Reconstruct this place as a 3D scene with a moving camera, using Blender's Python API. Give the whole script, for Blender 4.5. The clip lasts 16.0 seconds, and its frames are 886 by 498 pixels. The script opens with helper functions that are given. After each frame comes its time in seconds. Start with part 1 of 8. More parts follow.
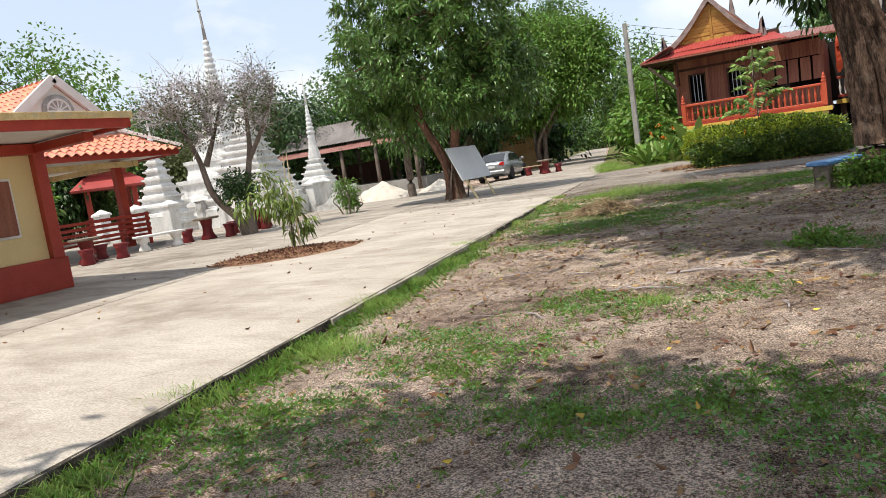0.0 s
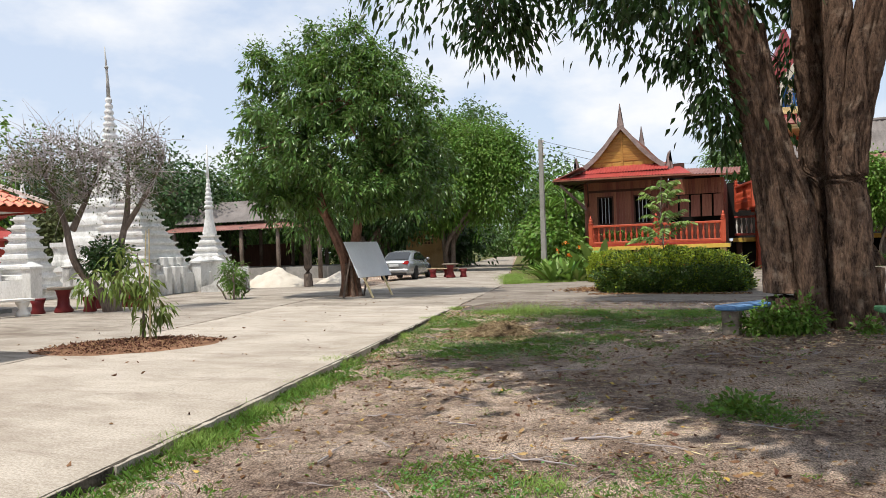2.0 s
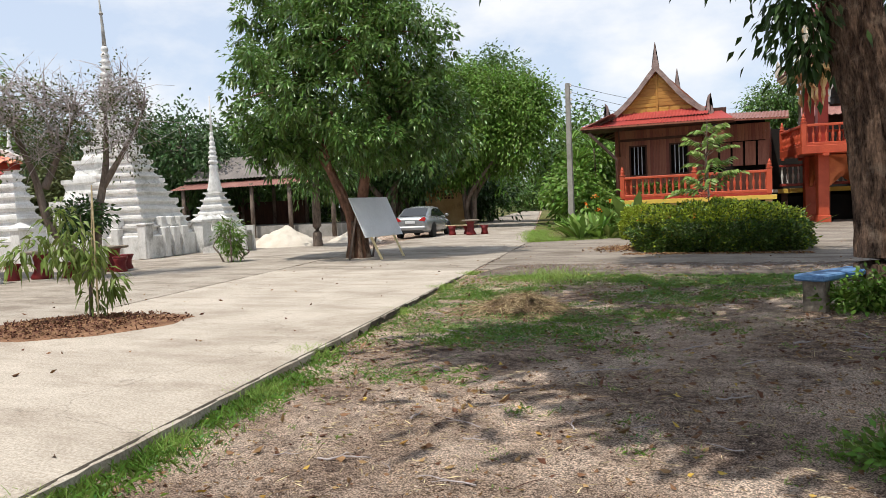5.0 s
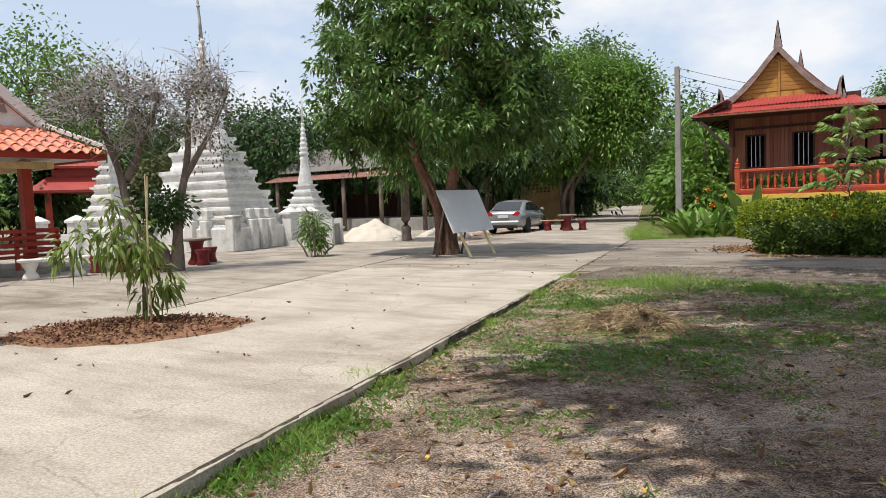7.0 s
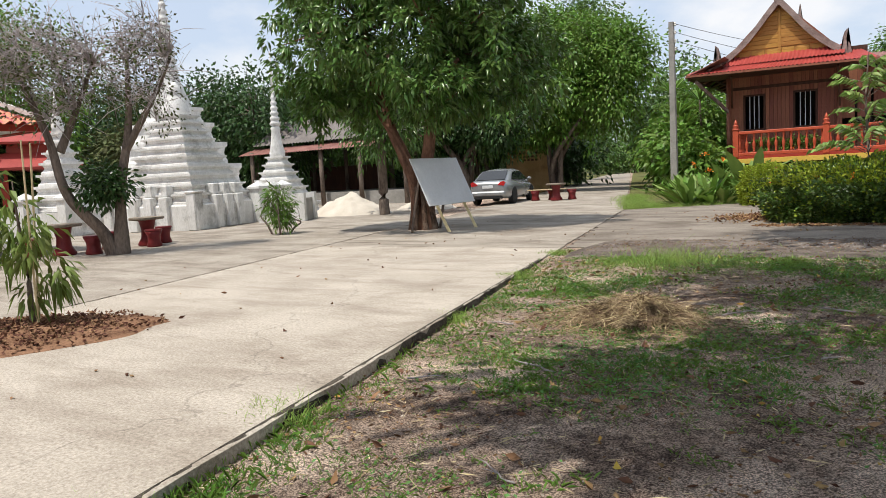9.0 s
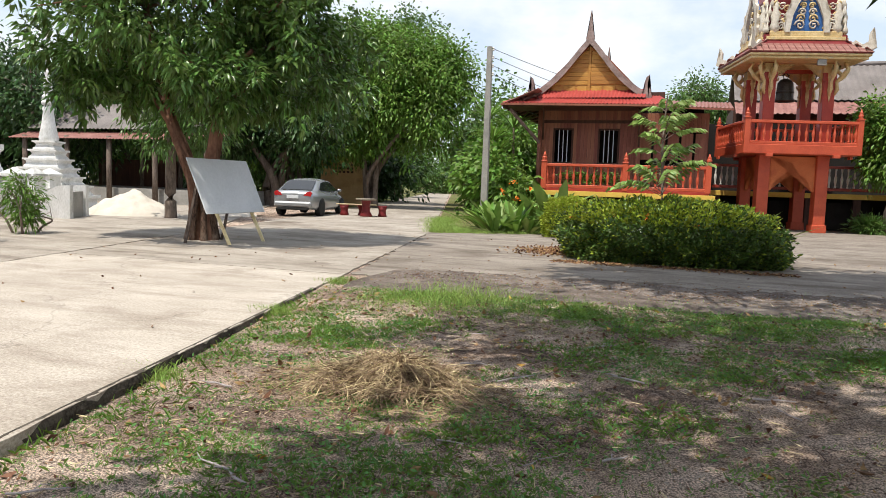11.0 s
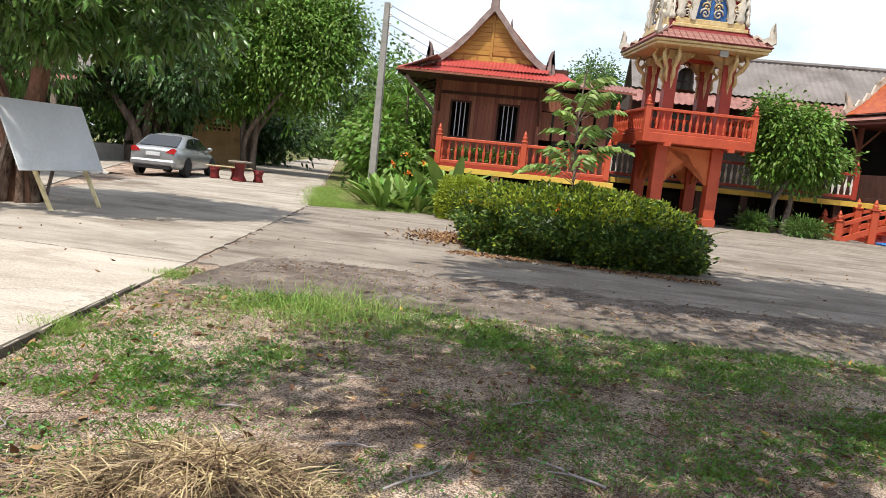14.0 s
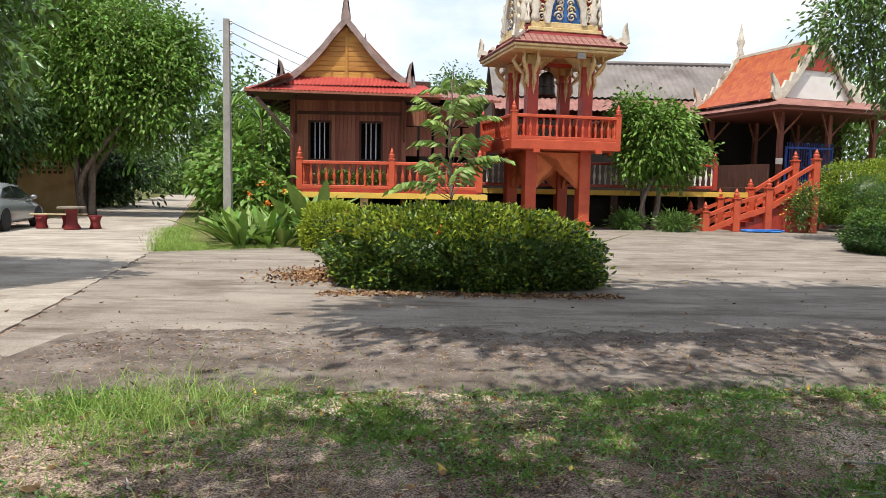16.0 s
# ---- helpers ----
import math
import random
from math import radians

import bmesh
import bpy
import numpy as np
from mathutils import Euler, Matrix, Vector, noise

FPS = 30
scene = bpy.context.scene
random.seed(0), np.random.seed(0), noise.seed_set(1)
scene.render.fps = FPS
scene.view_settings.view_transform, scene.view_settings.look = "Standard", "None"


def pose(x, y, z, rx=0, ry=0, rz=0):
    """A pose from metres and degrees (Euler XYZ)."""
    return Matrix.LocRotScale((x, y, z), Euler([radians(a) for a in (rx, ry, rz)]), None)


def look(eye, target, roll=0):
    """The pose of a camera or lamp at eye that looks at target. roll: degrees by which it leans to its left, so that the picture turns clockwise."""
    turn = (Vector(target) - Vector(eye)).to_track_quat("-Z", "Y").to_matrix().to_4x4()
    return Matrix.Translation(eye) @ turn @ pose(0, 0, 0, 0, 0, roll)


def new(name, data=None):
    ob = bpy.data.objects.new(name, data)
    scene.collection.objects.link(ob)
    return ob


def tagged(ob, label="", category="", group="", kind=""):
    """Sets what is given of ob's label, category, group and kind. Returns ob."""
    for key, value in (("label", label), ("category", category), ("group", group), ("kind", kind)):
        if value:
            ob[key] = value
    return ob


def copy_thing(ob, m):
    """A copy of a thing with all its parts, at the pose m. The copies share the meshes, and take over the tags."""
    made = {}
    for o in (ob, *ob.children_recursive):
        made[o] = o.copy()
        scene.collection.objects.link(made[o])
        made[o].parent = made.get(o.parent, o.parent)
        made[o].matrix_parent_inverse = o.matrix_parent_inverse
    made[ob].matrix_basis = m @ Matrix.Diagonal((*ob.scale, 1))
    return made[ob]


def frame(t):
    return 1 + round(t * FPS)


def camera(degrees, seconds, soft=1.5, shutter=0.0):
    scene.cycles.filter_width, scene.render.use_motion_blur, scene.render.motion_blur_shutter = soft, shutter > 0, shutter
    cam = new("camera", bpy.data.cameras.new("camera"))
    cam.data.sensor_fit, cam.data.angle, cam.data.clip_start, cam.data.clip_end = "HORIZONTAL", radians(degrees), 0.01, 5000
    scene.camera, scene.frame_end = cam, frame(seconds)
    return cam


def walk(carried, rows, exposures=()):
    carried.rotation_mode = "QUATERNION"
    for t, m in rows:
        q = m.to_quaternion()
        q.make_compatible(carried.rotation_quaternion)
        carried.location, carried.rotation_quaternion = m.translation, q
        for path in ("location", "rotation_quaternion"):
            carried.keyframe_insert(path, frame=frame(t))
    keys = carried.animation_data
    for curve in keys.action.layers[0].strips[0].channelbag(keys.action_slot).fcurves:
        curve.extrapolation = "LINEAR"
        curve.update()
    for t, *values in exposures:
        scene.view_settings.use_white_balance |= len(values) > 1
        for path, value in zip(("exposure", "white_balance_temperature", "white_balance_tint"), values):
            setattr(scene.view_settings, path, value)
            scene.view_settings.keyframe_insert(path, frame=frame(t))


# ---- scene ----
cam = camera(63.4, 16.0, 0.8)
EXPOSURE = 0.23
PATH = [
    (0, (-0.001, 0.023, 1.309), (-1.032, 1.721, 1.074), -8.5),
    (0.5, (-0.102, 0.438, 1.363), (-1.126, 2.151, 1.234), -7.9),
    (1, (-0.211, 0.81, 1.426), (-1.217, 2.538, 1.463), -4.1),
    (1.5, (-0.307, 1.166, 1.412), (-1.197, 2.957, 1.406), -2.4),
    (2, (-0.364, 1.509, 1.442), (-1.152, 3.347, 1.443), -1.9),
    (2.5, (-0.429, 1.911, 1.436), (-1.145, 3.779, 1.444), -2.1),
    (3, (-0.545, 2.305, 1.447), (-1.197, 4.195, 1.403), -4.4),
    (3.5, (-0.701, 2.632, 1.395), (-1.379, 4.51, 1.282), -4.7),
    (4, (-0.785, 2.961, 1.48), (-1.499, 4.827, 1.385), -3.6),
    (4.5, (-0.914, 3.349, 1.5), (-1.662, 5.202, 1.406), -2.0),
    (5, (-1.045, 3.729, 1.46), (-1.899, 5.533, 1.338), -2.5),
    (5.2, (-1.12, 3.885, 1.459), (-2.044, 5.653, 1.319), -2.5),
    (7.3, (-1.787, 5.332, 1.447), (-2.883, 7.0, 1.319), -2.3),
    (7.5, (-1.85, 5.472, 1.404), (-2.956, 7.133, 1.27), -2.4),
    (8, (-2.068, 5.911, 1.472), (-3.189, 7.554, 1.262), -2.5),
    (8.2, (-2.169, 6.079, 1.444), (-3.286, 7.724, 1.228), -2.4),
    (10.3, (-2.423, 7.937, 1.368), (-3.265, 9.741, 1.18), -1.7),
    (10.5, (-2.427, 8.082, 1.372), (-3.227, 9.904, 1.174), 1.8),
    (11, (-2.472, 8.506, 1.415), (-3.085, 10.401, 1.234), 1.9),
    (11.5, (-2.42, 8.883, 1.384), (-2.888, 10.819, 1.195), 0.2),
    (12, (-2.41, 9.278, 1.369), (-2.881, 11.212, 1.18), -2.5),
    (12.5, (-2.511, 9.632, 1.434), (-2.956, 11.572, 1.236), -0.8),
    (13, (-2.639, 9.923, 1.431), (-3.089, 11.859, 1.215), 0.7),
    (13.5, (-2.814, 10.237, 1.463), (-3.246, 12.176, 1.232), 4.4),
    (14, (-3.049, 10.556, 1.49), (-3.343, 12.52, 1.246), 5.9),
    (14.5, (-3.104, 10.934, 1.444), (-3.335, 12.902, 1.172), 4.2),
    (15, (-3.119, 11.32, 1.463), (-3.277, 13.306, 1.287), -0.7),
    (15.5, (-3.219, 11.712, 1.514), (-3.297, 13.708, 1.399), -1.3),
    (16, (-3.175, 12.197, 1.524), (-3.13, 14.189, 1.353), 1.0),
]
walk(cam, [(t, look(eye, target, roll)) for t, eye, target, roll in PATH], [(0.0, EXPOSURE + 0.1), (0.5, EXPOSURE + 0.06), (1.0, EXPOSURE - 0.05), (2.5, EXPOSURE - 0.04), (3.5, EXPOSURE), (5.2, EXPOSURE - 0.04), (7.5, EXPOSURE - 0.12), (8.2, EXPOSURE - 0.12), (10.4, EXPOSURE + 0.04), (11.0, EXPOSURE + 0.14), (13.0, EXPOSURE + 0.30), (16.0, EXPOSURE + 0.24)])

# ---- sky and sun ----
SUN_DIR = Vector((-0.16, -0.34, 0.93)).normalized()
world = bpy.data.worlds.new("sky")
scene.world = world
world.use_nodes = True
wn, wl = world.node_tree.nodes, world.node_tree.links
wn.clear()
w_out = wn.new("ShaderNodeOutputWorld")
w_bg = wn.new("ShaderNodeBackground")
w_sky = wn.new("ShaderNodeTexSky")
w_sky.sky_type = "NISHITA"
w_sky.sun_disc = False
w_sky.sun_elevation = math.asin(SUN_DIR.z)
w_sky.sun_rotation = math.atan2(SUN_DIR.x, SUN_DIR.y)
w_sky.air_density, w_sky.dust_density, w_sky.ozone_density = 1.0, 1.6, 1.5
w_bg.inputs["Strength"].default_value = 0.15
w_co = wn.new("ShaderNodeTexCoord")
w_map = wn.new("ShaderNodeMapping")
w_map.inputs["Scale"].default_value = (2.6, 2.6, 5.0)
w_map.inputs["Location"].default_value = (0.35, 0.1, 0.2)
w_noise = wn.new("ShaderNodeTexNoise")
w_noise.inputs["Scale"].default_value = 1.3
w_noise.inputs["Detail"].default_value = 7
w_noise.inputs["Roughness"].default_value = 0.55
w_ramp = wn.new("ShaderNodeValToRGB")
w_ramp.color_ramp.elements[0].position, w_ramp.color_ramp.elements[1].position = 0.47, 0.66
w_mix = wn.new("ShaderNodeMixRGB")
w_mix.inputs["Color2"].default_value = (5.75, 5.85, 6.05, 1)
w_add = wn.new("ShaderNodeMixRGB")
w_add.blend_type = "MIX"
w_add.inputs["Fac"].default_value = 0.72
w_add.inputs["Color2"].default_value = (4.3, 4.85, 5.75, 1)
wl.new(w_co.outputs["Generated"], w_map.inputs["Vector"])
wl.new(w_map.outputs["Vector"], w_noise.inputs["Vector"])
wl.new(w_noise.outputs["Fac"], w_ramp.inputs["Fac"])
wl.new(w_sky.outputs["Color"], w_add.inputs["Color1"])
wl.new(w_add.outputs["Color"], w_mix.inputs["Color1"])
wl.new(w_ramp.outputs["Color"], w_mix.inputs["Fac"])
wl.new(w_mix.outputs["Color"], w_bg.inputs["Color"])
wl.new(w_bg.outputs["Background"], w_out.inputs["Surface"])
sun = new("sun", bpy.data.lights.new("sun", "SUN"))
sun.data.energy, sun.data.angle, sun.data.color = 3.9, radians(0.55), (1.0, 0.95, 0.86)
sun.matrix_world = look(SUN_DIR * 60, (0, 0, 0))


# ---- materials ----
def surface(name, dark, light, rough=0.8, scale=3.0, fine=40.0, bump=0.25, stain=None, stain_at=0.6, metal=0.0, spec=0.3,
            stretch=(1, 1, 1), vary=0.0, island=0.0, relief=0.02, trans=0.0, soft=0.12):
    """A two-scale noise paint: broad patches from dark to light, fine grain, an optional stain and per-piece variation."""
    m = bpy.data.materials.new(name)
    m.use_nodes = True
    n, l = m.node_tree.nodes, m.node_tree.links
    bsdf = n["Principled BSDF"]
    co = n.new("ShaderNodeTexCoord")
    mp = n.new("ShaderNodeMapping")
    mp.inputs["Scale"].default_value = stretch
    l.new(co.outputs["Object"], mp.inputs["Vector"])
    big, small = n.new("ShaderNodeTexNoise"), n.new("ShaderNodeTexNoise")
    for tex, s, d in ((big, scale, 6), (small, fine, 4)):
        tex.inputs["Scale"].default_value, tex.inputs["Detail"].default_value = s, d
        tex.inputs["Roughness"].default_value = 0.6
        l.new(mp.outputs["Vector"], tex.inputs["Vector"])
    both = n.new("ShaderNodeMath")
    both.operation = "MULTIPLY_ADD"
    both.inputs[1].default_value, both.inputs[2].default_value = 0.45, 0.0
    l.new(small.outputs["Fac"], both.inputs[0])
    both2 = n.new("ShaderNodeMath")
    both2.operation = "MULTIPLY_ADD"
    both2.inputs[1].default_value = 0.55
    l.new(big.outputs["Fac"], both2.inputs[0])
    l.new(both.outputs[0], both2.inputs[2])
    ramp = n.new("ShaderNodeValToRGB")
    e = ramp.color_ramp.elements
    e[0].position, e[1].position = 0.5 - soft, 0.5 + soft
    e[0].color, e[1].color = (*dark, 1), (*light, 1)
    l.new(both2.outputs[0], ramp.inputs["Fac"])
    colour = ramp.outputs["Color"]
    if stain:
        st = n.new("ShaderNodeTexNoise")
        st.inputs["Scale"].default_value, st.inputs["Detail"].default_value = scale * 0.37, 8
        st.inputs["Roughness"].default_value = 0.7
        l.new(co.outputs["Object"], st.inputs["Vector"])
        sr = n.new("ShaderNodeValToRGB")
        sr.color_ramp.elements[0].position, sr.color_ramp.elements[1].position = stain_at - 0.06, stain_at + 0.09
        l.new(st.outputs["Fac"], sr.inputs["Fac"])
        mx = n.new("ShaderNodeMixRGB")
        mx.inputs["Color2"].default_value = (*stain, 1)
        l.new(sr.outputs["Color"], mx.inputs["Fac"])
        l.new(colour, mx.inputs["Color1"])
        colour = mx.outputs["Color"]
    for amount, node, socket in ((vary, "ShaderNodeObjectInfo", "Random"), (island, "ShaderNodeNewGeometry", "Random Per Island")):
        if amount:
            info = n.new(node)
            hsv = n.new("ShaderNodeHueSaturation")
            rng = n.new("ShaderNodeMapRange")
            rng.inputs["To Min"].default_value, rng.inputs["To Max"].default_value = 1 - amount, 1 + amount
            l.new(info.outputs[socket], rng.inputs["Value"])
            l.new(rng.outputs["Result"], hsv.inputs["Value"])
            hue = n.new("ShaderNodeMapRange")
            hue.inputs["To Min"].default_value, hue.inputs["To Max"].default_value = 0.5 - amount * 0.05, 0.5 + amount * 0.05
            l.new(info.outputs[socket], hue.inputs["Value"])
            l.new(hue.outputs["Result"], hsv.inputs["Hue"])
            l.new(colour, hsv.inputs["Color"])
            colour = hsv.outputs["Color"]
    l.new(colour, bsdf.inputs["Base Color"])
    bsdf.inputs["Roughness"].default_value, bsdf.inputs["Metallic"].default_value = rough, metal
    bsdf.inputs["Specular IOR Level"].default_value = spec
    if bump:
        bp = n.new("ShaderNodeBump")
        bp.inputs["Strength"].default_value, bp.inputs["Distance"].default_value = bump, relief
        l.new(both2.outputs[0], bp.inputs["Height"])
        l.new(bp.outputs["Normal"], bsdf.inputs["Normal"])
    if trans:
        tr = n.new("ShaderNodeBsdfTranslucent")
        ms = n.new("ShaderNodeMixShader")
        ms.inputs["Fac"].default_value = trans
        l.new(colour, tr.inputs["Color"])
        l.new(bsdf.outputs["BSDF"], ms.inputs[1])
        l.new(tr.outputs["BSDF"], ms.inputs[2])
        l.new(ms.outputs["Shader"], n["Material Output"].inputs["Surface"])
    return m


def paving(name, dark, light, streak, crack, rough=0.9, along=(0.7, 1.1, 1), amount=0.5):
    """Cast concrete: blotches, rubbed streaks, speckle and thin cracks, with relief."""
    m = surface(name, dark, light, rough, 0.8, 70, 0.45, streak, 0.60, spec=0.2, relief=0.012, soft=0.16)
    n, l = m.node_tree.nodes, m.node_tree.links
    bsdf = n["Principled BSDF"]
    colour = bsdf.inputs["Base Color"].links[0].from_socket
    co, mp = n.new("ShaderNodeTexCoord"), n.new("ShaderNodeMapping")
    mp.inputs["Scale"].default_value = along
    mp.inputs["Rotation"].default_value = (0, 0, 0.25)
    l.new(co.outputs["Object"], mp.inputs["Vector"])
    sw = n.new("ShaderNodeTexNoise")
    sw.inputs["Scale"].default_value, sw.inputs["Detail"].default_value, sw.inputs["Distortion"].default_value = 1.6, 12, 0.25
    sw.inputs["Roughness"].default_value = 0.74
    l.new(mp.outputs["Vector"], sw.inputs["Vector"])
    ramp = n.new("ShaderNodeValToRGB")
    ramp.color_ramp.elements[0].position, ramp.color_ramp.elements[1].position = 0.47, 0.66
    ramp.color_ramp.elements[1].color = (amount, amount, amount, 1)
    l.new(sw.outputs["Fac"], ramp.inputs["Fac"])
    mx = n.new("ShaderNodeMixRGB")
    mx.inputs["Color2"].default_value = (*streak, 1)
    l.new(ramp.outputs["Color"], mx.inputs["Fac"])
    l.new(colour, mx.inputs["Color1"])
    vo = n.new("ShaderNodeTexVoronoi")
    vo.feature = "DISTANCE_TO_EDGE"
    vo.inputs["Scale"].default_value = 0.23
    wob = n.new("ShaderNodeTexNoise")
    wob.inputs["Scale"].default_value, wob.inputs["Detail"].default_value = 1.6, 12
    l.new(co.outputs["Object"], wob.inputs["Vector"])
    vm = n.new("ShaderNodeVectorMath")
    vm.operation = "ADD"
    l.new(co.outputs["Object"], vm.inputs[0])
    l.new(wob.outputs["Color"], vm.inputs[1])
    l.new(vm.outputs[0], vo.inputs["Vector"])
    cr = n.new("ShaderNodeValToRGB")
    cr.color_ramp.elements[0].position, cr.color_ramp.elements[1].position = 0.0, 0.0035
    cr.color_ramp.elements[0].color, cr.color_ramp.elements[1].color = (0.4, 0.4, 0.4, 1), (0, 0, 0, 1)
    l.new(vo.outputs["Distance"], cr.inputs["Fac"])
    m2 = n.new("ShaderNodeMixRGB")
    m2.inputs["Color2"].default_value = (*crack, 1)
    l.new(cr.outputs["Color"], m2.inputs["Fac"])
    l.new(mx.outputs["Color"], m2.inputs["Color1"])
    # sandy speckle and small dark spots
    spot = n.new("ShaderNodeTexNoise")
    spot.inputs["Scale"].default_value, spot.inputs["Detail"].default_value, spot.inputs["Roughness"].default_value = 38, 5, 0.8
    l.new(co.outputs["Object"], spot.inputs["Vector"])
    sp = n.new("ShaderNodeValToRGB")
    sp.color_ramp.elements[0].position, sp.color_ramp.elements[1].position = 0.36, 0.60
    sp.color_ramp.elements[0].color, sp.color_ramp.elements[1].color = (0.66, 0.64, 0.62, 1), (1.12, 1.12, 1.12, 1)
    l.new(spot.outputs["Fac"], sp.inputs["Fac"])
    m3 = n.new("ShaderNodeMixRGB")
    m3.blend_type = "MULTIPLY"
    m3.inputs["Fac"].default_value = 1.0
    l.new(m2.outputs["Color"], m3.inputs["Color1"])
    l.new(sp.outputs["Color"], m3.inputs["Color2"])
    l.new(m3.outputs["Color"], bsdf.inputs["Base Color"])
    return m


def earth(name):
    """Sandy soil: pale sunbaked sand and dark humus in patches, crumbs, grit and small hollows."""
    m = bpy.data.materials.new(name)
    m.use_nodes = True
    n, l = m.node_tree.nodes, m.node_tree.links
    bsdf = n["Principled BSDF"]
    co = n.new("ShaderNodeTexCoord")

    def tex(scale, detail, rough, distort=0.0):
        t = n.new("ShaderNodeTexNoise")
        t.inputs["Scale"].default_value, t.inputs["Detail"].default_value = scale, detail
        t.inputs["Roughness"].default_value, t.inputs["Distortion"].default_value = rough, distort
        l.new(co.outputs["Object"], t.inputs["Vector"])
        return t.outputs["Fac"]

    def ramp(fac, lo, hi, a, b):
        r = n.new("ShaderNodeValToRGB")
        r.color_ramp.elements[0].position, r.color_ramp.elements[1].position = lo, hi
        r.color_ramp.elements[0].color, r.color_ramp.elements[1].color = (*a, 1), (*b, 1)
        l.new(fac, r.inputs["Fac"])
        return r.outputs["Color"]

    def mix(fac, a, b, mode="MIX"):
        x = n.new("ShaderNodeMixRGB")
        x.blend_type = mode
        for v, s in ((fac, "Fac"), (a, "Color1"), (b, "Color2")):
            if isinstance(v, (int, float, tuple)):
                x.inputs[s].default_value = v
            else:
                l.new(v, x.inputs[s])
        return x.outputs["Color"]

    sand = ramp(tex(1.3, 8, 0.65), 0.38, 0.62, (0.50, 0.375, 0.285), (0.80, 0.65, 0.53))
    humus = ramp(tex(9, 8, 0.7), 0.4, 0.62, (0.13, 0.092, 0.074), (0.42, 0.31, 0.24))
    where = ramp(tex(0.6, 12, 0.74, 0.2), 0.42, 0.58, (0, 0, 0), (1, 1, 1))
    colour = mix(where, sand, humus)
    grit = ramp(tex(85, 3, 0.7), 0.44, 0.57, (0.38, 0.36, 0.35), (1.45, 1.43, 1.42))
    colour = mix(1.0, colour, grit, "MULTIPLY")
    crumbs = ramp(tex(28, 5, 0.75), 0.55, 0.62, (1, 1, 1), (0.34, 0.31, 0.30))
    colour = mix(1.0, colour, crumbs, "MULTIPLY")
    l.new(colour, bsdf.inputs["Base Color"])
    bsdf.inputs["Roughness"].default_value, bsdf.inputs["Specular IOR Level"].default_value = 0.96, 0.1
    add = n.new("ShaderNodeMath")
    l.new(tex(28, 6, 0.75), add.inputs[0])
    l.new(tex(85, 3, 0.7), add.inputs[1])
    bp = n.new("ShaderNodeBump")
    bp.inputs["Strength"].default_value, bp.inputs["Distance"].default_value = 0.9, 0.035
    l.new(add.outputs[0], bp.inputs["Height"])
    l.new(bp.outputs["Normal"], bsdf.inputs["Normal"])
    return m


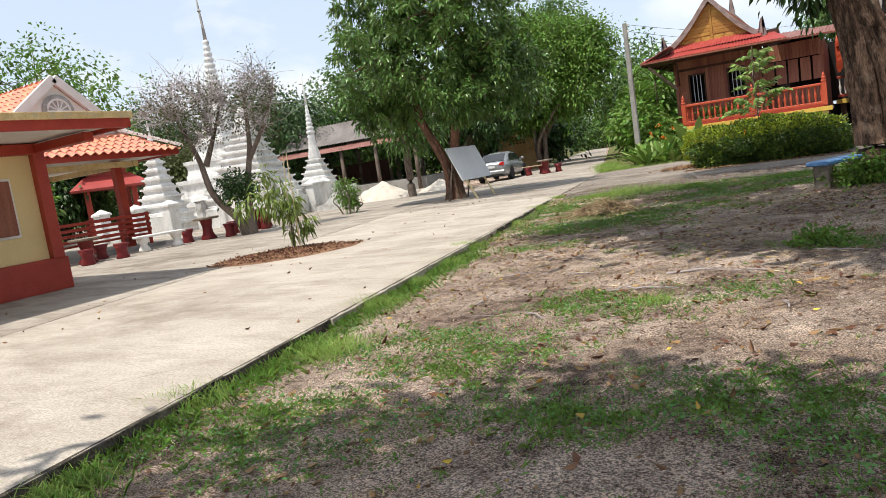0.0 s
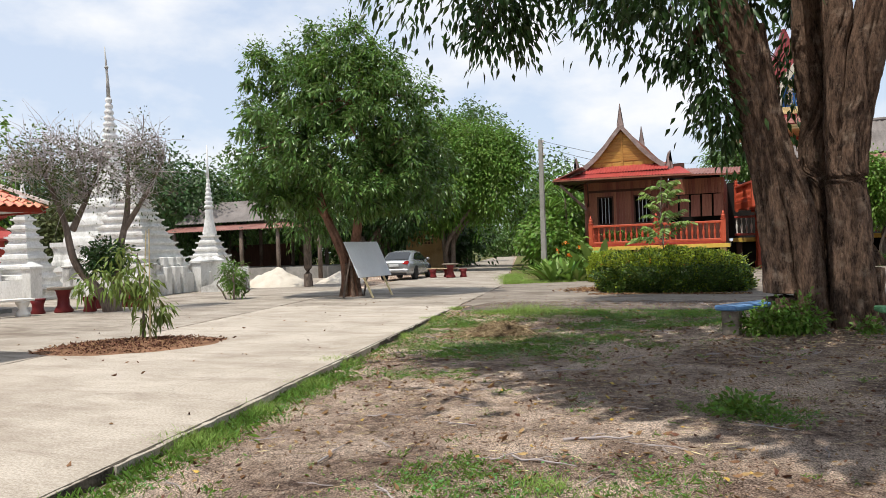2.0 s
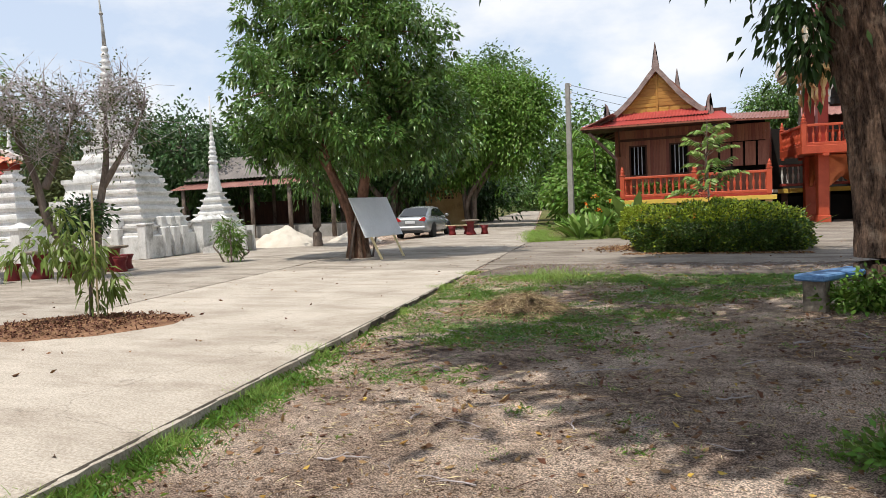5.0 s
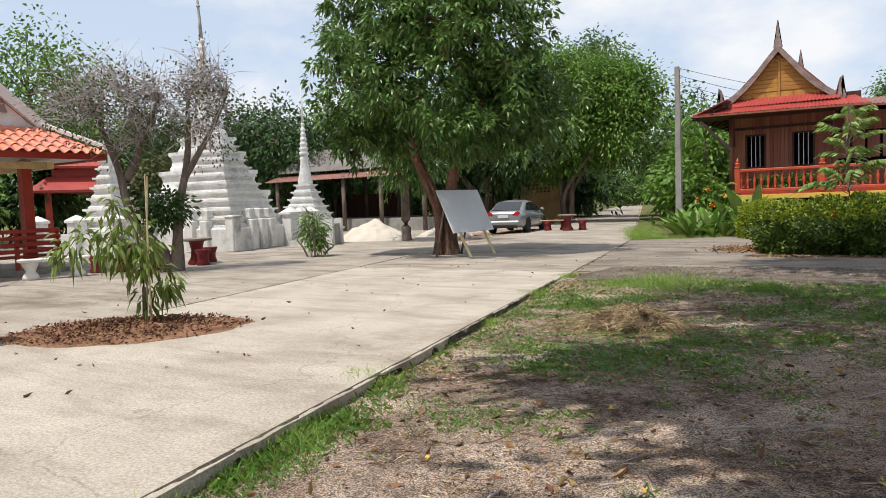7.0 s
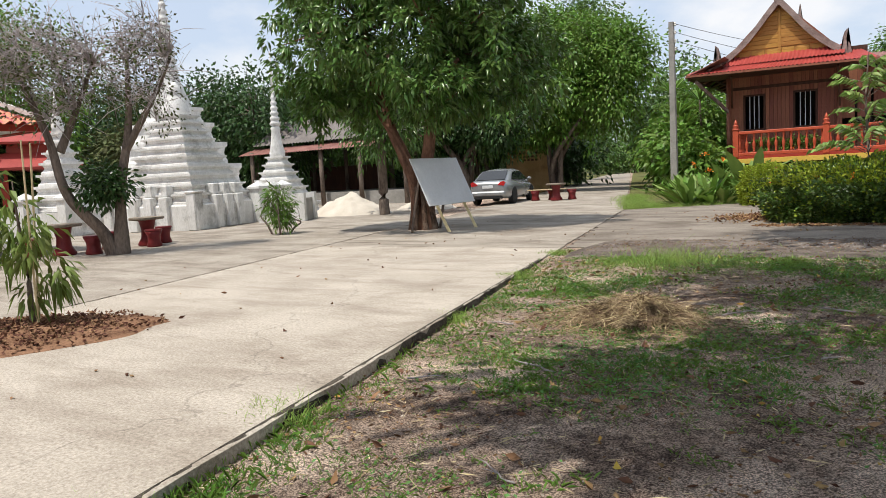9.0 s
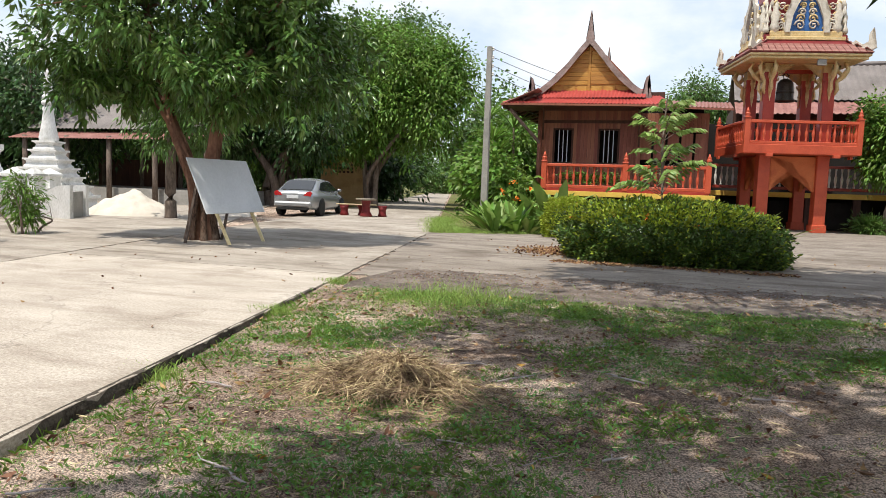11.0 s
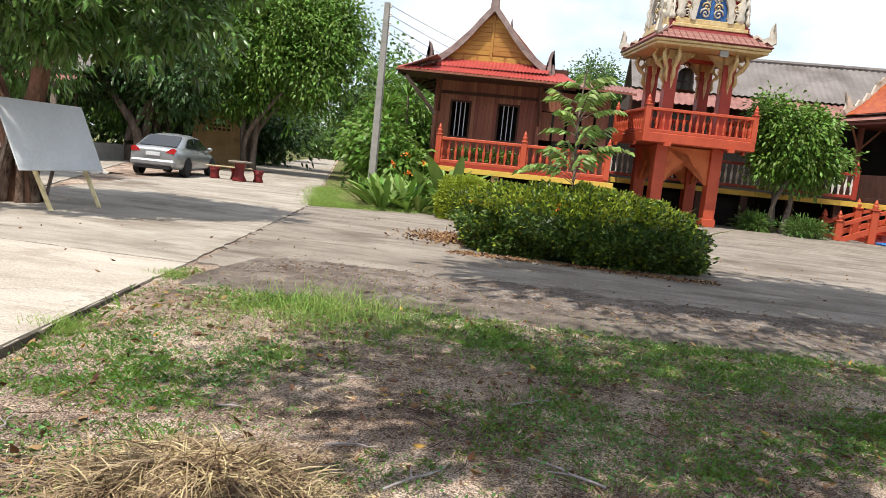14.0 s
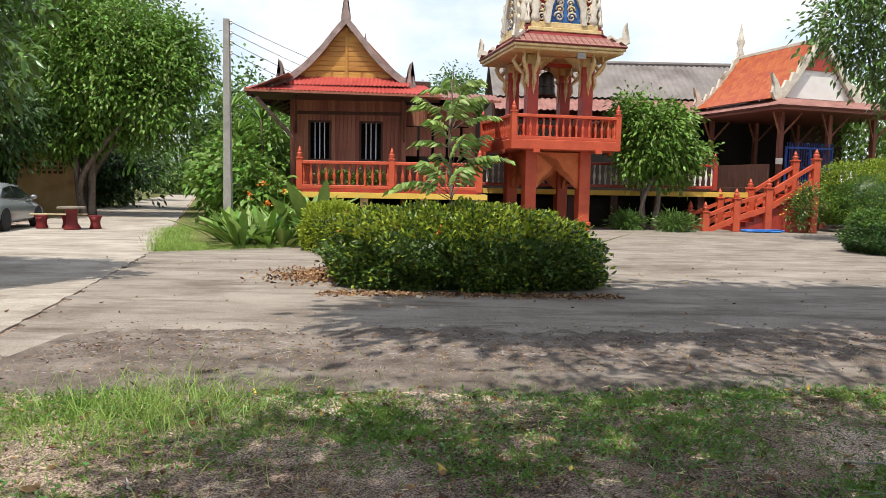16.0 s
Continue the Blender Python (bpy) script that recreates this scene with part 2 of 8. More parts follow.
M = dict(
    soil=earth("sandy_soil"),
    concrete=paving("pale_concrete", (0.37, 0.32, 0.265), (0.60, 0.54, 0.465), (0.26, 0.21, 0.165), (0.13, 0.11, 0.09), along=(0.35, 1.2, 1), amount=0.6),
    concrete_old=paving("worn_concrete", (0.27, 0.23, 0.19), (0.51, 0.46, 0.395), (0.165, 0.13, 0.10), (0.09, 0.075, 0.06), along=(0.3, 1.3, 1), amount=0.8),
    concrete_drive=paving("dusty_drive_concrete", (0.175, 0.145, 0.118), (0.38, 0.335, 0.285), (0.115, 0.09, 0.07), (0.08, 0.065, 0.05), along=(0.28, 1.3, 1), amount=0.95),
    verge=surface("leafy_verge", (0.075, 0.075, 0.03), (0.19, 0.20, 0.07), 0.95, 0.9, 40, 0.8, (0.13, 0.085, 0.05), 0.58, relief=0.04, spec=0.1),
    cement=surface("grey_cement", (0.22, 0.21, 0.19), (0.38, 0.36, 0.33), 0.9, 2, 50, 0.4),
    white=surface("weathered_whitewash", (0.58, 0.57, 0.54), (0.82, 0.81, 0.79), 0.85, 2.4, 30, 0.5, (0.30, 0.29, 0.265), 0.60, stretch=(1, 1, 0.35)),
    grime=surface("grey_lichen_plaster", (0.24, 0.23, 0.21), (0.5, 0.49, 0.46), 0.9, 3, 40, 0.4),
    arch_orange=surface("sun_faded_orange_paint", (0.52, 0.13, 0.04), (0.66, 0.21, 0.075), 0.6, 2.2, 30, 0.2, (0.42, 0.085, 0.03), 0.62, spec=0.3),
    red=surface("red_gloss_paint", (0.30, 0.028, 0.016), (0.41, 0.05, 0.026), 0.42, 2.5, 30, 0.12, (0.22, 0.03, 0.02), 0.66, spec=0.45),
    orange_red=surface("faded_orange_red_paint", (0.42, 0.062, 0.026), (0.56, 0.10, 0.042), 0.5, 2.2, 30, 0.15, (0.30, 0.045, 0.022), 0.64, spec=0.4),
    maroon=surface("maroon_paint", (0.13, 0.015, 0.018), (0.23, 0.03, 0.03), 0.45, 3, 40, 0.2),
    wood=surface("red_brown_stained_planks", (0.19, 0.068, 0.042), (0.34, 0.135, 0.085), 0.6, 2, 26, 0.3, stretch=(6, 6, 0.5), vary=0.22),
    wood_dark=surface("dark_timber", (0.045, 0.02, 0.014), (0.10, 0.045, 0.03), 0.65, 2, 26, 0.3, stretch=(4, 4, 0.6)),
    wood_grey=surface("weathered_grey_red_timber", (0.17, 0.115, 0.10), (0.36, 0.27, 0.245), 0.75, 3, 30, 0.4),
    ochre_wood=surface("varnished_yellow_planks", (0.36, 0.17, 0.035), (0.55, 0.29, 0.07), 0.5, 2.5, 24, 0.25, stretch=(0.7, 5, 5), vary=0.14),
    yellow=surface("yellow_paint", (0.60, 0.38, 0.06), (0.72, 0.49, 0.10), 0.6, 2, 30, 0.15, (0.42, 0.27, 0.06), 0.66),
    cream=surface("cream_wall_paint", (0.72, 0.56, 0.27), (0.80, 0.64, 0.34), 0.7, 1.2, 40, 0.12, spec=0.25),
    off_white=surface("off_white_paint", (0.70, 0.67, 0.62), (0.80, 0.78, 0.74), 0.7, 2, 30, 0.12),
    ochre_wall=surface("stained_ochre_render", (0.46, 0.28, 0.12), (0.70, 0.50, 0.26), 0.9, 1.2, 30, 0.3, (0.22, 0.14, 0.07), 0.6),
    tin_red=surface("red_corrugated_sheet", (0.30, 0.036, 0.030), (0.43, 0.07, 0.055), 0.5, 1.5, 30, 0.1, (0.33, 0.05, 0.05), 0.62, spec=0.5),
    tin_rust=surface("rusty_sheet", (0.18, 0.07, 0.055), (0.34, 0.17, 0.14), 0.6, 2, 30, 0.3),
    tile_orange=surface("glazed_orange_tile", (0.62, 0.20, 0.10), (0.74, 0.30, 0.17), 0.4, 2, 30, 0.1, vary=0.12, spec=0.5),
    tile_pink=surface("glazed_pink_red_tile", (0.55, 0.12, 0.13), (0.66, 0.19, 0.19), 0.4, 2, 30, 0.1, vary=0.10, spec=0.5),
    tile_burnt=surface("burnt_orange_shingle", (0.25, 0.045, 0.014), (0.43, 0.10, 0.028), 0.5, 14, 60, 0.3, vary=0.14, island=0.14),
    roof_grey=surface("grey_fibre_cement_roof", (0.13, 0.115, 0.105), (0.24, 0.21, 0.195), 0.85, 0.8, 25, 0.4, (0.10, 0.08, 0.07), 0.6),
    gold=surface("dull_gold_stucco", (0.50, 0.34, 0.13), (0.72, 0.56, 0.29), 0.5, 5, 40, 0.3, (0.45, 0.40, 0.30), 0.6, spec=0.5),
    stucco=surface("pale_carved_stucco", (0.46, 0.40, 0.31), (0.68, 0.63, 0.54), 0.75, 6, 40, 0.3),
    blue=surface("blue_painted_panel", (0.03, 0.10, 0.30), (0.06, 0.18, 0.45), 0.5, 4, 30, 0.1),
    blue_gate=surface("blue_gate_paint", (0.02, 0.05, 0.22), (0.04, 0.09, 0.32), 0.5, 4, 30, 0.1),
    bronze=surface("dark_bronze", (0.035, 0.032, 0.028), (0.075, 0.068, 0.055), 0.45, 4, 30, 0.2, metal=0.6),
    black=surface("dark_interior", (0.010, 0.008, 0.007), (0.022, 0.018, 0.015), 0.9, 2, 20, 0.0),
    curtain=surface("white_window_bar_paint", (0.40, 0.45, 0.52), (0.56, 0.60, 0.66), 0.6, 3, 30, 0.1),
    bark=surface("furrowed_brown_bark", (0.030, 0.020, 0.016), (0.21, 0.135, 0.095), 0.95, 9, 46, 1.0, (0.25, 0.185, 0.14), 0.60, stretch=(1, 1, 0.28), relief=0.08, spec=0.1),
    bark_grey=surface("grey_bark", (0.09, 0.068, 0.055), (0.24, 0.19, 0.155), 0.95, 4, 26, 0.8, stretch=(1, 1, 0.3), relief=0.03, spec=0.1),
    bark_red=surface("reddish_bark", (0.12, 0.062, 0.042), (0.27, 0.15, 0.10), 0.95, 4, 26, 0.8, stretch=(1, 1, 0.3), relief=0.03, spec=0.1),
    twig=surface("bare_grey_twigs", (0.30, 0.26, 0.255), (0.54, 0.48, 0.47), 0.95, 4, 26, 0.2, spec=0.1),
    leaf=surface("glossy_green_leaf", (0.066, 0.135, 0.027), (0.15, 0.245, 0.056), 0.29, 0.5, 5, 0.0, island=0.42, trans=0.2, spec=0.4, soft=0.2),
    leaf_dark=surface("deep_green_leaf", (0.028, 0.066, 0.017), (0.066, 0.122, 0.03), 0.42, 0.5, 5, 0.0, island=0.4, trans=0.18, spec=0.35, soft=0.2),
    leaf_hedge=surface("hedge_leaf", (0.045, 0.088, 0.018), (0.13, 0.195, 0.038), 0.38, 1.5, 8, 0.0, island=0.5, trans=0.18, spec=0.4, soft=0.2),
    leaf_bright=surface("bright_green_leaf", (0.085, 0.175, 0.024), (0.185, 0.30, 0.05), 0.42, 0.6, 5, 0.0, island=0.4, trans=0.26, spec=0.3, soft=0.2),
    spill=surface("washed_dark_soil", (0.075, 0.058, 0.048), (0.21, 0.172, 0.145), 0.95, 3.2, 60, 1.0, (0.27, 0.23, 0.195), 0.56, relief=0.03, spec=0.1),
    leaf_lily=surface("pale_lily_leaf", (0.13, 0.23, 0.05), (0.32, 0.41, 0.11), 0.42, 0.8, 6, 0.0, island=0.45, trans=0.25, spec=0.3, soft=0.2),
    weed=surface("cool_green_weed_leaf", (0.095, 0.215, 0.055), (0.18, 0.34, 0.10), 0.55, 0.6, 5, 0.0, island=0.4, trans=0.3, spec=0.25, soft=0.2),
    leaf_lime=surface("lime_yellow_leaf", (0.22, 0.30, 0.03), (0.42, 0.46, 0.05), 0.5, 0.8, 6, 0.0, island=0.35, trans=0.3, spec=0.3, soft=0.2),
    leaf_pale=surface("pale_drooping_leaf", (0.11, 0.175, 0.035), (0.27, 0.33, 0.085), 0.5, 0.8, 6, 0.0, island=0.35, trans=0.35, spec=0.3, soft=0.2),
    leaf_olive=surface("dull_olive_leaf", (0.075, 0.095, 0.035), (0.14, 0.15, 0.06), 0.6, 0.6, 5, 0.0, island=0.4, trans=0.25, spec=0.2, soft=0.2),
    grass=surface("lawn_grass_blade", (0.145, 0.27, 0.045), (0.28, 0.43, 0.092), 0.6, 0.8, 5, 0.0, island=0.4, trans=0.35, spec=0.2, soft=0.2),
    grass_light=surface("pale_seeding_grass", (0.20, 0.33, 0.065), (0.40, 0.50, 0.14), 0.6, 0.8, 5, 0.0, island=0.4, trans=0.4, spec=0.2, soft=0.2),
    hay=surface("raked_dry_grass", (0.36, 0.26, 0.15), (0.64, 0.51, 0.32), 0.85, 2, 8, 0.0, island=0.5, trans=0.15, spec=0.15),
    hay_core=surface("packed_dead_grass", (0.10, 0.07, 0.042), (0.30, 0.215, 0.125), 0.95, 6, 60, 1.0, relief=0.05, spec=0.1),
    litter_straw=surface("brown_dead_stalk", (0.20, 0.135, 0.08), (0.45, 0.335, 0.205), 0.85, 2, 8, 0.0, island=0.5, trans=0.1, spec=0.15),
    straw=surface("dry_straw", (0.46, 0.35, 0.20), (0.72, 0.60, 0.39), 0.85, 2, 8, 0.0, island=0.4, trans=0.15, spec=0.15),
    litter=surface("dead_brown_leaf", (0.13, 0.062, 0.030), (0.33, 0.19, 0.10), 0.8, 2, 8, 0.0, island=0.5, spec=0.2),
    litter_yellow=surface("yellowed_leaf", (0.48, 0.28, 0.04), (0.62, 0.42, 0.12), 0.7, 2, 8, 0.0, island=0.35, spec=0.2),
    mulch=surface("reddish_leaf_mulch", (0.10, 0.048, 0.030), (0.28, 0.15, 0.095), 0.95, 3, 40, 0.8, island=0.45, spec=0.1),
    sand=surface("pale_sand", (0.50, 0.44, 0.36), (0.66, 0.60, 0.52), 0.95, 1.5, 60, 0.4, spec=0.1),
    gravel=surface("mixed_grit", (0.17, 0.135, 0.115), (0.56, 0.475, 0.41), 0.95, 9, 60, 0.3, island=0.5, spec=0.1),
    flower=surface("orange_flower", (0.72, 0.12, 0.01), (0.85, 0.22, 0.03), 0.6, 3, 10, 0.0, island=0.3),
    flower_yellow=surface("yellow_flower", (0.75, 0.52, 0.03), (0.85, 0.62, 0.08), 0.6, 3, 10, 0.0),
    board=surface("white_board_sheet", (0.60, 0.62, 0.63), (0.70, 0.72, 0.73), 0.35, 1.2, 20, 0.04, (0.55, 0.56, 0.56), 0.62, spec=0.5),
    car_paint=surface("silver_car_paint", (0.33, 0.34, 0.35), (0.38, 0.39, 0.40), 0.26, 1, 20, 0.0, metal=0.55, spec=0.5),
    car_glass=surface("tinted_car_glass", (0.012, 0.014, 0.016), (0.02, 0.022, 0.025), 0.06, 1, 20, 0.0, spec=0.7),
    rubber=surface("black_rubber", (0.014, 0.014, 0.014), (0.03, 0.03, 0.03), 0.8, 4, 30, 0.1),
    alloy=surface("alloy_wheel", (0.35, 0.36, 0.37), (0.5, 0.5, 0.52), 0.3, 4, 30, 0.0, metal=0.8),
    lamp_red=surface("red_tail_lamp", (0.40, 0.01, 0.012), (0.52, 0.02, 0.02), 0.2, 4, 30, 0.0, spec=0.6),
    plate=surface("pale_number_plate", (0.62, 0.64, 0.66), (0.72, 0.73, 0.75), 0.5, 4, 30, 0.0),
    bench_blue=surface("faded_blue_paint", (0.06, 0.16, 0.36), (0.16, 0.30, 0.50), 0.6, 3, 30, 0.2),
    bench_green=surface("faded_green_paint", (0.07, 0.25, 0.10), (0.20, 0.42, 0.22), 0.6, 3, 30, 0.2),
    rope=surface("blue_plastic_hose", (0.02, 0.14, 0.50), (0.05, 0.24, 0.66), 0.4, 3, 30, 0.0),
    wire=surface("black_cable", (0.02, 0.02, 0.02), (0.05, 0.05, 0.05), 0.6, 3, 30, 0.0),
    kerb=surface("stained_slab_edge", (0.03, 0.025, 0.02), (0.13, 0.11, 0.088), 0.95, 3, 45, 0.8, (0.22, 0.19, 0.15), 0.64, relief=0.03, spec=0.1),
    stone=surface("old_stone", (0.16, 0.13, 0.10), (0.32, 0.27, 0.21), 0.9, 4, 30, 0.6),
)


# ---- building tools ----
def part(name, bm, material, parent=None, label="", smooth=False):
    me = bpy.data.meshes.new(name)
    if isinstance(bm, bmesh.types.BMesh):
        bmesh.ops.recalc_face_normals(bm, faces=bm.faces[:])
        bm.to_mesh(me)
        bm.free()
    else:
        me.from_pydata(*bm)
    if smooth:
        me.shade_smooth()
    me.materials.append(M[material])
    ob = new(name, me)
    ob.parent = parent
    if label:
        tagged(ob, label)
    return ob


def again(ob, m):
    """One more piece on the same mesh, under the same parent."""
    c = bpy.data.objects.new(ob.name.split(".")[0], ob.data)
    scene.collection.objects.link(c)
    c.parent = ob.parent
    c.matrix_basis = m
    return c


def thing(name, label, category, at=(0, 0, 0), turn=0, group="", kind=""):
    ob = new(name)
    ob.empty_display_size = 0.2
    ob.matrix_basis = pose(*at, 0, 0, turn)
    return tagged(ob, label, category, group, kind)


def structure(name, bm, material, label="", smooth=False):
    return tagged(part(name, bm, material, None, label, smooth), kind="structure")


def B(*boxes, bevel=0.0, bm=None):
    """Boxes as (x0, x1, y0, y1, z0, z1), with softened edges."""
    bm = bm or bmesh.new()
    for x0, x1, y0, y1, z0, z1 in boxes:
        r = bmesh.ops.create_cube(bm, size=1, matrix=Matrix.LocRotScale(((x0 + x1) / 2, (y0 + y1) / 2, (z0 + z1) / 2), None, (abs(x1 - x0), abs(y1 - y0), abs(z1 - z0))))
        if bevel:
            edges = list({e for v in r["verts"] for e in v.link_edges})
            bmesh.ops.bevel(bm, geom=edges, offset=bevel, segments=1, affect="EDGES")
    return bm


def rod(a, b, r0, r1=None, sides=8, bm=None):
    """A tapered round bar from a to b."""
    bm = bm or bmesh.new()
    a, b = Vector(a), Vector(b)
    d = b - a
    m = Matrix.Translation((a + b) / 2) @ d.to_track_quat("Z", "Y").to_matrix().to_4x4()
    bmesh.ops.create_cone(bm, cap_ends=True, segments=sides, radius1=r0, radius2=r0 if r1 is None else r1, depth=d.length, matrix=m)
    return bm


def bar(a, b, w, h, bm=None):
    """A square-cut beam from a to b, w wide and h deep."""
    bm = bm or bmesh.new()
    a, b = Vector(a), Vector(b)
    d = b - a
    q = d.to_track_quat("Y", "Z").to_matrix().to_4x4()
    bmesh.ops.create_cube(bm, size=1, matrix=Matrix.Translation((a + b) / 2) @ q @ Matrix.Diagonal((w, d.length, h, 1)))
    return bm


def lathe(profile, sides=12, square=False, at=(0, 0, 0), bm=None):
    """Turned from (radius, height) pairs; square: four-sided, radius being half the side."""
    bm = bm or bmesh.new()
    k, off, mul = (4, math.pi / 4, math.sqrt(2)) if square else (sides, 0, 1)
    rings = []
    for r, z in profile:
        rings.append([bm.verts.new((at[0] + r * mul * math.cos(off + 2 * math.pi * i / k), at[1] + r * mul * math.sin(off + 2 * math.pi * i / k), at[2] + z)) for i in range(k)])
    for a, b in zip(rings, rings[1:]):
        for i in range(k):
            bm.faces.new((a[i], a[(i + 1) % k], b[(i + 1) % k], b[i]))
    bm.faces.new(rings[0][::-1])
    bm.faces.new(rings[-1])
    return bm


def plate(outline, thick, axis="y", at=0.0, bm=None):
    """A flat outline of (u, v) pairs, pushed thick along an axis from at: y keeps (x, z), x keeps (y, z), z keeps (x, y)."""
    bm = bm or bmesh.new()
    place = {"y": lambda u, v, d: (u, d, v), "x": lambda u, v, d: (d, u, v), "z": lambda u, v, d: (u, v, d)}[axis]
    a = [bm.verts.new(place(u, v, at)) for u, v in outline]
    b = [bm.verts.new(place(u, v, at + thick)) for u, v in outline]
    f, g = bm.faces.new(a), bm.faces.new(b[::-1])
    for i in range(len(a)):
        j = (i + 1) % len(a)
        bm.faces.new((a[j], a[i], b[i], b[j]))
    bmesh.ops.triangulate(bm, faces=[f, g])
    return bm


def tube(points, radii, sides=8, bm=None, wob=0.0, seed=0):
    """A limb through points, with a radius at each."""
    bm = bm or bmesh.new()
    rnd = random.Random(seed)
    pts = [Vector(p) for p in points]
    rings = []
    for i, p in enumerate(pts):
        d = (pts[min(i + 1, len(pts) - 1)] - pts[max(i - 1, 0)]).normalized()
        q = d.to_track_quat("Z", "Y")
        ring = []
        for k in range(sides):
            a = 2 * math.pi * k / sides
            r = radii[i] * (1 + wob * (rnd.random() - 0.5))
            ring.append(bm.verts.new(p + q @ Vector((r * math.cos(a), r * math.sin(a), 0))))
        rings.append(ring)
    for a, b in zip(rings, rings[1:]):
        for k in range(sides):
            bm.faces.new((a[k], a[(k + 1) % sides], b[(k + 1) % sides], b[k]))
    bm.faces.new(rings[0][::-1])
    bm.faces.new(rings[-1])
    return bm


def corrugated(x0, x1, run, rise, pitch=0.12, amp=0.02, x0b=None, x1b=None):
    """A corrugated sheet from its lower edge (y=0, z=0) up to (run, rise); upper ends may be x0b, x1b."""
    x0b, x1b = x0 if x0b is None else x0b, x1 if x1b is None else x1b
    n = max(4, int((x1 - x0) / pitch * 4))
    verts, faces = [], []
    for i in range(n + 1):
        s = i / n
        w = amp * math.sin(i * math.pi / 2)
        for lift in (0, -0.012):
            verts.append((x0 + (x1 - x0) * s, 0, w + lift))
            verts.append((x0b + (x1b - x0b) * s, run, rise + w + lift))
    for i in range(n):
        a, b = 4 * i, 4 * i + 4
        faces += [(a, b, b + 1, a + 1), (a + 2, a + 3, b + 3, b + 2), (a, a + 2, b + 2, b), (a + 1, b + 1, b + 3, a + 3)]
    return verts, [], faces


BALUSTER = [(0.045, 0), (0.045, 0.05), (0.028, 0.08), (0.05, 0.2), (0.062, 0.3), (0.05, 0.38), (0.026, 0.46), (0.036, 0.5), (0.026, 0.54), (0.04, 0.62), (0.045, 0.66), (0.045, 0.7)]
FINIAL = [(0.085, 0), (0.10, 0.03), (0.06, 0.06), (0.105, 0.11), (0.085, 0.15), (0.05, 0.18), (0.075, 0.21), (0.045, 0.26), (0.012, 0.36)]


def balustrade(owner, a, b, floor, top, count, paint="orange_red", baluster="orange_red", ends=(True, True), post=0.2):
    """Rails, turned balusters and finialled posts between two plan points, under owner."""
    (ax, ay), (bx, by) = a, b
    length = math.hypot(bx - ax, by - ay)
    m = pose(ax, ay, 0, 0, 0, math.degrees(math.atan2(by - ay, bx - ax)))
    high = top - floor
    for name, z0, z1, w in (("rail", top - 0.11, top, 0.16), ("bottom_rail", floor, floor + 0.12, 0.15)):
        ob = part(name, B((0, length, -w / 2, w / 2, z0, z1), bevel=0.015), paint, owner)
        ob.matrix_basis = m
    first = None
    for i in range(count):
        at = m @ Matrix.Translation(((i + 0.5) * length / count, 0, floor + 0.12)) @ Matrix.Diagonal((1, 1, (high - 0.23) / 0.7, 1))
        if first:
            again(first, at)
        else:
            first = part("baluster", lathe(BALUSTER, 8), baluster, owner, smooth=True)
            first.matrix_basis = at
    for on, s in zip(ends, (0, length)):
        if on:
            p = part("newel_post", B((-post / 2, post / 2, -post / 2, post / 2, floor - 0.05, top + 0.06), (-post / 2 - 0.02, post / 2 + 0.02, -post / 2 - 0.02, post / 2 + 0.02, top + 0.06, top + 0.1), bevel=0.012), paint, owner)
            p.matrix_basis = m @ Matrix.Translation((s, 0, 0))
            f = part("finial", lathe(FINIAL, 10, at=(0, 0, top + 0.1)), paint, p, smooth=True)

# ---- ground ----
def kerb_x(y):
    return -3.45 - 0.2067 * y


def steps(lo, hi, step):
    return list(np.arange(lo, hi + 1e-6, step))


gx = [-1500, -500, -200, -100, -60] + steps(-44, -9, 3.5) + steps(-8, 12, 0.16) + steps(14, 44, 3.0) + [60, 100, 200, 500, 1500]
gy = [-1500, -500, -200, -100, -50, -25, -12, -7] + steps(-4, 21, 0.16) + steps(23, 60, 3.5) + [80, 120, 200, 500, 1500]


def soil_height(x, y):
    """The bare yard lies a little under the slabs and rises to their level at its far edge."""
    if -9 < x < 13 and -5 < y < 21.2:
        h = -0.085 + 0.075 * max(0, min(1, (y - 13.0) / 5.5))
        h += 0.022 * noise.noise((x * 0.6, y * 0.6, 3)) + 0.012 * noise.noise((x * 2.3, y * 2.3, 7)) + 0.005 * noise.noise((x * 6, y * 6, 1))
        d = math.hypot(x - 0.6, y - 14.3)
        h += 0.10 * math.exp(-(d / 1.3) ** 2)
        return min(h, -0.02) if y > 17.6 and x < 12 and d > 3 else h
    return -0.03


gv = [(x, y, soil_height(x, y)) for y in gy for x in gx]
gf = [(j * len(gx) + i, j * len(gx) + i + 1, (j + 1) * len(gx) + i + 1, (j + 1) * len(gx) + i) for j in range(len(gy) - 1) for i in range(len(gx) - 1)]
structure("ground", (gv, [], gf), "soil", "bare sandy soil yard with leaf litter", True)


def slab(name, outline, material, label, rag=0.0, top=0.0, thick=0.14, seed=1):
    """A cast slab; rag chips its edge slightly."""
    rnd = random.Random(seed)
    pts = []
    for (x0, y0), (x1, y1) in zip(outline, outline[1:] + outline[:1]):
        n = max(1, int(math.hypot(x1 - x0, y1 - y0) / 0.16)) if rag else 1
        n = min(n, 260)
        for i in range(n):
            s = i / n
            j = rag * (rnd.random() - 0.5) if i else 0
            pts.append((x0 + (x1 - x0) * s + j, y0 + (y1 - y0) * s + j))
    bm = plate(pts, -thick, "z", top)
    return structure(name, bm, material, label)


